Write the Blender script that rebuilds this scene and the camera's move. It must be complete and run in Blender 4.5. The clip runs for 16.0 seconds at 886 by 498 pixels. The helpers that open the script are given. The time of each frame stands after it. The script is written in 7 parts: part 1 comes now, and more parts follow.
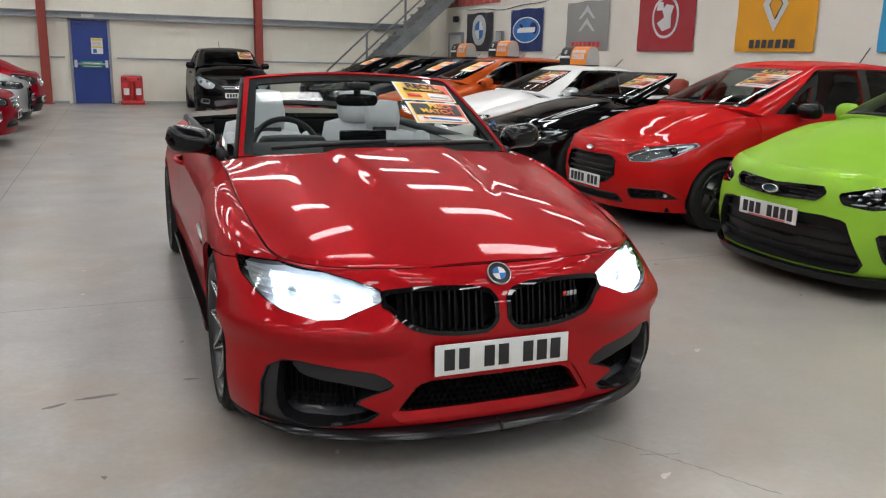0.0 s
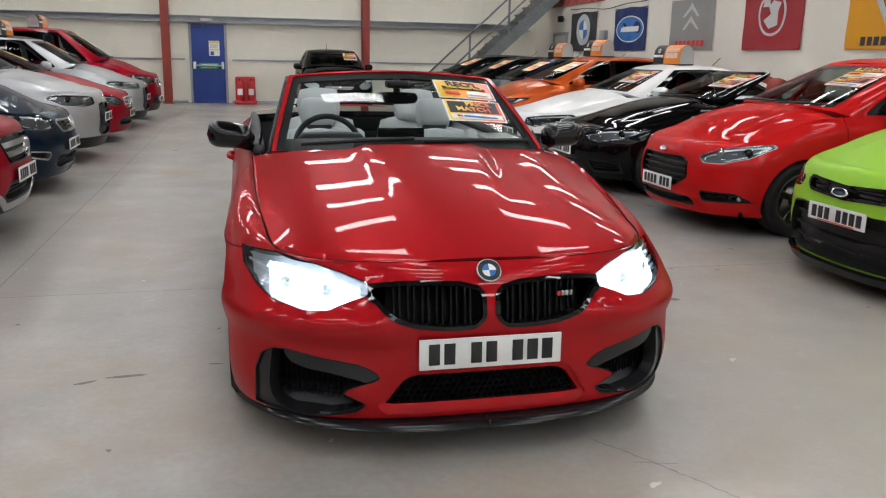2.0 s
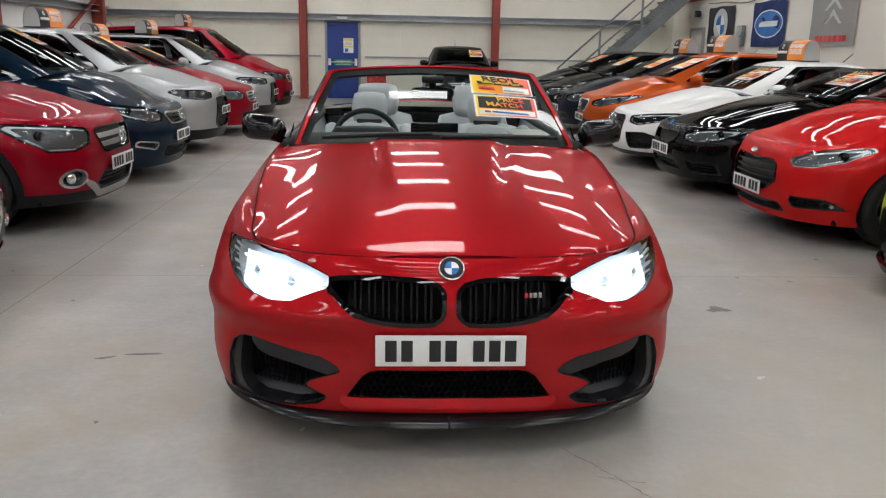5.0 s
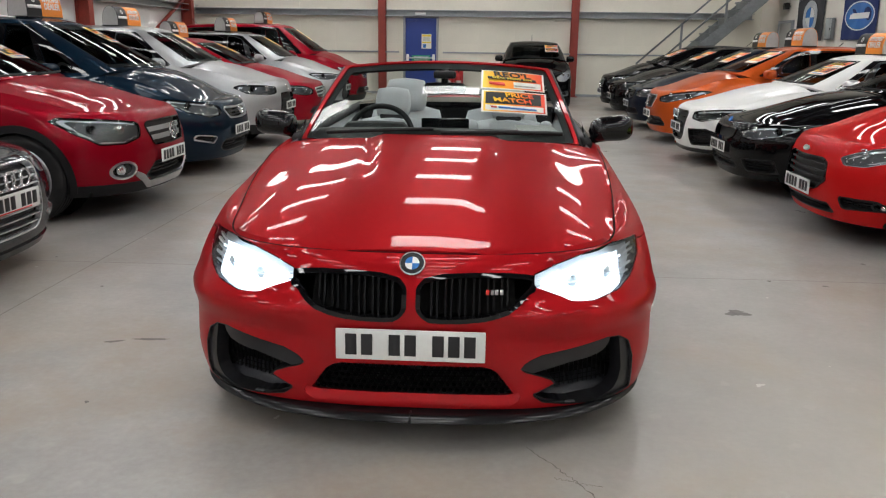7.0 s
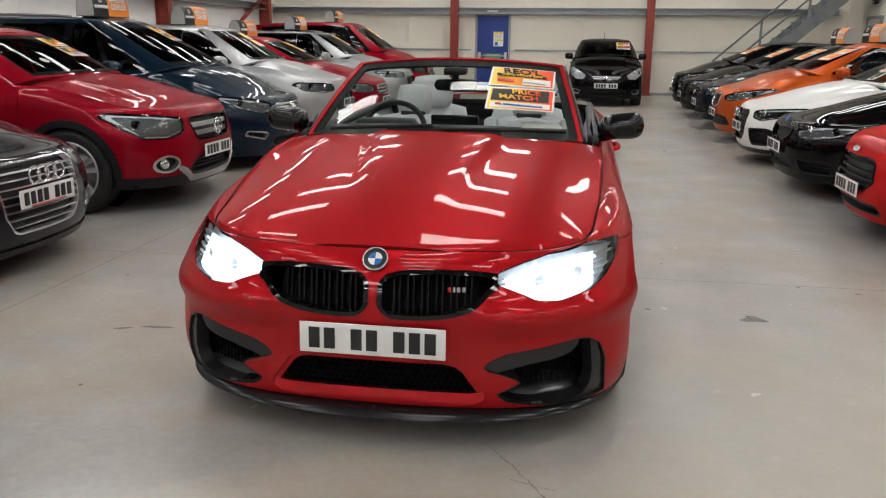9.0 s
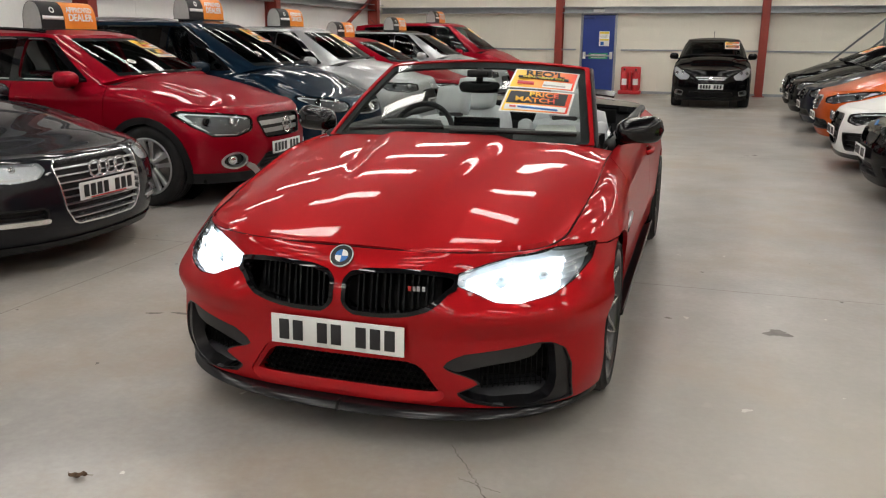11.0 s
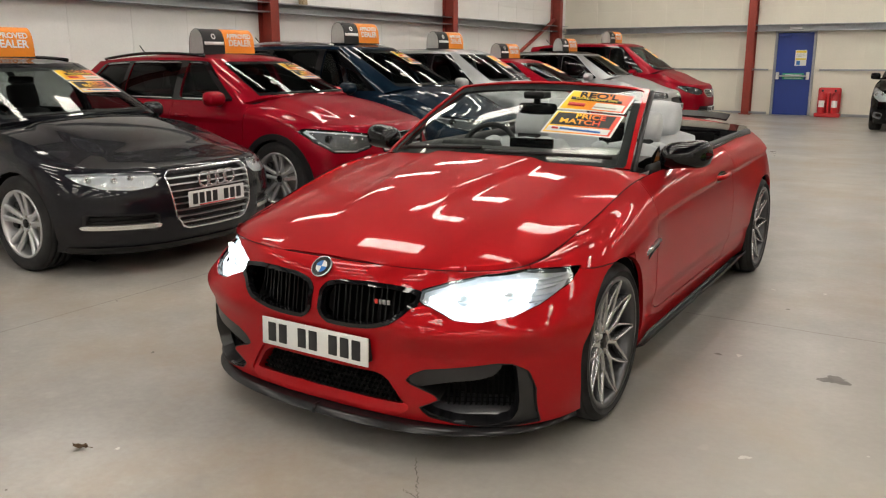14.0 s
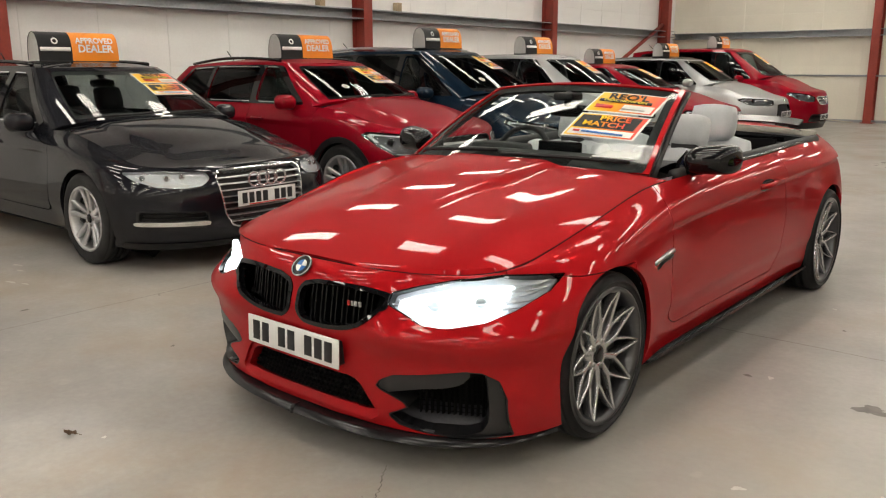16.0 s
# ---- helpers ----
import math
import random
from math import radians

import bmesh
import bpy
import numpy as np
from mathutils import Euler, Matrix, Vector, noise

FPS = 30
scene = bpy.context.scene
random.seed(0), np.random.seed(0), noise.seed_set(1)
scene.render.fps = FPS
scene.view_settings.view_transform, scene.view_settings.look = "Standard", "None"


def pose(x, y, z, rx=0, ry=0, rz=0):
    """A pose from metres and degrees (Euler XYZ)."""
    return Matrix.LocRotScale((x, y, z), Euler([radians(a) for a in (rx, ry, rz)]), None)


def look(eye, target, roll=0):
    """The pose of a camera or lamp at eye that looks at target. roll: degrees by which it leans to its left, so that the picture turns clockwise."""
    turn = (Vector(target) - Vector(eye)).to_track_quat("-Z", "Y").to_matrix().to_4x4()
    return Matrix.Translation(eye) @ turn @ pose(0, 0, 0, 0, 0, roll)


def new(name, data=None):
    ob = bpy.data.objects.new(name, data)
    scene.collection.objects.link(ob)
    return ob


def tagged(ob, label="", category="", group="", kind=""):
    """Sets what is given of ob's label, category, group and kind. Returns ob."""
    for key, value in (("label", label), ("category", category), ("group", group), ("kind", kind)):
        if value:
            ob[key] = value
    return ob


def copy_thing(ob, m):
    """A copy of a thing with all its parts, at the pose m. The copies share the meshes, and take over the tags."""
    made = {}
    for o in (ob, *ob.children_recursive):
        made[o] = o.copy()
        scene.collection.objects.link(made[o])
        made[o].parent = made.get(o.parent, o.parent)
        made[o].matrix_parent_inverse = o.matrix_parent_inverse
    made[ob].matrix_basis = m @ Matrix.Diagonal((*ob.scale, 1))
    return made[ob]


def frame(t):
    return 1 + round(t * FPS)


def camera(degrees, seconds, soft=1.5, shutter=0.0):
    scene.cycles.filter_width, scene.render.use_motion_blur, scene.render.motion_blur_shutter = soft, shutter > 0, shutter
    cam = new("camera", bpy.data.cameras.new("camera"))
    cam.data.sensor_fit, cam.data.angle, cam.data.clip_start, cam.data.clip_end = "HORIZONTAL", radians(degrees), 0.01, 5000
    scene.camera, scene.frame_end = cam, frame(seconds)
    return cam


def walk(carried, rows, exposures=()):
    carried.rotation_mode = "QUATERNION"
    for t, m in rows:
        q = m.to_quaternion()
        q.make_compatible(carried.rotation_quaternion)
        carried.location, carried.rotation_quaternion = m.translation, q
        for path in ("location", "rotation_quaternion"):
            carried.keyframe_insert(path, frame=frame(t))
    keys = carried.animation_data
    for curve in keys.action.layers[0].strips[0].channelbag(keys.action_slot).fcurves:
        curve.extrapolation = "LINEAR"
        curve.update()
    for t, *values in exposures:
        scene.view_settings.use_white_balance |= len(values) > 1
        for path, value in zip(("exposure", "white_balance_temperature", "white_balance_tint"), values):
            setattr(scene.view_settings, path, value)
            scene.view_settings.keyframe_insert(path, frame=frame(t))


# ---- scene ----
import functools

cam = camera(57.0, 16.0, soft=1.2)
PATH = [
    (0, (-1.219, -2.457, 1.419), (-0.497, -0.649, 0.962), 1.5),
    (0.5, (-1.116, -2.513, 1.417), (-0.468, -0.677, 0.959), 1.5),
    (1, (-1.044, -2.546, 1.413), (-0.473, -0.685, 0.953), 1.3),
    (1.5, (-0.94, -2.573, 1.4), (-0.434, -0.693, 0.94), 1.3),
    (2, (-0.81, -2.602, 1.413), (-0.353, -0.71, 0.952), 1.2),
    (2.5, (-0.713, -2.611, 1.423), (-0.301, -0.709, 0.961), 1.2),
    (3, (-0.57, -2.637, 1.431), (-0.21, -0.725, 0.966), 1.1),
    (3.5, (-0.456, -2.672, 1.428), (-0.16, -0.75, 0.96), 1.2),
    (4, (-0.383, -2.657, 1.412), (-0.156, -0.726, 0.943), 1.2),
    (6.5, (0.166, -2.647, 1.416), (0.118, -0.707, 0.932), 0.9),
    (7, (0.255, -2.652, 1.419), (0.148, -0.715, 0.931), 0.8),
    (7.5, (0.328, -2.649, 1.414), (0.169, -0.716, 0.924), 0.8),
    (8, (0.423, -2.62, 1.405), (0.219, -0.692, 0.916), 0.7),
    (10.5, (1.067, -2.578, 1.435), (0.562, -0.709, 0.933), 0.5),
    (11, (1.194, -2.527, 1.436), (0.612, -0.68, 0.938), 0.4),
    (11.5, (1.3, -2.491, 1.448), (0.647, -0.666, 0.954), 0.3),
    (12, (1.443, -2.447, 1.459), (0.718, -0.649, 0.967), 0.3),
    (12.5, (1.61, -2.427, 1.457), (0.805, -0.662, 0.971), 0.3),
    (13, (1.713, -2.393, 1.44), (0.826, -0.665, 0.964), 0.3),
    (13.5, (1.846, -2.321, 1.433), (0.884, -0.631, 0.969), 0.1),
    (14, (1.969, -2.246, 1.446), (0.942, -0.591, 0.993), -0.0),
    (14.5, (2.14, -2.142, 1.45), (1.053, -0.524, 1.005), -0.0),
    (15, (2.277, -2.067, 1.442), (1.129, -0.489, 1.003), 0.0),
    (15.5, (2.307, -1.993, 1.423), (1.101, -0.459, 0.988), 0.0),
    (16, (2.317, -1.881, 1.407), (1.062, -0.385, 0.972), -0.1),
]
walk(cam, [(t, look(eye, target, roll)) for t, eye, target, roll in PATH],
     exposures=[(0, 0.02, 5980, 10), (4, 0.02, 5980, 10), (7, -0.02, 6080, 10), (11, 0.04, 6420, 10), (14, 0.13, 6750, 10), (16, 0.17, 6900, 10)])

# ---------------------------------------------------------------- world
world = bpy.data.worlds.new("showroom_surroundings")
scene.world = world
world.use_nodes = True
world.node_tree.nodes["Background"].inputs[0].default_value = (0.75, 0.78, 0.82, 1)
world.node_tree.nodes["Background"].inputs[1].default_value = 0.4
LAMP_GLOW = 13.0
# the dipped beams of the red car's headlamps
for sx in (-1, 1):
    beam = bpy.data.lights.new("headlamp_beam", "SPOT")
    beam.energy, beam.color, beam.spot_size, beam.spot_blend, beam.shadow_soft_size = 34, (0.93, 0.97, 1.0), radians(110), 0.9, 0.05
    new("headlamp_beam", beam).matrix_world = look((sx * 0.60, 0.11, 0.585), (sx * 1.0, -4.0, 0.30))

# ---------------------------------------------------------------- materials
def shader(name):
    m = bpy.data.materials.new(name)
    m.use_nodes = True
    nt = m.node_tree
    return m, nt, nt.nodes["Principled BSDF"]


def surface(name, color, rough=0.5, metal=0.0, coat=0.0, grain=None, stain=None, bump=None, spec=0.5, random_tint=0.0):
    """A painted, cast or woven surface: grain and stain are (scale, amount), bump is (scale, strength)."""
    m, nt, b = shader(name)
    n, l = nt.nodes, nt.links
    b.inputs["Base Color"].default_value = (*color, 1)
    b.inputs["Roughness"].default_value = rough
    b.inputs["Metallic"].default_value = metal
    b.inputs["Coat Weight"].default_value = coat
    b.inputs["Coat Roughness"].default_value = 0.025
    b.inputs["Specular IOR Level"].default_value = spec
    coord = n.new("ShaderNodeTexCoord")
    last = None
    for k, spec_ in enumerate((grain, stain)):
        if not spec_:
            continue
        tex = n.new("ShaderNodeTexNoise")
        tex.inputs["Scale"].default_value = spec_[0]
        tex.inputs["Detail"].default_value = 6
        l.new(coord.outputs["Object"], tex.inputs["Vector"])
        ramp = n.new("ShaderNodeMapRange")
        ramp.inputs["From Min"].default_value, ramp.inputs["From Max"].default_value = 0.3, 0.7
        ramp.inputs["To Min"].default_value, ramp.inputs["To Max"].default_value = 1 - spec_[1], 1 + spec_[1]
        l.new(tex.outputs["Fac"], ramp.inputs["Value"])
        mix = n.new("ShaderNodeMix")
        mix.data_type, mix.blend_type = "RGBA", "MULTIPLY"
        mix.inputs["Factor"].default_value = 1
        if last is None:
            mix.inputs["A"].default_value = (*color, 1)
        else:
            l.new(last, mix.inputs["A"])
        l.new(ramp.outputs["Result"], mix.inputs["B"])
        last = mix.outputs["Result"]
        if k == 1:
            rr = n.new("ShaderNodeMapRange")
            rr.inputs["From Min"].default_value, rr.inputs["From Max"].default_value = 0.3, 0.7
            rr.inputs["To Min"].default_value, rr.inputs["To Max"].default_value = rough * 0.8, min(1, rough * 1.25)
            l.new(tex.outputs["Fac"], rr.inputs["Value"])
            l.new(rr.outputs["Result"], b.inputs["Roughness"])
    if last is not None:
        l.new(last, b.inputs["Base Color"])
    if bump:
        tex = n.new("ShaderNodeTexNoise")
        tex.inputs["Scale"].default_value = bump[0]
        tex.inputs["Detail"].default_value = 4
        l.new(coord.outputs["Object"], tex.inputs["Vector"])
        bn = n.new("ShaderNodeBump")
        bn.inputs["Strength"].default_value = bump[1]
        bn.inputs["Distance"].default_value = 0.01
        l.new(tex.outputs["Fac"], bn.inputs["Height"])
        l.new(bn.outputs["Normal"], b.inputs["Normal"])
    return m


def paint(name, color, metal=0.35, rough=0.32, flake=0.12, clear=0.45):
    """Clear-coated car paint with a fine metallic flake."""
    m, nt, b = shader(name)
    n, l = nt.nodes, nt.links
    coord = n.new("ShaderNodeTexCoord")
    tex = n.new("ShaderNodeTexVoronoi")
    tex.inputs["Scale"].default_value = 900
    l.new(coord.outputs["Object"], tex.inputs["Vector"])
    ramp = n.new("ShaderNodeMapRange")
    ramp.inputs["To Min"].default_value, ramp.inputs["To Max"].default_value = 1 - flake, 1 + flake
    l.new(tex.outputs["Color"], ramp.inputs["Value"])
    mix = n.new("ShaderNodeMix")
    mix.data_type, mix.blend_type = "RGBA", "MULTIPLY"
    mix.inputs["Factor"].default_value = 1
    mix.inputs["A"].default_value = (*color, 1)
    l.new(ramp.outputs["Result"], mix.inputs["B"])
    l.new(mix.outputs["Result"], b.inputs["Base Color"])
    dust = n.new("ShaderNodeTexNoise")
    dust.inputs["Scale"].default_value = 3.0
    l.new(coord.outputs["Object"], dust.inputs["Vector"])
    cr = n.new("ShaderNodeMapRange")
    cr.inputs["To Min"].default_value, cr.inputs["To Max"].default_value = 0.0, 0.03
    l.new(dust.outputs["Fac"], cr.inputs["Value"])
    b.inputs["Metallic"].default_value = metal
    b.inputs["Roughness"].default_value = rough
    b.inputs["Specular IOR Level"].default_value = 0.0
    b.inputs["Coat Weight"].default_value = clear
    l.new(cr.outputs["Result"], b.inputs["Coat Roughness"])
    return m


def glass(name, tint, gloss=1.0):
    """A thin pane: tinted see-through, with a glossy face."""
    m = bpy.data.materials.new(name)
    m.use_nodes = True
    n, l = m.node_tree.nodes, m.node_tree.links
    n.remove(n["Principled BSDF"])
    out = n["Material Output"]
    tr = n.new("ShaderNodeBsdfTransparent")
    tr.inputs["Color"].default_value = (*tint, 1)
    gl = n.new("ShaderNodeBsdfGlossy")
    gl.inputs["Roughness"].default_value = 0.01
    fr = n.new("ShaderNodeFresnel")
    fr.inputs["IOR"].default_value = 1.5
    mul = n.new("ShaderNodeMath")
    mul.operation = "MULTIPLY"
    mul.use_clamp = True
    mul.inputs[1].default_value = gloss
    l.new(fr.outputs["Fac"], mul.inputs[0])
    mix = n.new("ShaderNodeMixShader")
    l.new(mul.outputs["Value"], mix.inputs["Fac"])
    l.new(tr.outputs["BSDF"], mix.inputs[1])
    l.new(gl.outputs["BSDF"], mix.inputs[2])
    l.new(mix.outputs["Shader"], out.inputs["Surface"])
    return m


def glow(name, color, strength):
    m, nt, b = shader(name)
    b.inputs["Base Color"].default_value = (*color, 1)
    b.inputs["Emission Color"].default_value = (*color, 1)
    b.inputs["Emission Strength"].default_value = strength
    return m


def weave(name, light, dark, scale=220):
    """Lacquered carbon cloth: a fine twill under a clear coat."""
    m, nt, b = shader(name)
    n, l = nt.nodes, nt.links
    coord = n.new("ShaderNodeTexCoord")
    tex = n.new("ShaderNodeTexChecker")
    tex.inputs["Scale"].default_value = scale
    tex.inputs["Color1"].default_value = (*light, 1)
    tex.inputs["Color2"].default_value = (*dark, 1)
    l.new(coord.outputs["Object"], tex.inputs["Vector"])
    l.new(tex.outputs["Color"], b.inputs["Base Color"])
    b.inputs["Roughness"].default_value = 0.35
    b.inputs["Specular IOR Level"].default_value = 0.1
    b.inputs["Coat Weight"].default_value = 0.5
    b.inputs["Coat Roughness"].default_value = 0.12
    return m


def floor_material():
    """Grey floor paint on concrete: worn, stained and slightly polished."""
    m, nt, b = shader("grey_floor_paint")
    n, l = nt.nodes, nt.links
    coord = n.new("ShaderNodeTexCoord")

    def noise_(scale, detail=6, rough=0.6):
        t = n.new("ShaderNodeTexNoise")
        t.inputs["Scale"].default_value, t.inputs["Detail"].default_value, t.inputs["Roughness"].default_value = scale, detail, rough
        l.new(coord.outputs["Object"], t.inputs["Vector"])
        return t

    def ranged(sock, a, b_, lo, hi):
        r = n.new("ShaderNodeMapRange")
        for key, v in (("From Min", a), ("From Max", b_), ("To Min", lo), ("To Max", hi)):
            r.inputs[key].default_value = v
        l.new(sock, r.inputs["Value"])
        return r.outputs["Result"]

    def blend(kind, fac, a, c):
        x = n.new("ShaderNodeMix")
        x.data_type, x.blend_type = "RGBA", kind
        for key, v in (("Factor", fac), ("A", a), ("B", c)):
            if isinstance(v, bpy.types.NodeSocket):
                l.new(v, x.inputs[key])
            else:
                x.inputs[key].default_value = v
        return x.outputs["Result"]

    wide, mid, fine, speck = noise_(0.35), noise_(2.2), noise_(30), noise_(9, 2, 0.3)
    col = blend("MIX", ranged(wide.outputs["Fac"], 0.35, 0.65, 0, 1), (0.285, 0.276, 0.270, 1), (0.390, 0.366, 0.332, 1))
    col = blend("MULTIPLY", 1.0, col, ranged(mid.outputs["Fac"], 0.3, 0.7, 0.84, 1.10))
    col = blend("MULTIPLY", 1.0, col, ranged(fine.outputs["Fac"], 0.3, 0.7, 0.92, 1.07))
    # pale scuffs and a few dark spots
    col = blend("MIX", ranged(speck.outputs["Fac"], 0.70, 0.76, 0, 0.25), col, (0.46, 0.44, 0.41, 1))
    dark = noise_(1.1, 8, 0.75)
    col = blend("MIX", ranged(dark.outputs["Fac"], 0.66, 0.80, 0, 0.45), col, (0.20, 0.185, 0.165, 1))
    # worn, brownish traffic patches
    worn = noise_(0.75, 9, 0.7)
    col = blend("MIX", ranged(worn.outputs["Fac"], 0.48, 0.66, 0, 0.78), col, (0.345, 0.280, 0.215, 1))
    # one large paler pool of light put into the floor colour, with an uneven edge
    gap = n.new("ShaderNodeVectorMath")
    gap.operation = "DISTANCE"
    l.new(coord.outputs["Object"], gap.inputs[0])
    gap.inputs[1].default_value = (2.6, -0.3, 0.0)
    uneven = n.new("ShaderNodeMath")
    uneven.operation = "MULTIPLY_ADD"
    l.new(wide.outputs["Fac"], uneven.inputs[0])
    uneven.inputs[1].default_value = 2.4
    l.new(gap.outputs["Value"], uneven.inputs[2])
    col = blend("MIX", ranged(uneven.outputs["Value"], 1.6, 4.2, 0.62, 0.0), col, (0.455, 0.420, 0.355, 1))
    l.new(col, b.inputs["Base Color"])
    l.new(ranged(worn.outputs["Fac"], 0.3, 0.7, 0.26, 0.46), b.inputs["Roughness"])
    b.inputs["Specular IOR Level"].default_value = 0.45
    bn = n.new("ShaderNodeBump")
    bn.inputs["Strength"].default_value, bn.inputs["Distance"].default_value = 0.035, 0.004
    l.new(mid.outputs["Fac"], bn.inputs["Height"])
    l.new(bn.outputs["Normal"], b.inputs["Normal"])
    return m


def sticker_fade():
    """Printed film that runs from yellow to orange-red across its width."""
    m, nt, b = shader("sticker_yellow_to_red")
    n, l = nt.nodes, nt.links
    coord = n.new("ShaderNodeTexCoord")
    sep = n.new("ShaderNodeSeparateXYZ")
    l.new(coord.outputs["Generated"], sep.inputs["Vector"])
    ramp = n.new("ShaderNodeValToRGB")
    ramp.color_ramp.elements[0].color = (1.0, 0.66, 0.03, 1)
    ramp.color_ramp.elements[1].color = (0.85, 0.06, 0.03, 1)
    ramp.color_ramp.elements.new(0.5).color = (0.96, 0.30, 0.02, 1)
    l.new(sep.outputs["X"], ramp.inputs["Fac"])
    l.new(ramp.outputs["Color"], b.inputs["Base Color"])
    b.inputs["Roughness"].default_value = 0.3
    return m


FLOOR = floor_material()
CREAM = surface("white_wall_sheet", (0.83, 0.825, 0.815), 0.42, grain=(40, 0.02), stain=(0.8, 0.05), bump=(3, 0.03))
NORTH = surface("yellowed_wall_sheet", (0.78, 0.745, 0.645), 0.42, grain=(40, 0.02), stain=(0.8, 0.05), bump=(3, 0.03))
# tone of the unseen south wall, kept pale to bounce fill light
SOUTH = surface("pale_wall_sheet", (0.72, 0.71, 0.69), 0.5, grain=(30, 0.04), stain=(0.8, 0.08))
RENDER = surface("cream_painted_wall", (0.78, 0.735, 0.66), 0.6, grain=(60, 0.02), stain=(0.9, 0.04), bump=(90, 0.06))
SEALANT = surface("grey_panel_joint", (0.42, 0.40, 0.36), 0.6, grain=(30, 0.05))
GALV = surface("galvanised_steel", (0.36, 0.38, 0.40), 0.42, 0.7, grain=(25, 0.10), stain=(2.5, 0.12))
OXIDE = surface("red_oxide_steel", (0.27, 0.035, 0.022), 0.45, grain=(30, 0.08), stain=(3, 0.15), bump=(40, 0.08))
STAIR = surface("grey_painted_steel", (0.20, 0.215, 0.225), 0.5, 0.3, grain=(20, 0.1), stain=(3, 0.15))
BLUE_DOOR = surface("blue_door_paint", (0.012, 0.040, 0.24), 0.38, grain=(30, 0.04), stain=(2, 0.08))
WHITE = surface("white_plastic", (0.80, 0.80, 0.79), 0.4, grain=(40, 0.02))
PAPER = surface("white_paper", (0.82, 0.81, 0.78), 0.7, grain=(30, 0.02))
YELLOW = surface("yellow_print", (0.80, 0.62, 0.06), 0.5, grain=(30, 0.03))
GREEN = surface("green_print", (0.03, 0.33, 0.17), 0.5, grain=(30, 0.03))
INK = surface("black_print", (0.012, 0.012, 0.014), 0.5, grain=(50, 0.1))
BLACK = surface("black_plastic", (0.010, 0.010, 0.011), 0.45, grain=(80, 0.15), bump=(300, 0.05), spec=0.3)
GLOSS = surface("gloss_black", (0.005, 0.005, 0.006), 0.3, coat=0.8, grain=(60, 0.1), spec=0.0)
SLAT = surface("deep_black_slat", (0.004, 0.004, 0.005), 0.35, coat=0.3, grain=(60, 0.1), spec=0.1)
# near-black, so the shade inside hollows is put into the colour
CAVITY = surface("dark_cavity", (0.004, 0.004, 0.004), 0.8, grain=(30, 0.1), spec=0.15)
DUSKY = surface("dark_grey_bumper_plastic", (0.010, 0.010, 0.012), 0.34, coat=0.25, grain=(70, 0.12), spec=0.4)
TRAY = surface("satin_carbon_tray", (0.028, 0.029, 0.034), 0.32, coat=0.3, grain=(120, 0.2), spec=0.4)
# paler than the carbon: the edge highlight is put into the colour
BEAD = surface("carbon_edge_highlight", (0.10, 0.10, 0.105), 0.3, coat=0.4, grain=(60, 0.1))
MESHY = surface("black_mesh", (0.010, 0.010, 0.011), 0.55, grain=(60, 0.2))
CARBON = weave("carbon_cloth", (0.010, 0.0105, 0.012), (0.007, 0.007, 0.008))
RUBBER = surface("tyre_rubber", (0.009, 0.009, 0.010), 0.7, grain=(60, 0.12), stain=(6, 0.15), bump=(120, 0.1))
CHROME = surface("chrome", (0.86, 0.87, 0.88), 0.20, 0.85, grain=(40, 0.02))
SATIN = surface("satin_aluminium", (0.62, 0.63, 0.65), 0.28, 1.0, grain=(60, 0.04))
DARKRIM = surface("dark_grey_alloy", (0.075, 0.075, 0.08), 0.32, 0.8, coat=0.4, grain=(60, 0.08))
GREYRIM = surface("machined_grey_alloy", (0.46, 0.46, 0.47), 0.26, 0.8, coat=0.4, grain=(60, 0.05))
SILVERRIM = surface("silver_alloy", (0.55, 0.56, 0.58), 0.30, 0.85, coat=0.4, grain=(60, 0.05))
BLACKRIM = surface("black_alloy", (0.012, 0.012, 0.013), 0.28, 0.3, coat=0.6, grain=(60, 0.08))
REFLECT = surface("lamp_reflector", (0.84, 0.86, 0.89), 0.30, 0.25, grain=(60, 0.06))
DISC = surface("brake_steel", (0.28, 0.27, 0.26), 0.35, 0.9, grain=(80, 0.1))
LEATHER = surface("pale_grey_leather", (0.50, 0.515, 0.535), 0.48, grain=(70, 0.03), stain=(5, 0.05), bump=(160, 0.12))
DARKTRIM = surface("dark_soft_trim", (0.020, 0.020, 0.022), 0.6, grain=(60, 0.12), bump=(200, 0.1))
CLOTH = surface("dark_seat_cloth", (0.022, 0.022, 0.024), 0.8, grain=(80, 0.15), bump=(150, 0.15))
TAN = surface("red_seat_cloth", (0.30, 0.04, 0.02), 0.7, grain=(80, 0.1))
PLATE = surface("white_plate_film", (0.74, 0.75, 0.74), 0.3, grain=(60, 0.02))
RED_PRINT = surface("red_print", (0.62, 0.035, 0.03), 0.5, grain=(40, 0.04))
ORANGE = surface("orange_sign_plastic", (0.86, 0.26, 0.015), 0.35, grain=(30, 0.03))
SIGN_BLACK = surface("black_sign_plastic", (0.012, 0.012, 0.014), 0.45, grain=(30, 0.1), spec=0.25)
SIGN_GREY = surface("pale_sign_end", (0.42, 0.42, 0.41), 0.4, grain=(30, 0.04))
BLUE_PRINT = surface("blue_print", (0.02, 0.16, 0.50), 0.4, grain=(40, 0.03))
FADE = sticker_fade()
SCREEN = glass("windscreen_glass", (0.82, 0.88, 0.86), 0.6)
TINT = glass("tinted_glass", (0.42, 0.46, 0.46), 0.38)
PRIVACY = glass("privacy_glass", (0.05, 0.055, 0.06), 0.38)
LENS = glass("lamp_lens", (0.92, 0.94, 0.95), 1.0)
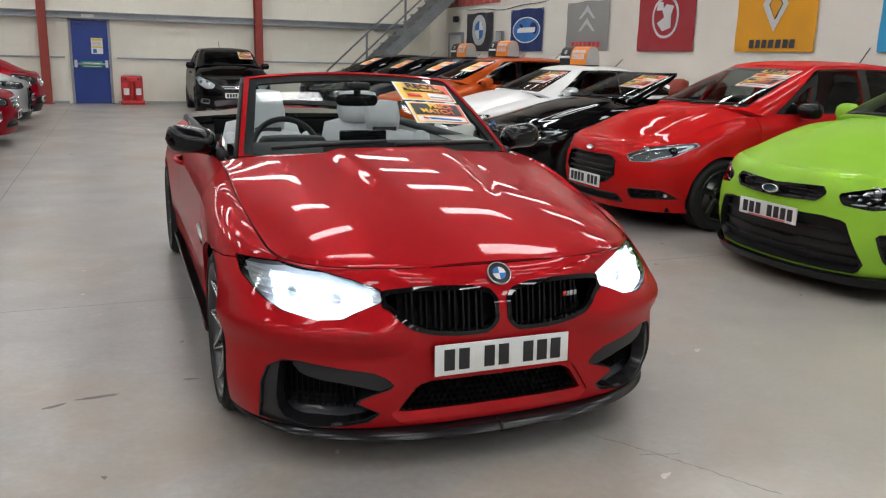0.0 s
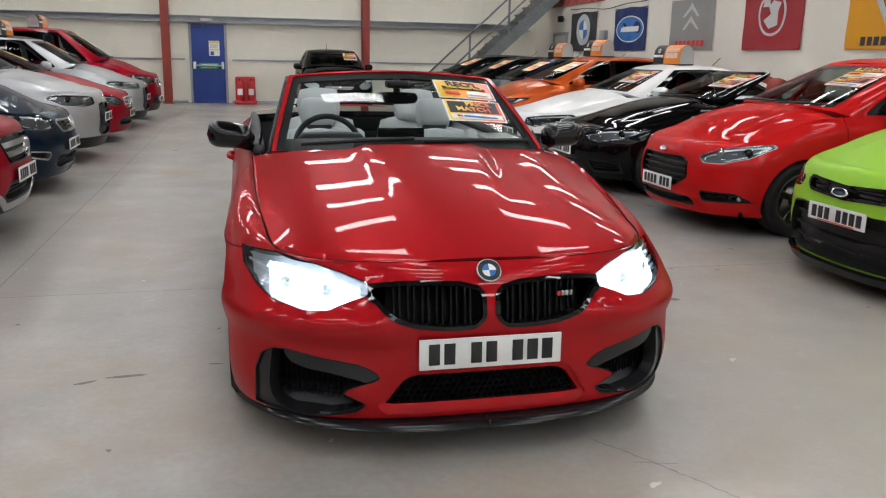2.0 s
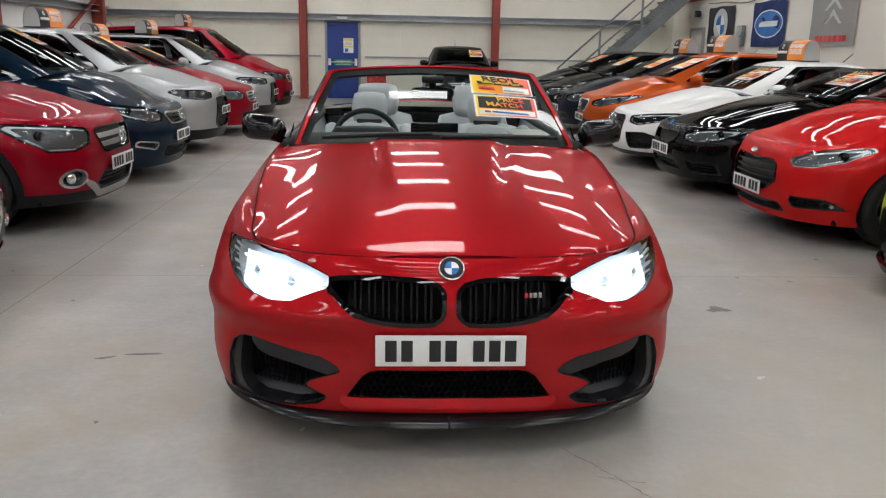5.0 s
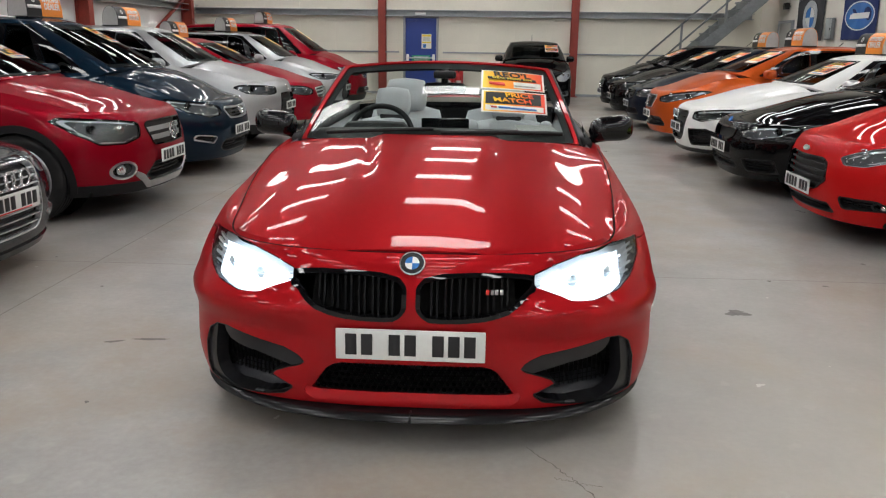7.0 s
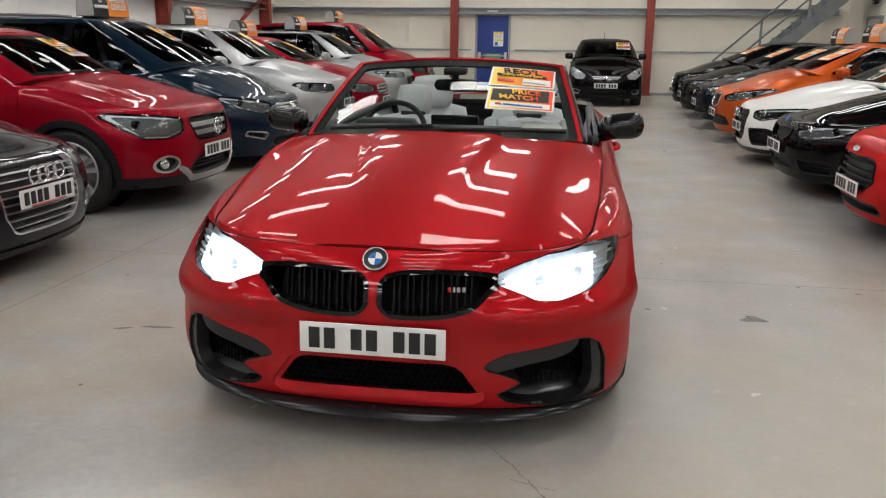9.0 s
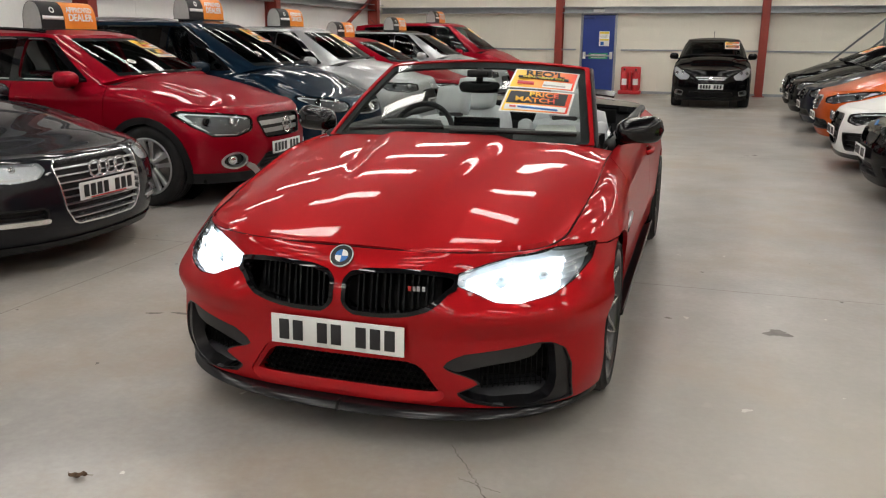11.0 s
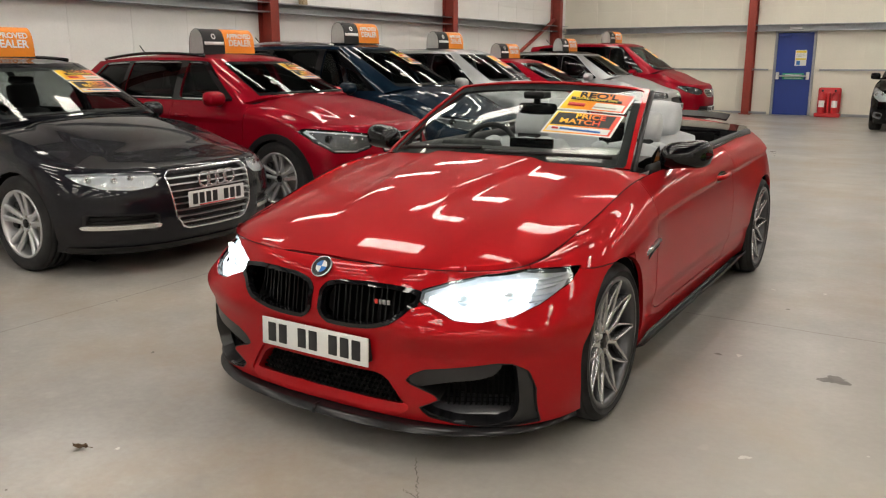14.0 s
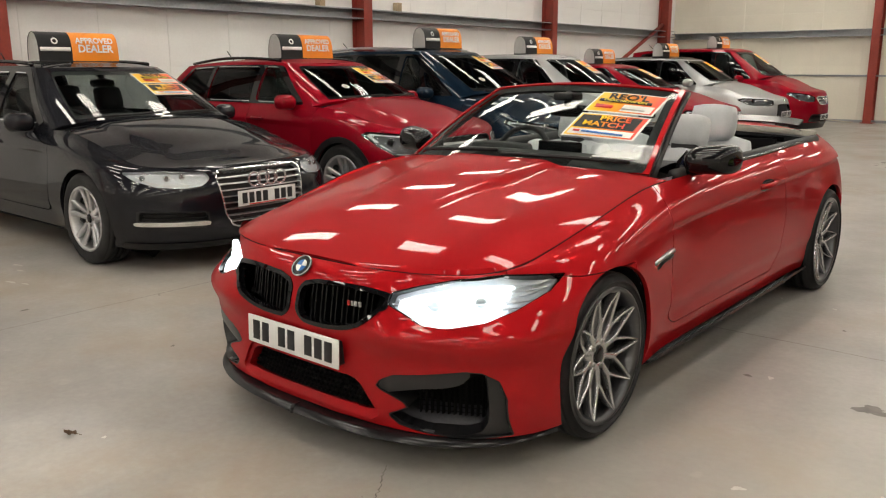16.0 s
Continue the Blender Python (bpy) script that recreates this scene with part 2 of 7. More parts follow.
LAMP_ON = glow("headlamp_glow", (0.85, 0.94, 1.0), 3.0)
EYE = surface("projector_glass", (0.62, 0.70, 0.74), 0.12, 0.1, coat=0.6, grain=(40, 0.1))
BOWL = surface("grey_lamp_bowl", (0.10, 0.105, 0.11), 0.28, 0.5, grain=(60, 0.1))
RING_ON = glow("lamp_ring_glow", (0.90, 0.97, 1.0), 6.0)
DIFFUSER = glow("lamp_diffuser", (1.0, 0.965, 0.90), LAMP_GLOW)
REDPAINT = paint("orange_red_metallic_paint", (0.385, 0.0088, 0.0125), 0.34, 0.34, 0.18, 0.44)
# ---------------------------------------------------------------- shape tools
def keyed(val, soft=0.10):
    """A fair curve near (y, value) keys, or a constant: monotone between the keys, then eased over a soft length."""
    if not isinstance(val, (list, tuple)):
        return lambda y: val
    ks = list(val)
    n = len(ks)
    d = [(ks[i + 1][1] - ks[i][1]) / (ks[i + 1][0] - ks[i][0]) for i in range(n - 1)]
    sl = [d[0]] + [0.0 if d[i - 1] * d[i] <= 0 else 2 * d[i - 1] * d[i] / (d[i - 1] + d[i]) for i in range(1, n - 1)] + [d[-1]]

    def raw(y):
        if y <= ks[0][0]:
            return ks[0][1] + (y - ks[0][0]) * sl[0]
        if y >= ks[-1][0]:
            return ks[-1][1] + (y - ks[-1][0]) * sl[-1]
        i = max(k for k in range(n - 1) if ks[k][0] <= y)
        h = ks[i + 1][0] - ks[i][0]
        t = (y - ks[i][0]) / h
        t2, t3 = t * t, t * t * t
        return (ks[i][1] * (2 * t3 - 3 * t2 + 1) + sl[i] * h * (t3 - 2 * t2 + t)
                + ks[i + 1][1] * (3 * t2 - 2 * t3) + sl[i + 1] * h * (t3 - t2))
    step = 0.02
    y0, m = ks[0][0], int((ks[-1][0] - ks[0][0]) / step) + 2
    wide = int(3 * soft / step)
    rows = np.array([raw(y0 + step * k) for k in range(-wide, m + wide)])
    bell = np.exp(-0.5 * (np.arange(-wide, wide + 1) * step / soft) ** 2)
    table = [float(v) for v in np.convolve(rows, bell / bell.sum(), "valid")]

    def at(y):
        q = min(max((y - y0) / step, 0.0), m - 1.001)
        k = int(q)
        return table[k] + (table[k + 1] - table[k]) * (q - k)
    return at


def smooth(a, b, x):
    t = min(max((x - a) / (b - a), 0.0), 1.0)
    return t * t * (3 - 2 * t)


def outline(level, s):
    """A point of one level line of a car body: s from 0 (nose) to 1 (tail), on the +x side."""
    f, d, n, r, dr = level["f"], level["d"], level["n"], level["r"], level.get("dr", 0.55)
    nr = level.get("nr", 3.2)
    if s < 0.4:
        a = s / 0.4 * math.pi / 2
        k, y = math.sin(a) ** (2 / n), f + d * (1 - math.cos(a) ** (2 / n))
    elif s < 0.8:
        k, y = 1.0, f + d + (r - dr - f - d) * (s - 0.4) / 0.4
    else:
        a = (1 - s) / 0.2 * math.pi / 2
        k, y = math.sin(a) ** (2 / nr), r - dr * (1 - math.cos(a) ** (2 / nr))
    return level["w"](y) * k, y, level["z"](y)


def make_levels(rows, dr=0.55, nr=3.2):
    return [dict(z=keyed(z), f=f, d=d, n=n, w=keyed(w), r=r, dr=dr, nr=nr) for z, f, d, n, w, r in rows]


@functools.lru_cache(maxsize=64)
def bend_matrix(n):
    """Gives the second derivatives of a natural cubic spline through n even knots."""
    a, b = np.eye(n), np.zeros((n, n))
    for i in range(1, n - 1):
        a[i, i - 1:i + 2] = (1, 4, 1)
        b[i, i - 1:i + 2] = (6, -12, 6)
    return np.linalg.solve(a, b)


def body_section(levels, s, cache={}):
    """The level points of a body at s, with the bends of a curve drawn fairly through them."""
    key = (id(levels), s)
    if key not in cache:
        pts = np.array([outline(lv, s) for lv in levels])
        cache[key] = (pts.tolist(), (bend_matrix(len(levels)) @ pts).tolist(), levels)
    return cache[key]


def body_point(levels, s, v):
    """The body side at s (signed: negative on the -x side) and v, from 0 (sill) to 1 (top edge)."""
    m = len(levels) - 1
    pts, bends, _ = body_section(levels, abs(s))
    i = min(int(v * m), m - 1)
    t = v * m - i
    r = 1 - t
    x, y, z = (r * p + t * q + ((r ** 3 - r) * a + (t ** 3 - t) * b) / 6 for p, q, a, b in zip(pts[i], pts[i + 1], bends[i], bends[i + 1]))
    return (-x if s < 0 else x), y, z


def creased(x, y, z, line, y0, y1, deep):
    """Draws a flank in under its shoulder line, and lets it out again above the sill."""
    d = line - z
    pull = deep * smooth(0.0, 0.018, d) * smooth(0.30, 0.05, d) * smooth(y0, y0 + 0.4, y) * smooth(y1, y1 - 0.5, y)
    pull -= 0.016 * smooth(0.42, 0.34, z) * smooth(y0, y0 + 0.25, y) * smooth(y1 - 0.75, y1 - 1.0, y)
    return x - math.copysign(pull, x) if abs(x) > 0.5 else x


def grid(fun, us, vs, wrap=False):
    """A mesh (verts with their u, v; faces) of a surface fun(u, v)."""
    verts = [(*fun(u, v), u, v) for u in us for v in vs]
    m = len(vs)
    faces = []
    for i in range(len(us) - 1 + (1 if wrap else 0)):
        for j in range(m - 1):
            a, b = i * m, ((i + 1) % len(us)) * m
            faces.append((a + j, b + j, b + j + 1, a + j + 1))
    return verts, faces


def steps(a, b, n):
    return [a + (b - a) * i / n for i in range(n + 1)]


def clip(mesh, field):
    """Cuts a mesh along field = 0. Returns the part where the field is negative, and the rest."""
    verts, faces = mesh
    vals = [field(v) for v in verts]
    out = []
    for sign in (-1, 1):
        nv, nf, ids, cuts = [], [], {}, {}
        for f in faces:
            ring = []
            for k in range(len(f)):
                a, b = f[k], f[(k + 1) % len(f)]
                fa, fb = vals[a] * sign, vals[b] * sign
                if fa >= 0:
                    if a not in ids:
                        ids[a] = len(nv)
                        nv.append(verts[a])
                    ring.append(ids[a])
                if (fa >= 0) != (fb >= 0):
                    key = (min(a, b), max(a, b))
                    if key not in cuts:
                        p, q = key
                        t = vals[p] / (vals[p] - vals[q])
                        cuts[key] = len(nv)
                        nv.append(tuple(c + (e - c) * t for c, e in zip(verts[p], verts[q])))
                    ring.append(cuts[key])
            if len(ring) > 2:
                nf.append(tuple(ring))
        out.append((nv, nf))
    return out


def normals(mesh):
    verts, faces = mesh
    acc = [[0.0, 0.0, 0.0] for _ in verts]
    for f in faces:
        nx = ny = nz = 0.0
        for k in range(len(f)):
            a, b = verts[f[k]], verts[f[(k + 1) % len(f)]]
            nx += (a[1] - b[1]) * (a[2] + b[2])
            ny += (a[2] - b[2]) * (a[0] + b[0])
            nz += (a[0] - b[0]) * (a[1] + b[1])
        for i in f:
            acc[i][0] += nx
            acc[i][1] += ny
            acc[i][2] += nz
    res = []
    for a in acc:
        h = math.sqrt(a[0] ** 2 + a[1] ** 2 + a[2] ** 2) or 1.0
        res.append((a[0] / h, a[1] / h, a[2] / h))
    return res


def offset(mesh, dist, vec=(0, 0, 0)):
    """Moves a mesh along its normals and by a vector."""
    ns = normals(mesh)
    return [(v[0] + n[0] * dist + vec[0], v[1] + n[1] * dist + vec[1], v[2] + n[2] * dist + vec[2], *v[3:])
            for v, n in zip(mesh[0], ns)], mesh[1]


def rim(mesh, depth, keep=None):
    """Adds an edge of that depth, turned inwards, all round the mesh's borders."""
    verts, faces = list(mesh[0]), list(mesh[1])
    ns = normals(mesh)
    count = {}
    for f in mesh[1]:
        for k in range(len(f)):
            e = (f[k], f[(k + 1) % len(f)])
            key = (min(e), max(e))
            count[key] = None if key in count else e
    top, low = {}, {}
    for e in count.values():
        if e is None or (keep and not (keep(verts[e[0]]) and keep(verts[e[1]]))):
            continue
        for i in e:
            if i not in top:
                v, n = mesh[0][i], ns[i]
                top[i] = len(verts)
                verts.append(v)
                low[i] = len(verts)
                verts.append((v[0] - n[0] * depth, v[1] - n[1] * depth, v[2] - n[2] * depth, *v[3:]))
        faces.append((top[e[1]], top[e[0]], low[e[0]], low[e[1]]))
    return verts, faces


def poly(points, p, q, r=0.0):
    """The signed distance from (p, q) to a polygon, negative inside; r rounds its corners."""
    d, inside = 1e9, False
    n = len(points)
    for i in range(n):
        ax, ay = points[i]
        bx, by = points[(i + 1) % n]
        ex, ey = bx - ax, by - ay
        wx, wy = p - ax, q - ay
        t = min(max((wx * ex + wy * ey) / (ex * ex + ey * ey + 1e-12), 0.0), 1.0)
        d = min(d, (wx - ex * t) ** 2 + (wy - ey * t) ** 2)
        if (ay > q) != (by > q) and p < ax + (q - ay) / (by - ay) * ex:
            inside = not inside
    return (-math.sqrt(d) if inside else math.sqrt(d)) - r


def slab(mesh, z, half):
    """The band of a mesh within half of the height z."""
    return clip(clip(mesh, lambda v: v[2] - z - half)[0], lambda v: z - half - v[2])[0]


def join(*meshes):
    verts, faces = [], []
    for m in meshes:
        k = len(verts)
        verts += [v[:3] for v in m[0]]
        faces += [tuple(i + k for i in f) for f in m[1]]
    return verts, faces


def moved(mesh, m):
    return [tuple(m @ Vector(v[:3])) for v in mesh[0]], mesh[1]


def flip(mesh):
    return mesh[0], [tuple(reversed(f)) for f in mesh[1]]


def mirror(mesh):
    return [(-v[0], *v[1:]) for v in mesh[0]], [tuple(reversed(f)) for f in mesh[1]]


def box(x0, x1, y0, y1, z0, z1, bevel=0.0):
    """A box, its edges bevelled where a bevel is given."""
    bm = bmesh.new()
    bmesh.ops.create_cube(bm, size=1, matrix=Matrix.Translation(((x0 + x1) / 2, (y0 + y1) / 2, (z0 + z1) / 2))
                          @ Matrix.Diagonal((x1 - x0, y1 - y0, z1 - z0, 1)))
    if bevel:
        bmesh.ops.bevel(bm, geom=bm.edges[:], offset=bevel, segments=2, affect="EDGES", profile=0.6)
    return from_bm(bm)


def from_bm(bm):
    bm.verts.index_update()
    res = [tuple(v.co) for v in bm.verts], [tuple(v.index for v in f.verts) for f in bm.faces]
    bm.free()
    return res


def lathe(profile, n=32, axis="x"):
    """A solid of revolution about the x (or z) axis from (along, radius) pairs."""
    verts, faces = [], []
    m = len(profile)
    for i in range(n):
        a = 2 * math.pi * i / n
        for h, r in profile:
            c, s = r * math.cos(a), r * math.sin(a)
            verts.append((h, c, s) if axis == "x" else (c, s, h))
    for i in range(n):
        for j in range(m - 1):
            a, b = i * m, ((i + 1) % n) * m
            faces.append((a + j, a + j + 1, b + j + 1, b + j))
    return verts, faces


def tube(points, r, n=8, caps=True):
    """A round bar along a line of points."""
    pts = [Vector(p) for p in points]
    verts, faces = [], []
    for i, p in enumerate(pts):
        t = (pts[min(i + 1, len(pts) - 1)] - pts[max(i - 1, 0)]).normalized()
        a = t.cross(Vector((0, 0, 1)) if abs(t.z) < 0.9 else Vector((1, 0, 0))).normalized()
        b = t.cross(a)
        for k in range(n):
            w = 2 * math.pi * k / n
            verts.append(tuple(p + (a * math.cos(w) + b * math.sin(w)) * r))
    for i in range(len(pts) - 1):
        for k in range(n):
            faces.append((i * n + k, i * n + (k + 1) % n, (i + 1) * n + (k + 1) % n, (i + 1) * n + k))
    if caps:
        faces.append(tuple(range(n - 1, -1, -1)))
        faces.append(tuple((len(pts) - 1) * n + k for k in range(n)))
    return verts, faces


def prism(points, y0, y1, bevel=0.0):
    """A slab: a polygon in x and z, from y0 to y1."""
    bm = bmesh.new()
    face = bm.faces.new([bm.verts.new((x, y0, z)) for x, z in points])
    res = bmesh.ops.extrude_face_region(bm, geom=[face])
    for v in res["geom"]:
        if isinstance(v, bmesh.types.BMVert):
            v.co.y = y1
    bmesh.ops.recalc_face_normals(bm, faces=bm.faces[:])
    if bevel:
        bmesh.ops.bevel(bm, geom=bm.edges[:], offset=bevel, segments=2, affect="EDGES", profile=0.6)
    return from_bm(bm)


def puffed(mesh, levels=2):
    """Rounds a coarse mesh off, as upholstery is."""
    bm = bmesh.new()
    vs = [bm.verts.new(v[:3]) for v in mesh[0]]
    for f in mesh[1]:
        bm.faces.new([vs[i] for i in f])
    for _ in range(levels):
        bmesh.ops.subdivide_edges(bm, edges=bm.edges[:], cuts=1, use_grid_fill=True, smooth=0.0)
        bmesh.ops.smooth_vert(bm, verts=bm.verts[:], factor=0.5, use_axis_x=True, use_axis_y=True, use_axis_z=True)
    return from_bm(bm)


def mesh_data(name, mesh, material, flat=False):
    me = bpy.data.meshes.new(name)
    me.from_pydata([v[:3] for v in mesh[0]], [], mesh[1])
    me.materials.append(material)
    if not flat:
        me.shade_smooth()
    return me


def islands(mesh):
    """The separate pieces of a mesh, the largest first."""
    verts, faces = mesh
    root = list(range(len(verts)))

    def top_of(i):
        while root[i] != i:
            root[i] = root[root[i]]
            i = root[i]
        return i
    for f in faces:
        a = top_of(f[0])
        for i in f[1:]:
            root[top_of(i)] = a
    packs = {}
    for f in faces:
        packs.setdefault(top_of(f[0]), []).append(f)
    out = []
    for fs in sorted(packs.values(), key=len, reverse=True):
        at = {i: k for k, i in enumerate(sorted({i for f in fs for i in f}))}
        out.append(([verts[i] for i in at], [tuple(at[i] for i in f) for f in fs]))
    return out


def part(name, mesh, material, parent=None, label="", flat=False, place=None):
    """Links a mesh as ONE object under a thing or a part."""
    data = mesh if isinstance(mesh, bpy.types.Mesh) else mesh_data(name, mesh, material, flat)
    ob = new(name, data)
    ob.parent = parent
    if place is not None:
        ob.matrix_local = place
    if label:
        tagged(ob, label=label)
    return ob


def thing(name, label, category, group="", place=None):
    ob = new(name)
    if place is not None:
        ob.matrix_world = place
    return tagged(ob, label=label, category=category, group=group)


def lettering(name, text, size, material, parent, place, depth=0.001, align="CENTER"):
    """Words as flat raised letters, in the x-y plane of the place."""
    cu = bpy.data.curves.new(name, "FONT")
    cu.body, cu.size, cu.extrude, cu.align_x, cu.align_y = text, size, depth, align, "CENTER"
    cu.resolution_u = 3
    cu.offset = size * 0.022
    ob = bpy.data.objects.new(name, cu)
    me = bpy.data.meshes.new_from_object(ob)
    bpy.data.objects.remove(ob)
    me.materials.clear()
    me.materials.append(material)
    return part(name, me, material, parent, place=place)

# ---------------------------------------------------------------- the building
X0, X1, Y0, Y1, HIGH = -8.30, 7.66, -14.0, 21.25, 5.6


def structure(name, mesh, material, label, flat=True):
    ob = part(name, mesh, material, flat=flat)
    return tagged(ob, label=label, category=name.split("_")[0], kind="structure")


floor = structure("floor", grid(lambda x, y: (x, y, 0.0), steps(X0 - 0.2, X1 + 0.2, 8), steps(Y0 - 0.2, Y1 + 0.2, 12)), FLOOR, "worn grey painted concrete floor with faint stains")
structure("wall_north", box(X0 - 0.2, X1 + 0.2, Y1, Y1 + 0.2, 0, HIGH), NORTH, "cream insulated sheet wall behind red columns")
structure("wall_west", box(X0 - 0.2, X0, Y0, Y1 - 0.003, 0, HIGH), CREAM, "cream insulated sheet wall beside parked cars")
structure("wall_east", box(X1, X1 + 0.2, Y0, Y1 - 0.003, 0, HIGH), RENDER, "cream painted wall hung with fabric banners")
# unseen wall behind the camera, added to close the room and bounce light
structure("wall_south", box(X0 - 0.2, X1 + 0.2, Y0 - 0.2, Y0 - 0.003, 0, HIGH), SOUTH, "unseen pale wall that bounces fill light")
structure("ceiling", box(X0 - 0.2, X1 + 0.2, Y0 - 0.2, Y1 + 0.2, HIGH + 0.003, HIGH + 0.2), surface("grey_roof_sheet", (0.10, 0.10, 0.098), 0.6, grain=(30, 0.03), stain=(0.7, 0.06)), "grey lined roof")

# joints in the floor slab
for k, pts in enumerate((((-8.2, 2.33), (7.5, 2.44)), ((-2.29, -8.5), (-2.31, 21.2)), ((-8.2, 8.5), (7.5, 8.5)), ((-8.2, 14.6), (7.5, 14.6)), ((3.6, -8.5), (3.6, 21.2)))):
    (ax, ay), (bx, by) = pts
    d = Vector((bx - ax, by - ay)).normalized() * 0.0035
    wob = [(ax + (bx - ax) * t + random.uniform(-0.004, 0.004), ay + (by - ay) * t + random.uniform(-0.004, 0.004)) for t in steps(0, 1, 60)]
    verts = [(x - d.y, y + d.x, 0.0012) for x, y in wob] + [(x + d.y, y - d.x, 0.0012) for x, y in wob]
    part("floor_joint", (verts, [(i, i + 61, i + 62, i + 1) for i in range(60)]), surface("joint_filler", (0.235, 0.215, 0.19), 0.7, grain=(20, 0.25)) if k == 0 else bpy.data.materials["joint_filler"], floor, flat=True)

# wall sheets: each panel stands a little proud of its joints
def wall_panels(wall, length, origin, along, material, up=1.36):
    data = {}
    wide = 1.02
    for j in range(4):
        n = int(length / wide)
        for i in range(n):
            z0 = 0.06 + j * up
            if "sheet" not in data:
                data["sheet"] = mesh_data("wall_sheet", box(0.002, wide - 0.002, -0.010, 0.0, 0.002, up - 0.002, 0.002), material, True)
            ob = part("wall_sheet", data["sheet"], material, wall, place=along @ Matrix.Translation((origin + i * wide, 0, z0)))


# steel: columns, rails and the brace
def column(x, y, turn, label="red painted steel column"):
    col = tagged(new("steel_column"), label=label, category="column", group="steel columns", kind="structure")
    col.matrix_world = pose(x, y, 0, 0, 0, turn)
    part("flange", box(-0.10, 0.10, -0.014, 0.0, 0, HIGH, 0.002), OXIDE, col, flat=True)
    part("flange", box(-0.10, 0.10, 0.266, 0.280, 0, HIGH, 0.002), OXIDE, col, flat=True)
    part("web", box(-0.006, 0.006, 0.0, 0.266, 0, HIGH), OXIDE, col, flat=True)
    part("base_plate", box(-0.15, 0.15, -0.05, 0.30, 0, 0.02, 0.003), OXIDE, col, flat=True)
    return col


for x in (-2.86, 2.53):
    column(x, Y1 - 0.30, 0)
for y in (2.36, 8.42, 14.35, 20.25, -3.6, -9.6):
    column(X0 + 0.30, y, 90)


def rail(name, x0, x1, y, z, h, d, turn=0.0, at=(0, 0)):
    """A cold-rolled steel wall rail with turned lips."""
    sec = [(0, 0), (-d, 0), (-d, 0.02), (-d + 0.004, 0.02), (-d + 0.004, 0.004), (-0.004, 0.004), (-0.004, h - 0.004), (-d + 0.004, h - 0.004), (-d + 0.004, h - 0.02), (-d, h - 0.02), (-d, h), (0, h)]
    verts = [(x, y + a, z + b) for x in (x0, x1) for a, b in sec]
    n = len(sec)
    faces = [(i, (i + 1) % n, n + (i + 1) % n, n + i) for i in range(n)]
    mesh = moved((verts, faces), pose(*at, 0, 0, 0, turn))
    return structure(name, mesh, GALV, "galvanised steel wall rail")


rail("wall_rail", X0 + 0.05, 7.4, Y1 - 0.016, 2.16, 0.17, 0.20)
rail("wall_rail", X0 + 0.05, -2.4, Y1 - 0.016, 1.155, 0.045, 0.03)
rail("wall_rail", -1.15, 7.4, Y1 - 0.016, 1.155, 0.045, 0.03)
rail("wall_rail", X0 + 0.05, 7.4, Y1 - 0.016, 3.75, 0.17, 0.20)
rail("wall_rail", Y0, Y1 - 0.3, 0, 2.22, 0.17, 0.20, 90, (X0 + 0.016, 0))
rail("wall_rail", Y0, Y1 - 0.3, 0, 3.8, 0.17, 0.20, 90, (X0 + 0.016, 0))
structure("baseboard", box(X0 + 0.05, -2.36, Y1 - 0.05, Y1 - 0.016, 0.0, 0.07, 0.004), GALV, "galvanised base rail along the wall")
structure("baseboard", box(-1.18, 7.6, Y1 - 0.05, Y1 - 0.016, 0.0, 0.07, 0.004), GALV, "galvanised base rail along the wall")
brace = tagged(part("wall_brace", tube([(X0 + 0.12, 20.2, 2.55), (X0 + 0.12, 17.6, 1.45)], 0.05, 10), OXIDE), label="red painted diagonal steel wall brace", category="brace", kind="structure")

# roof steel: portal beams over the columns, purlins between them
for y in (-9.6, -3.6, 2.36, 8.42, 14.35, 20.25):
    structure("roof_beam", box(X0 + 0.02, X1 - 0.02, y - 0.10, y + 0.10, HIGH - 0.42, HIGH - 0.02, 0.004), OXIDE, "red painted steel roof beam")
for k in range(9):
    x = X0 + 0.9 + k * 1.78
    structure("roof_purlin", box(x - 0.03, x + 0.03, Y0 + 0.05, Y1 - 0.05, HIGH - 0.17, HIGH - 0.005), GALV, "galvanised steel roof purlin")

# fire door
door = tagged(new("door_1"), label="blue painted steel fire exit door with push bar", category="door", kind="structure")
door.matrix_world = pose(-1.775, Y1 - 0.06, 0)
part("door_leaf", box(-0.435, 0.435, 0.0, 0.045, 0.01, 2.12, 0.004), BLUE_DOOR, door, flat=True)
for a, b, lo, hi in ((-0.50, -0.44, 0, 2.19), (0.44, 0.50, 0, 2.19), (-0.44, 0.44, 2.13, 2.19)):
    part("door_frame", box(a, b, -0.03, 0.05, lo, hi, 0.004), surface("grey_frame_paint", (0.30, 0.31, 0.33), 0.45, grain=(20, 0.05)) if a == -0.50 else bpy.data.materials["grey_frame_paint"], door, flat=True)
bar = part("push_bar", tube([(-0.36, -0.09, 1.02), (0.36, -0.09, 1.02)], 0.022, 10), SATIN, door)
for x in (-0.37, 0.37):
    part("bar_housing", box(x - 0.035, x + 0.035, -0.11, 0.0, 0.93, 1.12, 0.01), WHITE, bar, flat=True)
sg = part("door_sign", box(-0.25, 0.27, -0.006, 0.0, 0.93, 1.09), GREEN, door, "green and white exit sign", flat=True)
for i in range(3):
    part("pale_bar", box(-0.19, 0.22, -0.009, -0.004, 0.955 + i * 0.042, 0.972 + i * 0.042), WHITE, sg, flat=True)
nt = part("door_notice", box(0.02, 0.30, -0.006, 0.0, 1.28, 1.68), PAPER, door, "white and yellow printed notice", flat=True)
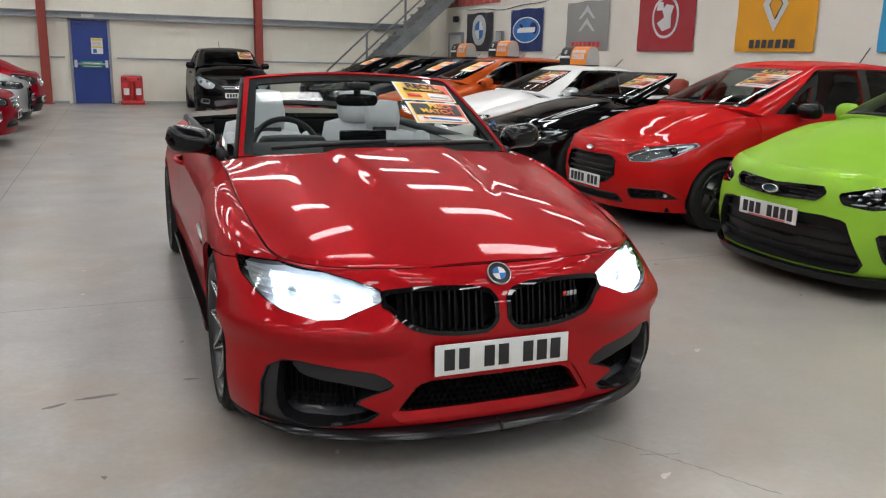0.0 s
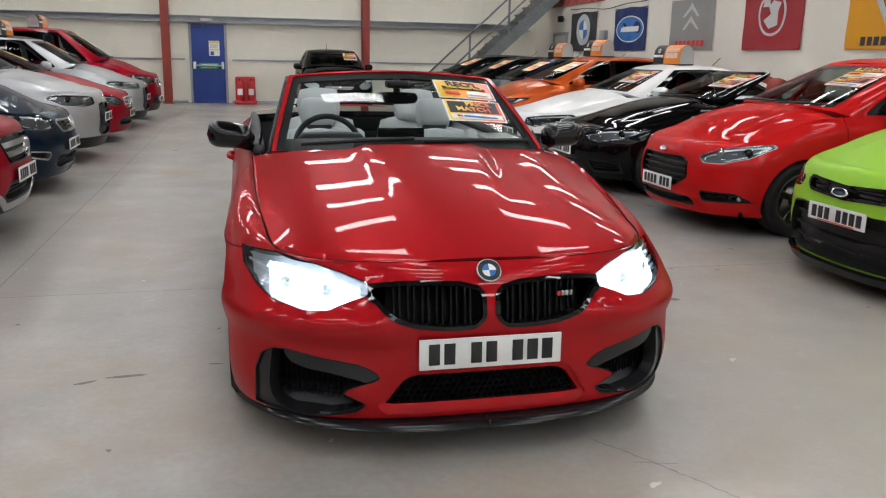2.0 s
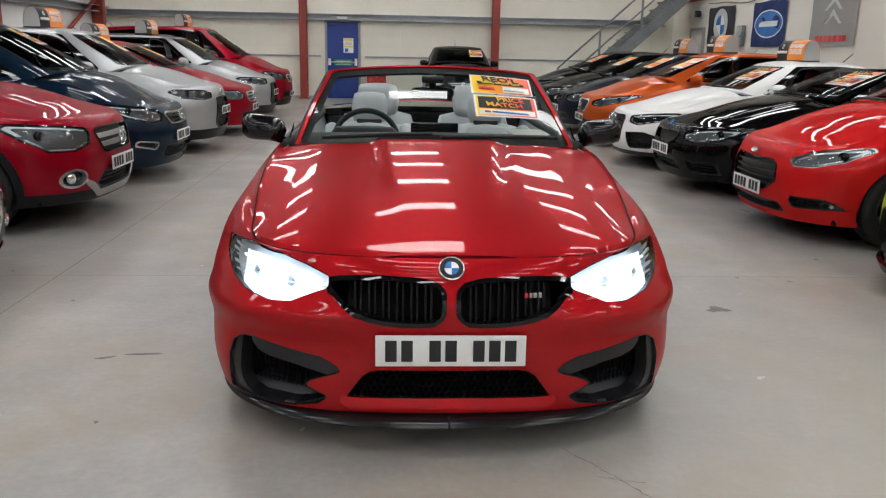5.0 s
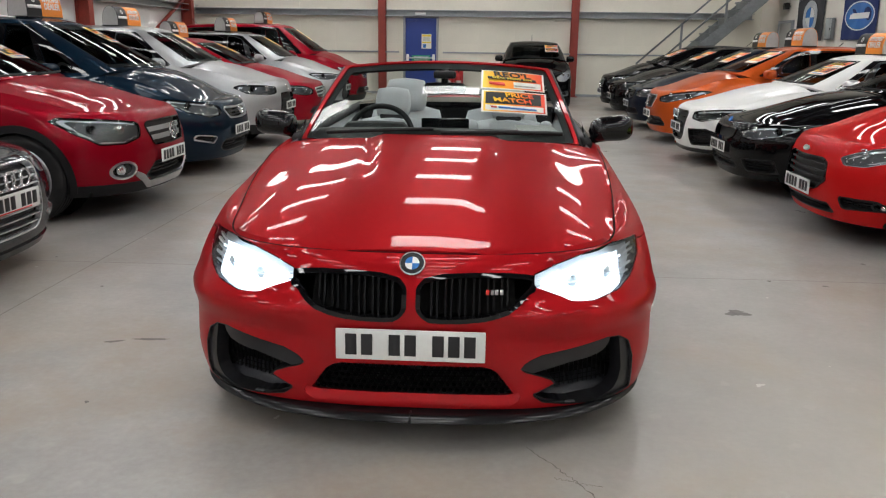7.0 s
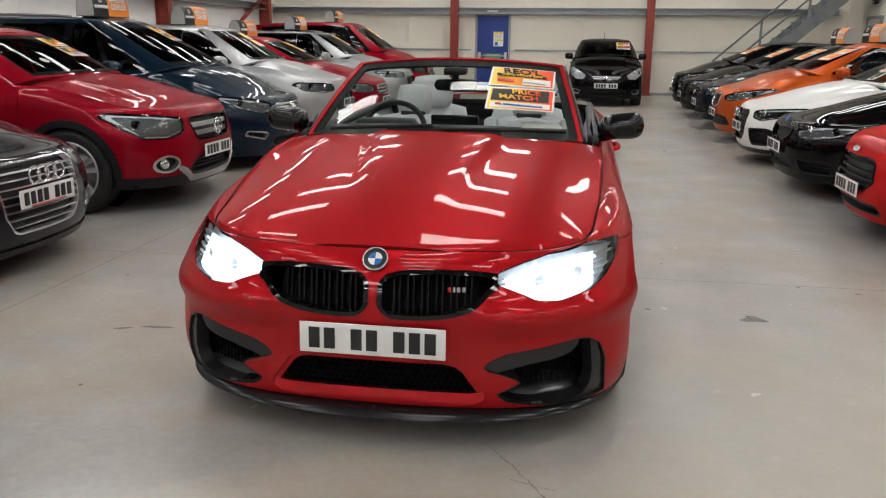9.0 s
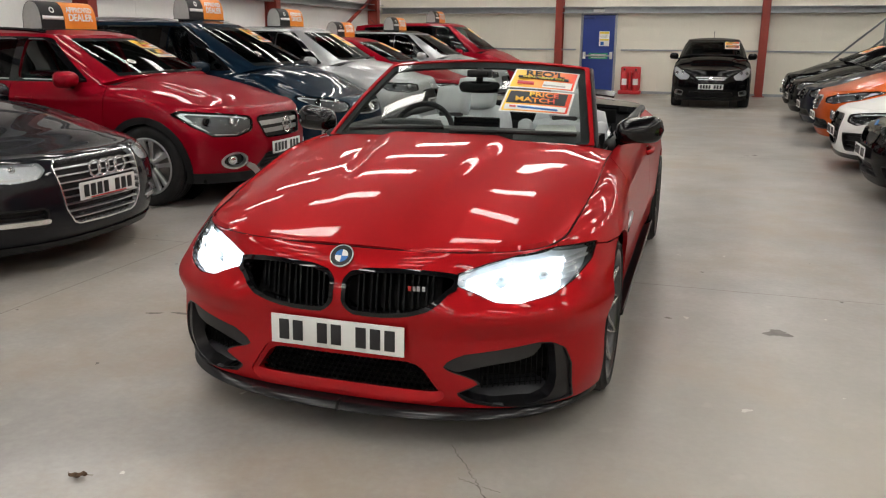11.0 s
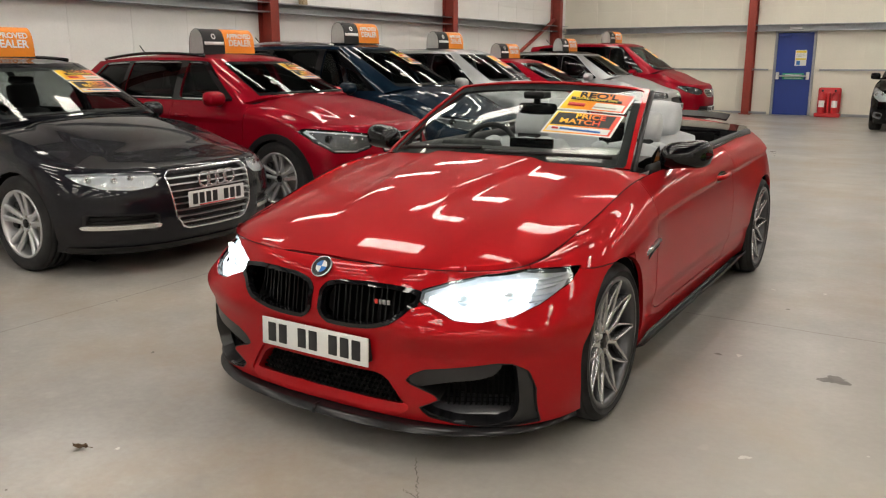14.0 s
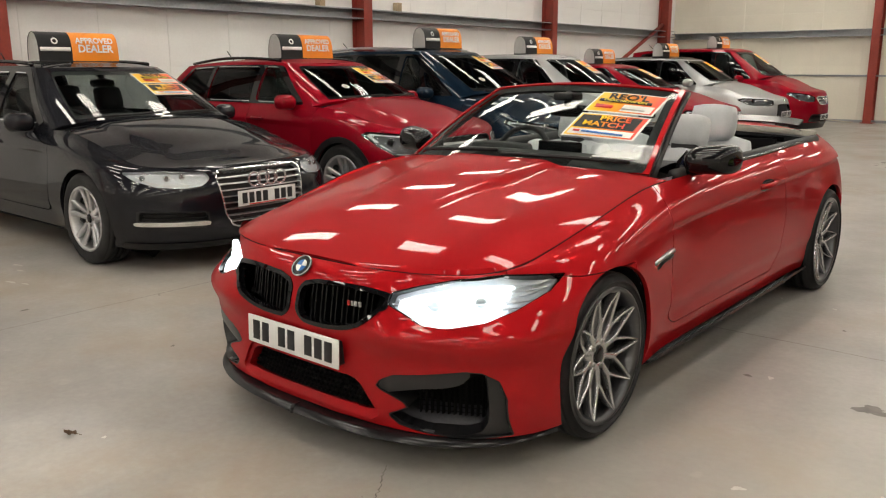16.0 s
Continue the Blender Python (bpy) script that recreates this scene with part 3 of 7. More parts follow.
part("yellow_band", box(0.035, 0.285, -0.009, -0.004, 1.61, 1.665), YELLOW, nt, flat=True)
part("yellow_band", box(0.035, 0.285, -0.009, -0.004, 1.43, 1.47), YELLOW, nt, flat=True)
for i in range(4):
    part("grey_bar", box(0.05, 0.26, -0.009, -0.004, 1.50 + i * 0.025, 1.51 + i * 0.025), SEALANT, nt, flat=True)
part("blue_disc", box(0.06, 0.15, -0.009, -0.004, 1.30, 1.40, 0.0), BLUE_PRINT, nt, flat=True)
part("exit_lamp", box(-0.17, 0.13, -0.05, 0.0, 2.20, 2.27, 0.01), WHITE, door, "white exit lamp housing", flat=True)
part("door_closer", box(-0.38, -0.12, -0.06, 0.0, 2.02, 2.08, 0.01), BLUE_DOOR, door, flat=True)

# fire point: red plastic stand with two extinguishers
stand = thing("extinguisher_stand", "red plastic fire extinguisher stand against the wall", "fire stand", place=pose(-0.82, Y1 - 0.32, 0))
part("stand_body", box(-0.30, 0.30, -0.16, 0.16, 0.0, 0.10, 0.03), surface("red_plastic", (0.55, 0.02, 0.025), 0.4, grain=(20, 0.06)), stand)
part("stand_back", box(-0.27, 0.27, 0.06, 0.15, 0.10, 0.74, 0.05), bpy.data.materials["red_plastic"], stand)
part("stand_divider", box(-0.03, 0.03, -0.12, 0.06, 0.10, 0.62, 0.02), bpy.data.materials["red_plastic"], stand)
for x in (-0.15, 0.15):
    ex = part("extinguisher", moved(lathe([(0.09, 0.0), (0.09, 0.085), (0.11, 0.09), (0.52, 0.09), (0.58, 0.06), (0.60, 0.03), (0.64, 0.03), (0.64, 0.0)], 24, "z"), Matrix.Translation((x, -0.04, 0.0))), bpy.data.materials["red_plastic"], stand)
    part("valve_handle", box(x - 0.02, x + 0.02, -0.12, -0.02, 0.64, 0.69, 0.006), BLACK, ex)
    part("print_label", moved(grid(lambda a, z: (0.092 * math.cos(a), 0.092 * math.sin(a), z), steps(-2.4, -0.7, 8), steps(0.25, 0.42, 2)), Matrix.Translation((x, -0.04, 0))), PAPER, ex)

# stair in the corner
stair = tagged(new("staircase"), label="grey steel open staircase rising along the back wall", category="staircase", kind="structure")
sx0, sy0, run, rise = 3.98, 18.9, 0.212, 0.197
for i in range(22):
    part("tread", box(sx0 + i * run, sx0 + i * run + 0.26, sy0, sy0 + 1.0, (i + 1) * rise - 0.03, (i + 1) * rise, 0.004), STAIR, stair, flat=True)
    part("riser", box(sx0 + i * run + 0.245, sx0 + i * run + 0.255, sy0, sy0 + 1.0, (i + 1) * rise, (i + 2) * rise - 0.03), STAIR, stair, flat=True)
for y in (sy0 - 0.02, sy0 + 1.0):
    side = [(sx0 - 0.20, 0.0), (sx0 + 0.24, 0.0), (sx0 + 22 * run + 0.2, 22 * rise - 0.16), (sx0 + 22 * run + 0.2, 22 * rise + 0.20)]
    part("stringer", prism(side, y, y + 0.02), STAIR, stair, flat=True)
for y in (sy0 - 0.01,):
    for h in (1.0, 0.55):
        part("handrail", tube([(sx0 - 0.05, y, h), (sx0 + 20 * run, y, 20 * rise + h)], 0.024, 10), STAIR, stair)
    for i in (0, 5, 10, 15, 20):
        part("baluster", box(sx0 - 0.07 + i * run, sx0 - 0.02 + i * run, y - 0.02, y + 0.02, max(i * rise - 0.05, 0.0), i * rise + 1.02), STAIR, stair, flat=True)

# banners on the east wall
def banner(y0, y1, z0, z1, color, label, marks, name="wall_banner"):
    """Hung cloth with a slight ripple; marks(y across 0..1) adds the printed shapes."""
    mat = surface(label.split()[0] + "_banner_cloth", color, 0.75, grain=(120, 0.04), stain=(2.0, 0.06), bump=(40, 0.1))
    w, h = y1 - y0, z1 - z0

    def pt(a, b, lift=0.0):
        sag = 0.012 * math.sin(a * math.pi) * (1 - b) + 0.010 * math.sin(a * 17 + b * 3) * 0.5 + 0.006 * math.sin(b * 9 + a * 4)
        return X1 - 0.022 - abs(sag) - lift, y1 - w * a, z0 + h * b - 0.010 * math.sin(a * math.pi * 3) * (b > 0.99)
    th = thing(name, label, "banner", "banners on the wall")
    part("cloth", rim(grid(pt, steps(0, 1, 24), steps(0, 1, 16)), 0.003), mat, th)

    def shape(points, m, lift=0.004, label_="", nm="print_shape"):
        cx, cy = sum(p[0] for p in points) / len(points), sum(p[1] for p in points) / len(points)
        vs = [pt(cx, cy, lift + 0.002)] + [pt(a, b, lift + 0.002) for a, b in points]
        n = len(points)
        part(nm, (vs, [(0, 1 + i, 1 + (i + 1) % n) for i in range(n)]), m, th, label_, flat=True)

    def band(outer, inner, m, lift=0.004):
        n = len(outer)
        vs = [pt(a, b, lift + 0.002) for a, b in outer + inner]
        part("print_ring", (vs, [(i, (i + 1) % n, n + (i + 1) % n, n + i) for i in range(n)]), m, th, flat=True)
    for x in (0.03, 0.97):
        part("eyelet", moved(lathe([(0, 0.014), (0.004, 0.013), (0.004, 0.007), (0, 0.006)], 12), Matrix.Translation((pt(x, 0.97)[0] - 0.004, pt(x, 0.97)[1], pt(x, 0.97)[2]))), SATIN, th)
    marks(shape, band)
    return th


def oval(cx, cy, rx, ry, n=36, a0=0.0, a1=2 * math.pi):
    return [(cx + rx * math.cos(a0 + (a1 - a0) * i / n), cy + ry * math.sin(a0 + (a1 - a0) * i / n)) for i in range(n)]


SILVER_PRINT = surface("silver_print", (0.60, 0.61, 0.62), 0.4, 0.3, grain=(30, 0.05))
DARK_PRINT = surface("dark_print", (0.03, 0.03, 0.035), 0.5, grain=(30, 0.1))


def roundel(shape, band):
    band(oval(0.5, 0.55, 0.27, 0.40), oval(0.5, 0.55, 0.165, 0.245), SILVER_PRINT)
    for i in range(4):
        q = [(0.5, 0.55)] + oval(0.5, 0.55, 0.16, 0.24, 9, i * math.pi / 2, i * math.pi / 2 + math.pi / 2 * 9 / 8)
        shape(q, BLUE_PRINT if i % 2 else WHITE)


def oval_mark(shape, band):
    band(oval(0.5, 0.5, 0.43, 0.31), oval(0.5, 0.5, 0.40, 0.28), WHITE)
    shape(oval(0.5, 0.5, 0.395, 0.275), BLUE_PRINT, 0.003)
    shape([(0.22, 0.44), (0.78, 0.44), (0.80, 0.56), (0.24, 0.56)], WHITE, 0.006)


def word_bars(shape, a0, a1, b0, b1, n, m):
    """A word as a row of plain bars."""
    w = (a1 - a0) / n
    for k in range(n):
        shape([(a0 + k * w + 0.1 * w, b0), (a0 + k * w + 0.84 * w, b0), (a0 + k * w + 0.84 * w, b1), (a0 + k * w + 0.1 * w, b1)], m, 0.008, nm="word_bar")


def chevrons(shape, band):
    for dz in (0.0, 0.25):
        c = 0.42 + dz
        shape([(0.5, c + 0.26), (0.535, c + 0.20), (0.70, c - 0.02), (0.64, c - 0.02), (0.5, c + 0.13)], SILVER_PRINT)
        shape([(0.5, c + 0.26), (0.5, c + 0.13), (0.36, c - 0.02), (0.30, c - 0.02), (0.465, c + 0.20)], SILVER_PRINT)
    word_bars(shape, 0.15, 0.85, 0.075, 0.185, 7, RED_PRINT)


def ring_mark(shape, band):
    band(oval(0.5, 0.58, 0.24, 0.36), oval(0.5, 0.58, 0.205, 0.315), SILVER_PRINT)
    shape([(0.36, 0.48), (0.46, 0.34), (0.60, 0.40), (0.60, 0.62), (0.64, 0.76), (0.50, 0.80), (0.44, 0.70), (0.48, 0.58)], SILVER_PRINT)
    shape([(0.34, 0.70), (0.46, 0.70), (0.44, 0.84), (0.36, 0.84)], SILVER_PRINT)


def diamond(shape, band):
    o, i_ = [(0.5, 1.02), (0.66, 0.66), (0.5, 0.28), (0.34, 0.66)], [(0.5, 0.86), (0.58, 0.66), (0.5, 0.44), (0.42, 0.66)]
    band(o, i_, SILVER_PRINT)
    band([(a + 0.012, b) for a, b in i_], [(a, b * 0.86 + 0.66 * 0.14) for a, b in i_], DARK_PRINT, 0.005)
    word_bars(shape, 0.20, 0.80, 0.05, 0.17, 7, DARK_PRINT)


def plain_mark(shape, band):
    shape([(0.2, 0.3), (0.8, 0.3), (0.8, 0.7), (0.2, 0.7)], WHITE)


banner(16.75, 18.40, 1.60, 2.56, (0.035, 0.035, 0.04), "black cloth banner with a blue and white roundel", roundel)
banner(14.12, 15.72, 1.61, 2.55, (0.012, 0.028, 0.13), "navy cloth banner with a blue oval", oval_mark)
banner(11.46, 13.06, 1.62, 2.58, (0.30, 0.29, 0.28), "grey cloth banner with two silver chevrons", chevrons)
banner(8.90, 10.48, 1.62, 2.60, (0.33, 0.022, 0.03), "red cloth banner with a silver ring", ring_mark)
banner(6.34, 7.90, 1.62, 2.62, (0.72, 0.33, 0.01), "yellow cloth banner with a silver diamond", diamond)
banner(3.72, 5.32, 1.62, 2.62, (0.05, 0.34, 0.62), "blue cloth banner with a white patch", plain_mark)
# small fittings on the same wall
cab = thing("wall_cabinet", "small grey metal wall cabinet between banners", "cabinet", place=pose(X1 - 0.02, 16.25, 1.62, 0, 0, -90))
part("cabinet_body", box(-0.17, 0.17, -0.08, 0.0, 0.0, 0.46, 0.01), STAIR, cab)
part("cabinet_door", box(-0.15, 0.15, -0.092, -0.08, 0.02, 0.44, 0.006), surface("grey_cabinet_door", (0.40, 0.42, 0.42), 0.4, grain=(30, 0.04)), cab)
part("door_lock", box(0.10, 0.13, -0.10, -0.09, 0.20, 0.25, 0.004), BLACK, cab)
pd = tagged(new("door_2"), label="pale grey office door in the painted wall", category="door", kind="structure")
pd.matrix_world = pose(X1 - 0.015, 19.1, 0, 0, 0, -90)
part("door_leaf", box(-0.42, 0.42, -0.04, 0.0, 0.0, 2.02, 0.004), surface("pale_door_paint", (0.55, 0.54, 0.50), 0.5, grain=(30, 0.03)), pd, flat=True)
for a, b, lo, hi in ((-0.50, -0.43, 0, 2.10), (0.43, 0.50, 0, 2.10), (-0.43, 0.43, 2.03, 2.10)):
    part("door_frame", box(a, b, -0.06, 0.0, lo, hi, 0.004), bpy.data.materials["grey_frame_paint"], pd, flat=True)
part("door_handle", tube([(-0.34, -0.04, 1.0), (-0.34, -0.08, 1.0), (-0.24, -0.08, 1.0)], 0.011, 8), SATIN, pd)
mez = structure("trim_mezzanine_board", box(X1 - 0.05, X1 - 0.004, 16.4, 21.0, 2.78, 3.05, 0.004), surface("printed_board", (0.35, 0.07, 0.05), 0.5, grain=(6, 0.5), stain=(3, 0.4)), "coloured printed board high on the wall")

# ceiling lamps: long boxes with a glowing underside
def ceiling_lamp(x, y, first=[]):
    if not first:
        lamp = thing("ceiling_lamp", "white ceiling lamp tray with four bright tubes", "lamp", "ceiling lamps")
        part("housing", box(-0.63, 0.63, -0.20, 0.20, 0.0, 0.06, 0.01), WHITE, lamp)
        for k in range(4):
            yk = -0.129 + 0.086 * k
            part("lamp_tube", box(-0.60, 0.60, yk - 0.037, yk + 0.037, -0.030, -0.002, 0.008), DIFFUSER, lamp, "glowing lamp tube")
        for sx in (-0.5, 0.5):
            part("hanger", box(sx - 0.01, sx + 0.01, -0.01, 0.01, 0.07, HIGH - LAMP_Z), GALV, lamp)
        lamp.matrix_world = pose(x, y, LAMP_Z)
        first.append(lamp)
    else:
        copy_thing(first[0], pose(x, y, LAMP_Z))


LAMP_Z = 5.1
for x in (-6.0, -3.05, -0.12, 2.85, 5.8):
    # the unseen southern rows are added to light the car's front
    for y in [2.9 + 1.85 * k for k in range(-9, 10)]:
        ceiling_lamp(x, y)
# ---------------------------------------------------------------- the red convertible: its body lines
RED_ROWS = [
    # height, nose, depth of the corner, squareness, half width, tail
    ([(0, 0.150), (0.5, 0.150), (1.2, 0.20), (3.2, 0.21), (4.6, 0.24)], 0.044, 0.68, 2.9, [(0, 0.900), (0.8, 0.905), (1.3, 0.875), (3.0, 0.875), (3.6, 0.905), (4.4, 0.86)], 4.56),
    ([(0, 0.250), (0.8, 0.28), (1.4, 0.30), (3.2, 0.31), (4.6, 0.34)], 0.030, 0.68, 2.9, [(0, 0.918), (0.8, 0.930), (1.3, 0.890), (3.0, 0.895), (3.6, 0.930), (4.4, 0.88)], 4.59),
    ([(0, 0.400), (0.8, 0.42), (1.4, 0.43), (3.2, 0.45), (4.6, 0.48)], 0.018, 0.70, 2.75, [(0, 0.917), (0.8, 0.936), (1.3, 0.892), (3.0, 0.898), (3.6, 0.935), (4.4, 0.89)], 4.60),
    ([(0, 0.520), (0.8, 0.56), (1.4, 0.57), (3.2, 0.60), (4.6, 0.62)], 0.006, 0.72, 2.7, [(0, 0.907), (0.8, 0.934), (1.3, 0.900), (3.0, 0.905), (3.6, 0.935), (4.4, 0.89)], 4.58),
    ([(0, 0.610), (0.5, 0.635), (0.9, 0.70), (1.4, 0.72), (3.2, 0.77), (4.6, 0.78)], 0.030, 0.80, 2.5, [(0, 0.885), (0.8, 0.915), (1.3, 0.902), (3.0, 0.905), (3.6, 0.925), (4.4, 0.87)], 4.55),
    ([(0, 0.672), (0.35, 0.690), (0.9, 0.785), (1.4, 0.845), (3.2, 0.885), (4.6, 0.89)], 0.060, 0.80, 2.5, [(0, 0.850), (0.8, 0.855), (1.3, 0.855), (1.8, 0.862), (3.0, 0.865), (3.6, 0.86), (4.4, 0.80)], 4.53),
    ([(0.08, 0.705), (0.33, 0.712), (0.8, 0.814), (1.3, 0.915), (1.7, 0.928), (3.0, 0.945), (4.0, 0.965), (4.6, 0.95)], 0.105, 0.43, 2.75, [(0, 0.742), (0.4, 0.745), (0.75, 0.776), (1.0, 0.788), (1.25, 0.788), (1.7, 0.798), (2.4, 0.805), (3.3, 0.78), (4.5, 0.70)], 4.50),
]
RED = make_levels(RED_ROWS, 0.95, 2.4)
# the bonnet's middle line: its slope in degrees from the nose to the screen, and the drop to either side
RED_SLOPE = keyed([(0.0, 24.5), (0.11, 23.2), (0.22, 21.2), (0.43, 16.4), (0.72, 11.2), (1.15, 7.6), (1.6, 6.0)], 0.08)
RED_DROP = keyed([(0.10, 0.028), (0.2, 0.046), (0.5, 0.080), (0.8, 0.092), (1.25, 0.084), (1.7, 0.07)], 0.08)
RED_DECK = keyed([(2.0, 0.03), (3.6, 0.03), (4.5, 0.05)])
RED_MIDDLE = [0.7115]
for k in range(200):
    RED_MIDDLE.append(RED_MIDDLE[-1] + 0.01 * math.tan(radians(RED_SLOPE(0.11 + 0.01 * k))))


def red_middle(y):
    q = min(max((y - 0.105) / 0.01, 0.0), 198.9)
    k = int(q)
    return RED_MIDDLE[k] + (RED_MIDDLE[k + 1] - RED_MIDDLE[k]) * (q - k)


def top_edge(levels, y):
    """The half width and height of a body's top edge at y."""
    lo, hi = 0.0, 0.999
    for _ in range(40):
        mid = (lo + hi) / 2
        if outline(levels[-1], mid)[1] < y:
            lo = mid
        else:
            hi = mid
    p = outline(levels[-1], hi)
    return p[0], p[2]


def red_top(u, y):
    """The bonnet and deck: u from -1 to 1 across."""
    xe, ze = top_edge(RED, y)
    x = u * xe
    if y > 2.2:
        return x, y, ze + RED_DECK(y) * (1 - abs(u) ** 2.2)
    fair = lambda q: red_middle(y) - RED_DROP(y) * (abs(q) / 0.77) ** 2.3
    z = fair(x) + (ze - fair(xe)) * abs(u) ** 7
    # the raised centre of the bonnet, with a crease on either side that widens towards the screen
    edge = 0.185 + 0.115 * smooth(0.2, 1.35, y)
    rise = 0.019 * smooth(0.30, 1.0, y) * smooth(1.75, 1.5, y)
    z += rise * (smooth(edge + 0.042, edge - 0.042, abs(x)) - 0.6)
    # a soft roll over each wheel
    z += 0.004 * math.exp(-((abs(x) - 0.56) / 0.08) ** 2) * smooth(0.35, 0.8, y) * smooth(1.6, 1.3, y)
    return x, y, z


def red_side(s, v):
    """The flank of the red car with its shoulder crease."""
    x, y, z = body_point(RED, s, v)
    # a ridge round the nose, below the lamps
    push = 0.026 * smooth(0.40, 0.498, z) * smooth(0.572, 0.500, z) * smooth(0.26, 0.46, abs(x)) * (1 - 0.35 * smooth(0.2, 0.4, y)) * smooth(0.78, 0.42, y)
    h = math.hypot(x, y - 0.9) or 1.0
    x, y = x + push * x / h, y + push * (y - 0.9) / h
    return creased(x, y, z, 0.755 + 0.032 * (y - 1.2), 1.15, 4.3, 0.021), y, z

# ---------------------------------------------------------------- wheels
def tyre_mesh(radius, width, bead):
    """A tyre about the x axis, outer face at +x, with a grooved tread."""
    h = width / 2
    prof = [(-h * 0.8, bead), (-h, bead + 0.02), (-h, radius - 0.035), (-h * 0.88, radius - 0.008)]
    for k in range(4):
        a = -h * 0.80 + k * h * 0.41
        prof += [(a, radius), (a + h * 0.33, radius), (a + h * 0.335, radius - 0.007), (a + h * 0.405, radius - 0.007)]
    prof += [(h * 0.88, radius - 0.008), (h, radius - 0.035), (h * 1.01, (radius + bead) / 2), (h * 0.97, bead + 0.012), (h * 0.86, bead), (h * 0.6, bead - 0.004)]
    return lathe(prof, 56)


def spoke(pairs, x0, x1, depth):
    """A tapering spoke: (radius, centre offset, half width) along its length, leaning from x0 at the hub to x1 at the rim."""
    verts, faces = [], []
    m = len(pairs)
    for i, (r, c, w) in enumerate(pairs):
        x = x0 + (x1 - x0) * (i / (m - 1)) ** 1.4
        verts += [(x - 0.006, c - w, r), (x, c - w * 0.55, r), (x, c + w * 0.55, r), (x - 0.006, c + w, r),
                  (x - depth, c + w * 0.8, r), (x - depth, c - w * 0.8, r)]
    for i in range(m - 1):
        for k in range(6):
            a, b = i * 6 + k, i * 6 + (k + 1) % 6
            faces.append((a, b, b + 6, a + 6))
    return verts, faces


def turned(mesh, angle):
    c, s = math.cos(angle), math.sin(angle)
    return [(v[0], v[1] * c - v[2] * s, v[1] * s + v[2] * c) for v in mesh[0]], mesh[1]


def make_wheel(parent, name, place, radius, width, bead, style, metal, cache={}):
    """wheel > tyre, rim, spokes, centre cap, brake disc."""
    key = (radius, width, bead, style, metal.name)
    if key not in cache:
        h = width / 2
        barrel = lathe([(h * 0.90, bead + 0.006), (h * 0.97, bead + 0.004), (h * 0.97, bead - 0.010), (h * 0.80, bead - 0.020),
                        (h * 0.2, bead - 0.035), (-h * 0.9, bead - 0.03)], 56)
        spokes = []
        rr = bead - 0.008
        hubx, rimx = h * 0.62, h * 0.93
        if style == "star":
            # ten arms that each fork to the two neighbouring points of a ten-pointed star
            for k in range(10):
                a = 2 * math.pi * k / 10
                node = rr * 0.50
                spokes.append(turned(spoke([(0.045, 0.0, 0.013), (node, 0.0, 0.012)], hubx, hubx + 0.012, 0.045), a))
                for q in (-1, 1):
                    tip = (rr * math.cos(math.pi / 10), q * rr * math.sin(math.pi / 10))
                    spokes.append(turned(spoke([(node - 0.008, q * 0.002, 0.009), ((node + tip[0]) / 2, tip[1] * 0.46, 0.0065), (tip[0], tip[1] * 0.97, 0.0055)], hubx + 0.010, rimx, 0.045), a))
        elif style == "twin":
            for k in range(5):
                a = 2 * math.pi * k / 5
                for q in (-1, 1):
                    spokes.append(turned(spoke([(0.045, q * 0.016, 0.016), (rr * 0.6, q * 0.031, 0.018), (rr, q * 0.046, 0.023)], hubx, rimx, 0.035), a))
        else:
            n = int(style)
            for k in range(n):
                w = 0.62 * math.pi * bead / n * 0.42
                spokes.append(turned(spoke([(0.045, 0, 0.026), (rr * 0.6, 0, w * 0.75), (rr, 0, w)], hubx, rimx, 0.035), 2 * math.pi * k / n))
        hub = lathe([(hubx - 0.04, 0.075), (hubx - 0.004, 0.070), (hubx + 0.002, 0.055), (hubx + 0.002, 0.034), (hubx - 0.004, 0.033)], 30)
        bolt = lathe([(hubx - 0.002, 0.0105), (hubx + 0.006, 0.010), (hubx + 0.006, 0.0)], 8)
        cap = lathe([(hubx - 0.003, 0.033), (hubx + 0.006, 0.031), (hubx + 0.009, 0.02), (hubx + 0.010, 0.0)], 24)
        disc = lathe([(h * 0.10, bead * 0.80), (h * 0.24, bead * 0.80), (h * 0.24, bead * 0.42), (h * 0.34, bead * 0.40), (h * 0.34, 0.0)], 40)
        back = lathe([(-h * 0.05, bead - 0.03), (-h * 0.1, 0.0)], 30)
        caliper = turned(box(h * -0.05, h * 0.42, -0.10, 0.10, bead * 0.56, bead * 0.86, 0.02), math.pi * 0.42)
        cache[key] = (mesh_data("tyre", tyre_mesh(radius, width, bead), RUBBER), mesh_data("rim", barrel, DARKRIM if style == "star" else metal), mesh_data("spokes", join(*spokes, hub), metal),
                      mesh_data("centre_cap", cap, GLOSS), mesh_data("brake_disc", disc, DISC), mesh_data("wheel_back", back, CAVITY),
                      mesh_data("brake_caliper", caliper, BLACK), mesh_data("wheel_bolt", bolt, DISC))
    wheel = new(name)
    wheel.parent = parent
    wheel.matrix_local = place
    for me in cache[key]:
        nm = me.name.split(".")[0]
        for k in range(5 if nm == "wheel_bolt" else 1):
            part(nm, me, None, wheel, place=Matrix.Translation((0, 0.052 * math.cos(1.2566 * k), 0.052 * math.sin(1.2566 * k))) if nm == "wheel_bolt" else None)
    return wheel


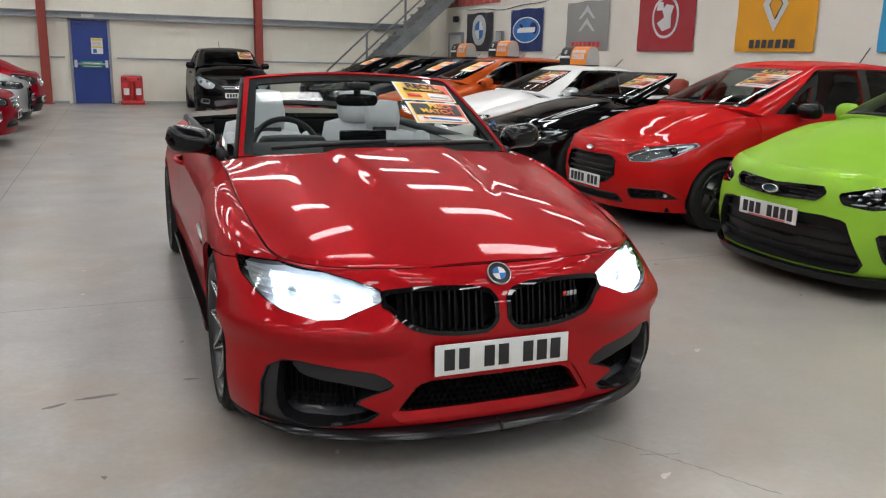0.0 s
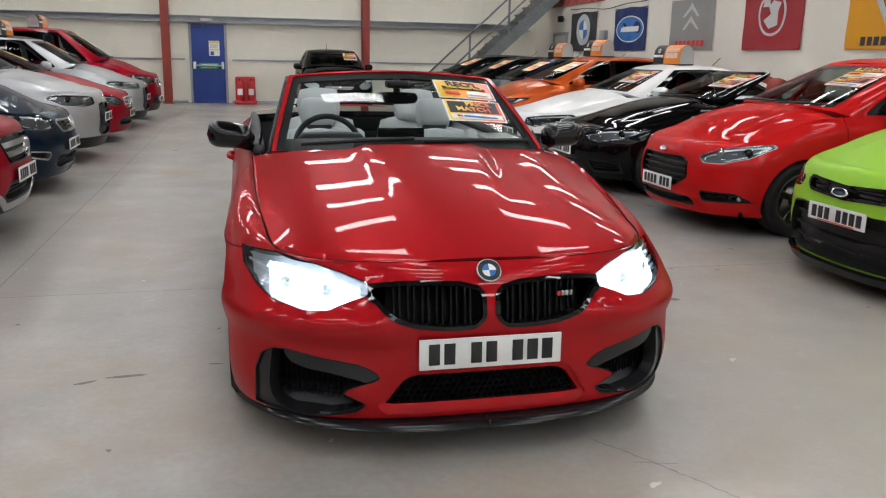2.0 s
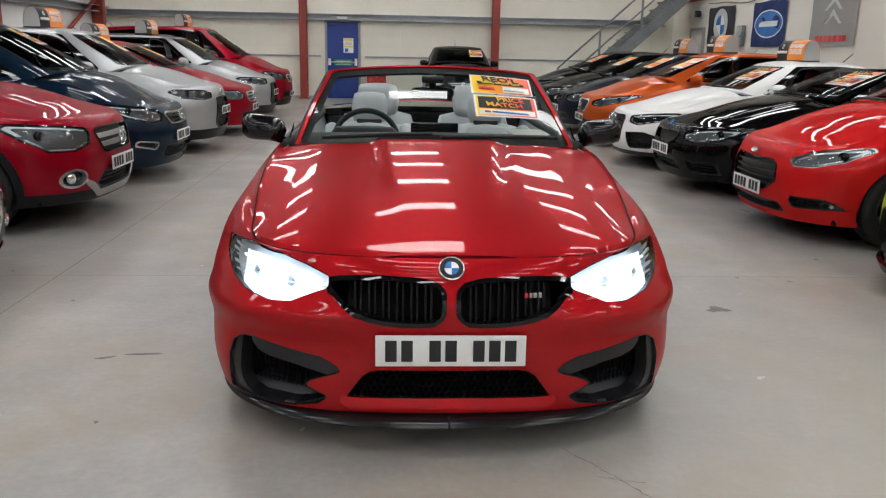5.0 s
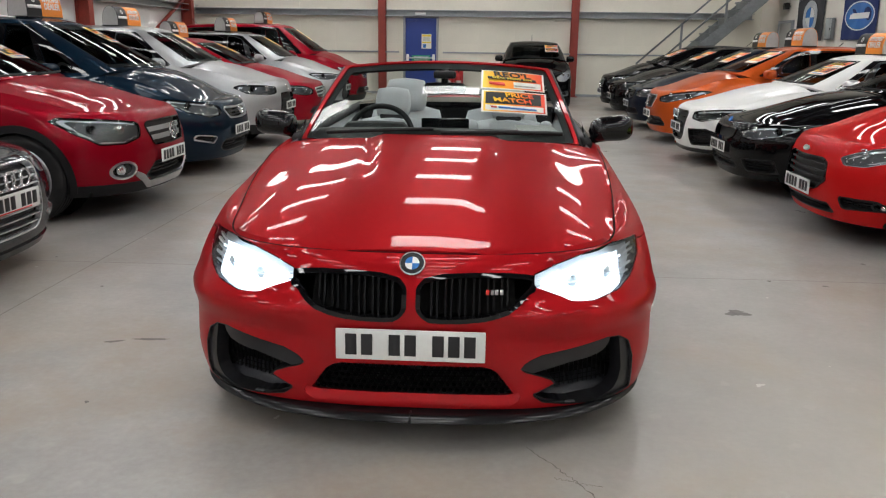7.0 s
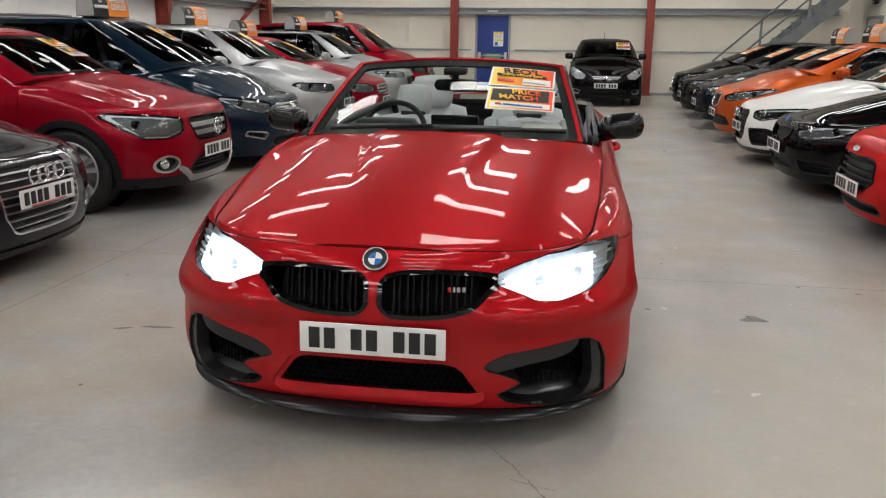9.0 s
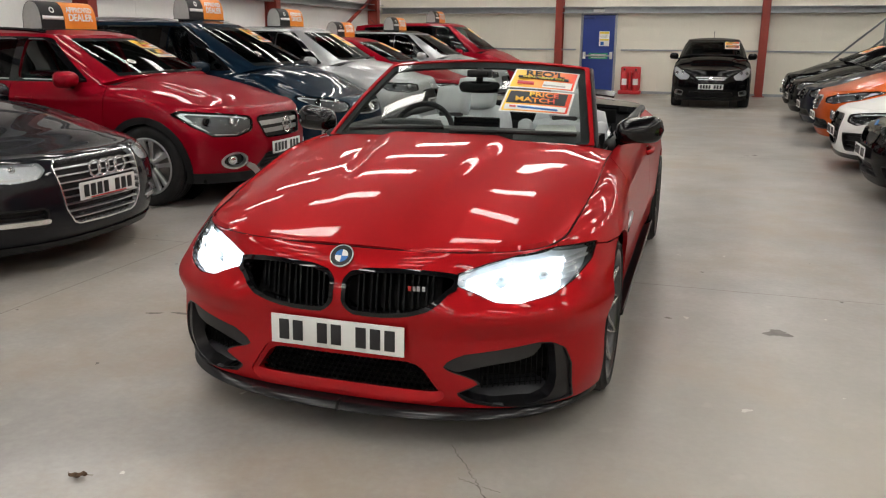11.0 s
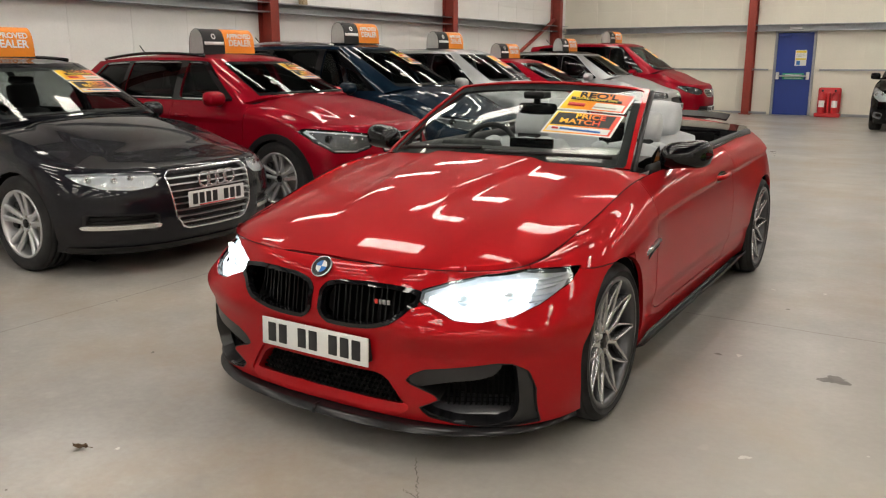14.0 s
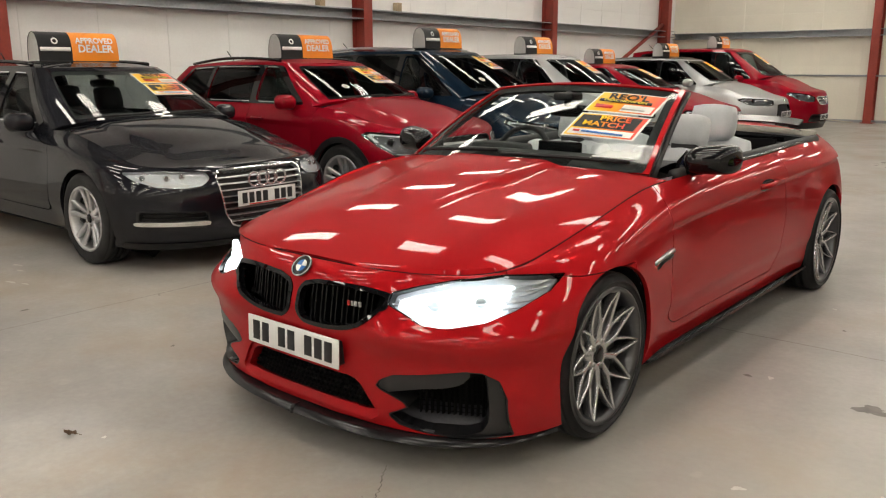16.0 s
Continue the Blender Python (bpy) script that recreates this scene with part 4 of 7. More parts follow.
def plate_on(parent, place, width=0.52, groups=(2, 2, 3), border=None):
    """A white number plate with dark bars where its characters stand."""
    plate = part("number_plate", box(-width / 2, width / 2, -0.006, 0.0, -0.0555, 0.0555, 0.003), PLATE, parent, "white number plate with dark bars", place=place)
    if border:
        part("plate_band", box(-width * 0.32, width * 0.32, -0.0075, -0.005, -0.052, -0.044), border, plate)
    n = sum(groups) + 0.75 * (len(groups) - 1)
    step = (width * 0.90) / n
    x = -width * 0.45
    bar = mesh_data("dark_bar", box(step * 0.14, step * 0.86, -0.0085, -0.0045, -0.038, 0.038, 0.001), INK)
    for g in groups:
        for k in range(g):
            part("dark_bar", bar, INK, plate, place=Matrix.Translation((x + k * step, 0, 0)))
        x += step * (g + 0.75)
    return plate


# ---------------------------------------------------------------- stickers and roof signs
def screen_sticker(parent, at, x0, x1, v0, v1, detail=True):
    """Two bright price stickers behind a screen: at(x, v) gives the screen's point, v from its base (0) to its top (1)."""
    def sheet(a, b, lo, hi, lift):
        return offset(grid(lambda x, v: at(x, v), steps(a, b, 6), steps(lo, hi, 4)), lift)
    h = (v1 - v0)
    for k, (lo, hi) in enumerate(((v0 + 0.52 * h, v1), (v0, v0 + 0.48 * h))):
        dx = 0.02 * (x1 - x0) * k
        base = part("price_sticker", sheet(x0 + dx, x1 + dx, lo, hi, 0.003), PAPER, parent, "yellow and red price sticker with a white border")
        m, hh = 0.03 * (x1 - x0), hi - lo
        part("sticker_print", sheet(x0 + dx + m, x1 + dx - m, lo + 0.04 * hh, hi - 0.05 * hh, 0.0045), FADE, base)
        part("white_band", sheet(x0 + dx + m * 2 + (0.45 * (x1 - x0) if k == 0 else 0), x1 + dx - m * 2, lo + 0.08 * hh, lo + (0.40 if k == 0 else 0.30) * hh, 0.006), PAPER, base)
        if detail:
            a, b = x0 + dx + m * 2, x1 + dx - m * 3
            p, q, r = Vector(at((a + b) / 2, lo + hh * (0.74 if k == 0 else 0.76))), Vector(at(b, lo + hh * 0.74)), Vector(at((a + b) / 2, hi))
            ex, ez = (q - p).normalized(), (r - p).normalized()
            en = ex.cross(ez).normalized()
            fr = Matrix((ex, en.cross(ex), en)).transposed().to_4x4()
            size = abs(b - a) * (0.275 if k == 0 else 0.205)
            if k == 0:
                lettering("sticker_word", "REO'L", size, INK, base, Matrix.Translation(p + en * 0.008) @ fr)
                low = Vector(at((a + b) / 2, lo + hh * 0.53))
                part("dark_band", moved(box(-0.46 * (b - a), 0.46 * (b - a), -0.014, 0.014, 0, 0.0008), Matrix.Translation(low + en * 0.007) @ fr), INK, base)
                lettering("sticker_word", "DEAL NOW ON", abs(b - a) * 0.105, YELLOW, base, Matrix.Translation(low + en * 0.0095) @ fr)
                c = Vector(at(a + (b - a) * 0.22, lo + hh * 0.24))
                part("red_bar", moved(box(-0.15 * (b - a), 0.15 * (b - a), -0.018, 0.018, 0, 0.0008), Matrix.Translation(c + en * 0.008) @ fr), RED_PRINT, base)
                c = Vector(at(a + (b - a) * 0.74, lo + hh * 0.17))
                part("dark_bar", moved(box(-0.20 * (b - a), 0.20 * (b - a), -0.006, 0.006, 0, 0.0008), Matrix.Translation(c + en * 0.008) @ fr), SEALANT, base)
            else:
                part("dark_panel", sheet(a, b, lo + hh * 0.36, hi - 0.10 * hh, 0.006), INK, base)
                for word, frac, shift in (("PRICE", 0.76, 0.10), ("MATCH", 0.51, -0.02)):
                    c = Vector(at((a + b) / 2 + shift * (b - a), lo + hh * frac))
                    lettering("sticker_word", word, size, FADE, base, Matrix.Translation(c + en * 0.008) @ fr)
                c = Vector(at((a + b) / 2, lo + hh * 0.17))
                part("blue_bar", moved(box(-0.28 * (b - a), 0.42 * (b - a), -0.008, 0.008, 0, 0.0008), Matrix.Translation(c + en * 0.008) @ fr), BLUE_PRINT, base)
                part("red_bar", moved(box(-0.42 * (b - a), -0.31 * (b - a), -0.009, 0.009, 0, 0.0008), Matrix.Translation(c + en * 0.008) @ fr), RED_PRINT, base)


def make_roof_sign():
    """A curved magnetic sign for a car's roof: black on one half and orange on the other, lettered."""
    sign = thing("roof_sign", "black and orange curved plastic roof sign with white lettering", "roof sign", "signs on the car roofs")
    w, h = 0.37, 0.255

    def bend(x, t, grow=0.0):
        # an arch from the front foot over the top to the back foot
        a = math.pi * t
        return x, -math.cos(a) * (0.11 + grow), 0.012 + (h + grow) * math.sin(a) ** 0.62

    black = rim(grid(lambda x, t: bend(x, t), steps(-w, -0.07, 6), steps(0, 1, 20)), 0.004)
    orange = rim(grid(lambda x, t: bend(x, t), steps(-0.07, w, 6), steps(0, 1, 20)), 0.004)
    part("black_half", black, SIGN_BLACK, sign)
    part("orange_half", orange, ORANGE, sign, "orange plastic half")
    for sx in (-1, 1):
        n = 20
        ring = [(sx * (w - 0.006), *bend(0, i / n)[1:]) for i in range(n + 1)]
        end = (ring, [tuple(range(n + 1)) if sx < 0 else tuple(range(n, -1, -1))])
        part("end_cap", end, SIGN_GREY, sign, "pale grey end cap", flat=True)
    part("foot_strip", box(-w, w, -0.115, 0.115, 0.0, 0.014, 0.004), BLACK, sign)
    for face in (0, 1):
        ex = Vector((1, 0, 0))

        def facing(t):
            up = (Vector(bend(0, t + 0.03)) - Vector(bend(0, t - 0.03))).normalized()
            en = ex.cross(up).normalized()
            return en, Matrix((ex, up, en)).transposed().to_4x4()
        flipm = Matrix.Rotation(math.pi, 4, "Z") if face else Matrix()
        sx = -1 if face else 1
        for word, t_, size in (("APPROVED", 0.190, 0.072), ("DEALER", 0.080, 0.094)):
            en, fr = facing(t_)
            c = Vector(bend(0.15 * sx, t_)) + en * 0.004
            lettering("sign_word", word, size, WHITE, sign, flipm @ Matrix.Translation(c) @ fr, 0.0015)
        en, fr = facing(0.075)
        c = Vector(bend(-0.22 * sx, 0.075)) + en * 0.004
        part("brand_bar", moved(box(-0.135, 0.135, -0.017, 0.017, 0, 0.002), flipm @ Matrix.Translation(c) @ fr), WHITE, sign)
        en, fr = facing(0.18)
        c = Vector(bend(-0.22 * sx, 0.18)) + en * 0.004
        part("brand_ring", moved(lathe([(0, 0.030), (0.003, 0.030), (0.003, 0.018), (0, 0.018)], 20, "z"), flipm @ Matrix.Translation(c) @ fr), WHITE, sign)
    return sign

# ---------------------------------------------------------------- the red convertible
def build_red_car():
    car = thing("convertible_car", "orange-red metallic open convertible with lit headlamps and black grille", "car")
    ss = [math.copysign(abs(k) ** 1.0, k) for k in steps(-1, 1, 300)]
    shell = grid(red_side, ss, steps(0, 1, 56))

    def arch(v, y0, r=0.352):
        return (v[1] - y0) ** 2 + (v[2] - 0.328) ** 2 - r * r if abs(v[0]) > 0.5 else 1.0
    shell = clip(shell, lambda v: arch(v, 0.79))[1]
    shell = clip(shell, lambda v: arch(v, 3.602, 0.355))[1]

    lamp_poly = [(0.426, 0.642), (0.426, 0.606), (0.470, 0.592), (0.515, 0.575), (0.560, 0.556), (0.640, 0.551), (0.740, 0.569), (0.795, 0.600),
                 (0.838, 0.648), (0.842, 0.692), (0.722, 0.703), (0.621, 0.694), (0.513, 0.671)]
    kidney = [(0.020, 0.600), (0.020, 0.535), (0.028, 0.505), (0.052, 0.491), (0.110, 0.488), (0.172, 0.489), (0.245, 0.496), (0.292, 0.507), (0.340, 0.525), (0.375, 0.553), (0.400, 0.582),
              (0.424, 0.592), (0.424, 0.634), (0.390, 0.641), (0.316, 0.648), (0.216, 0.650), (0.110, 0.646), (0.052, 0.634), (0.028, 0.620)]
    side_in = [(0.812, 0.16), (0.808, 0.300), (0.787, 0.362), (0.745, 0.392), (0.700, 0.396), (0.606, 0.380), (0.462, 0.357), (0.408, 0.332),
               (0.386, 0.304), (0.460, 0.281), (0.526, 0.254), (0.478, 0.228), (0.434, 0.206), (0.470, 0.176), (0.556, 0.160), (0.700, 0.150)]
    low_in = [(-0.375, 0.200), (-0.300, 0.305), (-0.255, 0.318), (0.255, 0.318), (0.300, 0.305), (0.375, 0.200), (0.340, 0.178), (0.2, 0.170), (-0.2, 0.170), (-0.340, 0.178)]
    front = lambda v: v[1] < 1.0
    f_lamp = lambda v: poly(lamp_poly, abs(v[0]), v[2], 0.004) if front(v) else 1.0
    f_kid = lambda v: poly(kidney, abs(v[0]), v[2], 0.004) if front(v) else 1.0
    f_side = lambda v: poly(side_in, abs(v[0]), v[2], 0.004) if front(v) else 1.0
    f_low = lambda v: poly(low_in, v[0], v[2], 0.016) if front(v) else 1.0

    lamps, shell = clip(shell, f_lamp)
    kidneys, shell = clip(shell, f_kid)
    sides, shell = clip(shell, f_side)
    lows, shell = clip(shell, f_low)

    # doors, bumper and wings, parted by narrow gaps
    door_poly = [(1.335, 1.2), (1.325, 0.62), (1.36, 0.34), (1.42, 0.30), (2.66, 0.30), (2.74, 0.36), (2.80, 0.62), (2.76, 1.2)]
    f_door = lambda v: poly(door_poly, v[1], v[2]) if abs(v[0]) > 0.5 else 1.0
    doors, shell = clip(shell, lambda v: f_door(v) + 0.0025)
    shell = clip(shell, lambda v: f_door(v) - 0.0025)[1]
    seam = [(-1, -1), (0.95, -1), (0.95, 0.672), (0.60, 0.676), (0.505, 0.690), (0.36, 0.690), (0.36, 2), (-1, 2)]
    f_seam = lambda v: poly(seam, v[1], v[2])
    bumper, shell = clip(shell, lambda v: f_seam(v) + 0.002)
    shell = clip(shell, lambda v: f_seam(v) - 0.002)[1]

    body = part("body_shell", rim(shell, 0.018), REDPAINT, car)
    fb = part("front_bumper", rim(bumper, 0.022), REDPAINT, car)
    for sx in (-1, 1):
        half = clip(doors, lambda v: -sx * v[0])[0]
        door = part("door", rim(half, 0.02), REDPAINT, car)
        # handle: a body-coloured bar over a shallow dark cup
        hx = 0.890
        cup = offset(clip(half, lambda v: ((v[1] - 2.47) / 0.105) ** 2 + ((v[2] - 0.800) / 0.032) ** 2 - 1)[0], 0.0015)
        part("handle_cup", cup, GLOSS, door)
        bar = tube([(sx * (hx + 0.004), 2.36, 0.802), (sx * (hx + 0.030), 2.40, 0.806), (sx * (hx + 0.034), 2.48, 0.808), (sx * (hx + 0.026), 2.56, 0.808), (sx * (hx - 0.002), 2.59, 0.806)], 0.014, 10)
        part("door_handle", bar, REDPAINT, door)
        # belt moulding along the door's upper edge
        line = [outline(RED[-1], s) for s in steps(0.40, 0.79, 30)]
        line = [(sx * (x - 0.004), y, z + 0.004) for x, y, z in line if 1.66 < y < 3.75]
        part("belt_moulding", tube(line, 0.010, 8), GLOSS, door)
        # wing vent
        vent = [(sx * 0.908, 1.13, 0.628), (sx * 0.912, 1.19, 0.640), (sx * 0.908, 1.31, 0.655)]
        part("wing_vent", tube(vent, 0.011, 6), SATIN, body, "dark chrome wing vent")
        part("vent_slot", tube([(sx * 0.903, 1.16, 0.60), (sx * 0.905, 1.22, 0.625), (sx * 0.904, 1.30, 0.635)], 0.012, 6), BLACK, body)
        # sill skirt of carbon
        skirt = grid(lambda y, t: (sx * (0.845 + 0.065 * t), y, 0.165 + 0.035 * t + 0.012 * smooth(2.6, 3.2, y)), steps(1.16, 3.24, 20), steps(0, 1, 4))
        part("side_skirt", rim(skirt if sx > 0 else flip(skirt), 0.012), CARBON, body, "dark carbon side skirt")
    # the crease that runs along the flank is in the shell; a near-black inner liner puts shade into every gap
    liner = clip(grid(lambda s, v: body_point(RED, s, v), steps(-1, 1, 120), steps(0, 1, 16)), lambda v: min(arch(v, 0.79, 0.37), arch(v, 3.602, 0.37)))[1]
    liner = clip(liner, lambda v: v[1] - 0.60)[1]
    part("inner_liner", offset(liner, -0.035), CAVITY, car)
    for y0 in (0.79, 3.602):
        for sx in (-1, 1):
            well = grid(lambda a, x: (sx * x, y0 + 0.358 * math.cos(a), 0.328 + 0.358 * math.sin(a)), steps(-0.35, math.pi + 0.35, 28), steps(0.50, 0.885, 3))
            wall = (([(sx * 0.50, y0 + 0.36 * math.cos(a), 0.328 + 0.36 * math.sin(a)) for a in steps(0, 2 * math.pi, 28)]), [tuple(range(29))])
            part("wheel_well", join(well, wall), CAVITY, car)
    part("underbody", box(-0.80, 0.80, 0.30, 4.35, 0.17, 0.24, 0.02), CAVITY, car)

    # bonnet
    hood = grid(red_top, steps(-0.991, 0.991, 60), [0.1125 + 1.39 * t ** 1.25 for t in steps(0, 1, 80)])
    hood = clip(hood, lambda v: v[1] - 1.285 - 0.185 * (v[0] / 0.70) ** 2 + 0.012)[0]
    part("bonnet", rim(hood, 0.02), REDPAINT, car)
    # thin near-black tube that draws the shade in the bonnet's seam
    edge = [outline(RED[-1], abs(q)) for q in steps(-0.52, 0.52, 140)]
    edge = [((-x if i < 70 else x), y + 0.003, z + 0.001) for i, (x, y, z) in enumerate(edge)]
    part("bonnet_seam_line", tube(edge, 0.0022, 6), CAVITY, car)
    shut = grid(lambda u, y: red_top(u, y), steps(-1, 1, 30), steps(0.2, 1.75, 40))
    shut = clip(shut, lambda v: v[1] - 1.50 - 0.16 * (v[0] / 0.75) ** 2)[0]
    part("scuttle", offset(shut, -0.028), CAVITY, car)

    # kidney grilles: gloss black surround, recess and paired upright slats
    for sx in (-1, 1):
        k = clip(kidneys, lambda v: -sx * v[0])[0]
        fr = clip(k, lambda v: f_kid(v) + 0.016)[1]
        grille = part("grille_surround", rim(offset(fr, 0.006), 0.03), GLOSS, fb, "gloss black grille surround")
        back = clip(k, lambda v: abs(v[0]) - 0.372)[0]
        # near-black sheet for the shade behind the slats
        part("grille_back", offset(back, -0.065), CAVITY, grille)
        for i in range(6):
            for q in (-0.010, 0.010):
                x = 0.078 + i * 0.049 + q
                zs = [z for z in steps(0.49, 0.66, 60) if poly(kidney, x, z) < -0.008]
                if not zs:
                    continue
                lo, hi = zs[0], zs[-1]
                yy = 0.018 + 0.55 * (x - 0.03) ** 2 + 0.012
                lean = 0.022
                bar = prism([(sx * x - 0.0035, lo), (sx * x + 0.0035, lo), (sx * x + 0.0035, hi), (sx * x - 0.0035, hi)], yy, yy + 0.05)
                bar = [(p[0], p[1] + lean * (p[2] - lo) / max(hi - lo, 0.01), p[2]) for p in bar[0]], bar[1]
                part("grille_slat", bar, SLAT, grille, flat=True)
        if sx > 0:
            for i, (a, w, m) in enumerate(((0.262, 0.012, RED_PRINT), (0.278, 0.010, SATIN), (0.293, 0.013, SATIN), (0.311, 0.012, SATIN))):
                part("badge_bar", box(a - w / 2, a + w / 2, 0.030 + 0.45 * (a - 0.1) ** 2, 0.036 + 0.45 * (a - 0.1) ** 2, 0.580, 0.598, 0.002), m, grille)

    # headlamps: bright lit units behind a clear lens
    for sx in (-1, 1):
        k = clip(lamps, lambda v: -sx * v[0])[0]
        lamp = part("headlamp", rim(offset(k, -0.002), 0.02), LENS, car, "lit headlamp behind a clear lens")
        bowl = offset(k, -0.048)
        part("lamp_bowl", bowl, REFLECT, lamp)
        frm = clip(k, lambda v: f_lamp(v) + 0.0035)[1]
        part("lamp_frame", rim(offset(frm, -0.006), 0.05), GLOSS, lamp)
        # the lit lower band and the two projectors with their rings
        lit = clip(k, lambda v: max(f_lamp(v) + 0.010, poly(lamp_poly, abs(v[0]), v[2] + 0.016) + 0.008))[0]
        for x0, z0 in ((0.560, 0.606), (0.690, 0.618)):
            lit = clip(lit, lambda v: math.hypot(abs(v[0]) - x0, v[2] - z0) - 0.030)[1]
        lit = clip(lit, lambda v: max(abs(v[0]) - 0.762, 0.455 - abs(v[0])))[0]
        part("lit_band", offset(lit, -0.022), LAMP_ON, lamp, "white glowing lamp band")
        for x0, y0, z0 in ((0.560, 0.150, 0.606), (0.690, 0.245, 0.618)):
            turn = Matrix.Translation((sx * x0, y0 + 0.016, z0)) @ Matrix.Rotation(sx * (0.42 if x0 < 0.6 else 0.75), 4, "Z")
            ring = [(p[1], -p[0], p[2]) for p in lathe([(-0.006, 0.037), (0.012, 0.036), (0.012, 0.029), (-0.006, 0.028)], 32)[0]]
            rf = lathe([(0, 1), (1, 1), (2, 1), (3, 1)], 32)[1]
            part("lamp_ring", moved((ring, rf), turn), RING_ON, lamp, "white glowing lamp ring")
            eye = lathe([(-0.02, 0.028), (0.004, 0.0265), (0.010, 0.019), (0.013, 0.008), (0.014, 0.0)], 28)
            part("projector", moved(([(p[1], -p[0], p[2]) for p in eye[0]], eye[1]), turn), EYE, lamp, "grey glass projector")
            part("projector_bar", moved(box(-0.025, 0.025, -0.016, -0.008, -0.003, 0.002), turn), SATIN, lamp, flat=True)
        for i in range(6):
            zc = 0.600 + i * 0.0155
            fin = clip(k, lambda v: max(abs(v[2] - zc - 0.10 * (abs(v[0]) - 0.78)) - 0.0042, 0.752 - abs(v[0]), f_lamp(v) + 0.010))[0]
            if fin[1]:
                part("lamp_fin", rim(offset(fin, -0.016), 0.014), REFLECT, lamp)
        for i in range(3):
            zc = 0.612 + i * 0.014
            fin = clip(k, lambda v: max(abs(v[2] - zc) - 0.003, abs(v[0]) - 0.462, f_lamp(v) + 0.008))[0]
            if fin[1]:
                part("lamp_fin", rim(offset(fin, -0.014), 0.012), REFLECT, lamp)

    # side intakes: dark duct, carbon brow, carbon flick and mesh
    for sx in (-1, 1):
        k = clip(sides, lambda v: -sx * v[0])[0]
        # near-black sheet for the shade deep in the duct
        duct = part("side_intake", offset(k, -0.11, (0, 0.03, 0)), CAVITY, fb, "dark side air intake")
        part("duct_wall", rim(clip(k, lambda v: f_side(v) + 0.004)[1], 0.14), BLACK, duct)
        brow = clip(k, lambda v: poly([(0.388, 0.304), (0.408, 0.332), (0.462, 0.360), (0.606, 0.384), (0.712, 0.400), (0.720, 0.388), (0.690, 0.350), (0.640, 0.334), (0.560, 0.322), (0.470, 0.300), (0.424, 0.286)], abs(v[0]), v[2]))[0]
        part("intake_brow", rim(offset(brow, -0.006), 0.05), DUSKY, duct, "dark grey brow over the intake")
        # a carbon blade sweeps from the outer top round the bottom to the inner corner, edged by a fine bead
        mouth = [(0.404, 0.300), (0.720, 0.420), (0.752, 0.386), (0.760, 0.330), (0.766, 0.260), (0.760, 0.212), (0.741, 0.176), (0.690, 0.157), (0.633, 0.155), (0.555, 0.166), (0.480, 0.186), (0.438, 0.208), (0.470, 0.262)]
        blade = clip(k, lambda v: poly(mouth, abs(v[0]), v[2], 0.004))[1]
        for pc in islands(blade)[:1]:
            part("intake_blade", rim(offset(pc, -0.010), 0.05), DUSKY, duct, "dark carbon blade round the intake")
        # pale strip that draws the highlight along the blade's edge
        skin = clip(k, lambda v: abs(poly(mouth, abs(v[0]), v[2], 0.004)) - 0.0032 if v[2] < 0.385 and abs(v[0]) > 0.43 and v[2] < 0.21 + 2.2 * max(0.0, abs(v[0]) - 0.69) else 1.0)[0]
        if skin[1]:
            part("blade_edge", rim(offset(islands(skin)[0], -0.004), 0.012), BEAD, duct)
        # the tray of the intake rises from the blade back to the mesh
        lip_z = keyed([(0.44, 0.208), (0.48, 0.188), (0.555, 0.168), (0.65, 0.157), (0.74, 0.178)], 0.02)
        front_y = lambda x: 0.052 + 0.72 * (1 - (1 - (x / 0.90) ** 2.5) ** 0.4)
        tray = grid(lambda x, t: (sx * x, front_y(x) + 0.012 + 0.10 * t, lip_z(x) + (0.240 - lip_z(x)) * t ** 0.8 - 0.05 * smooth(0.70, 0.77, x) * t), steps(0.445, 0.765, 16), steps(0, 1, 6))
        part("intake_tray", tray if sx > 0 else flip(tray), TRAY, duct, "dark grey tray of the intake")
        cells = []
        for i in range(14):
            x = 0.50 + i * 0.018
            cells.append(box(sx * x - 0.0014, sx * x + 0.0014, 0.155 + (x - 0.5) * 0.55, 0.17 + (x - 0.5) * 0.55, 0.20, 0.345))
        for i in range(8):
            z = 0.21 + i * 0.018
            cells.append(tube([(sx * 0.49, 0.158, z), (sx * 0.75, 0.301, z)], 0.0015, 4))
        part("intake_mesh", join(*cells), CAVITY, duct, flat=True)

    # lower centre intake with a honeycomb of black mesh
    # near-black sheet for the shade behind the honeycomb
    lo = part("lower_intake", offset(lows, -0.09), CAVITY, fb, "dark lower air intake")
    lip_ring = offset(clip(lows, lambda v: max(f_low(v) + 0.020, 0.206 - v[2]))[1], 0.007)
    lip_ring = [(v[0], v[1] + 0.5 * max(0.0, min(v[2], 0.212) - 0.172), *v[2:]) for v in lip_ring[0]], lip_ring[1]
    part("intake_rim", rim(lip_ring, 0.055), REDPAINT, lo)
    cells = []
    for j in range(6):
        for i in range(32):
            x, z = -0.36 + i * 0.0232 + (j % 2) * 0.0116, 0.188 + j * 0.0215
            if poly(low_in, x, z) < -0.012:
                y0 = 0.062 + 0.25 * x * x
                ringm = lathe([(0, 0.0135), (0.012, 0.0135), (0.012, 0.0105), (0, 0.0105)], 6)
                cells.append(([(x + p[1], y0 + p[0], z + p[2]) for p in ringm[0]], ringm[1]))
    part("honeycomb_mesh", join(*cells), MESHY, lo, flat=True)

    # splitter
    base = dict(f=-0.022, d=0.70, n=2.5, r=4.6, w=keyed(0.898), z=keyed([(-0.035, 0.122), (0.5, 0.128), (0.7, 0.14)]))
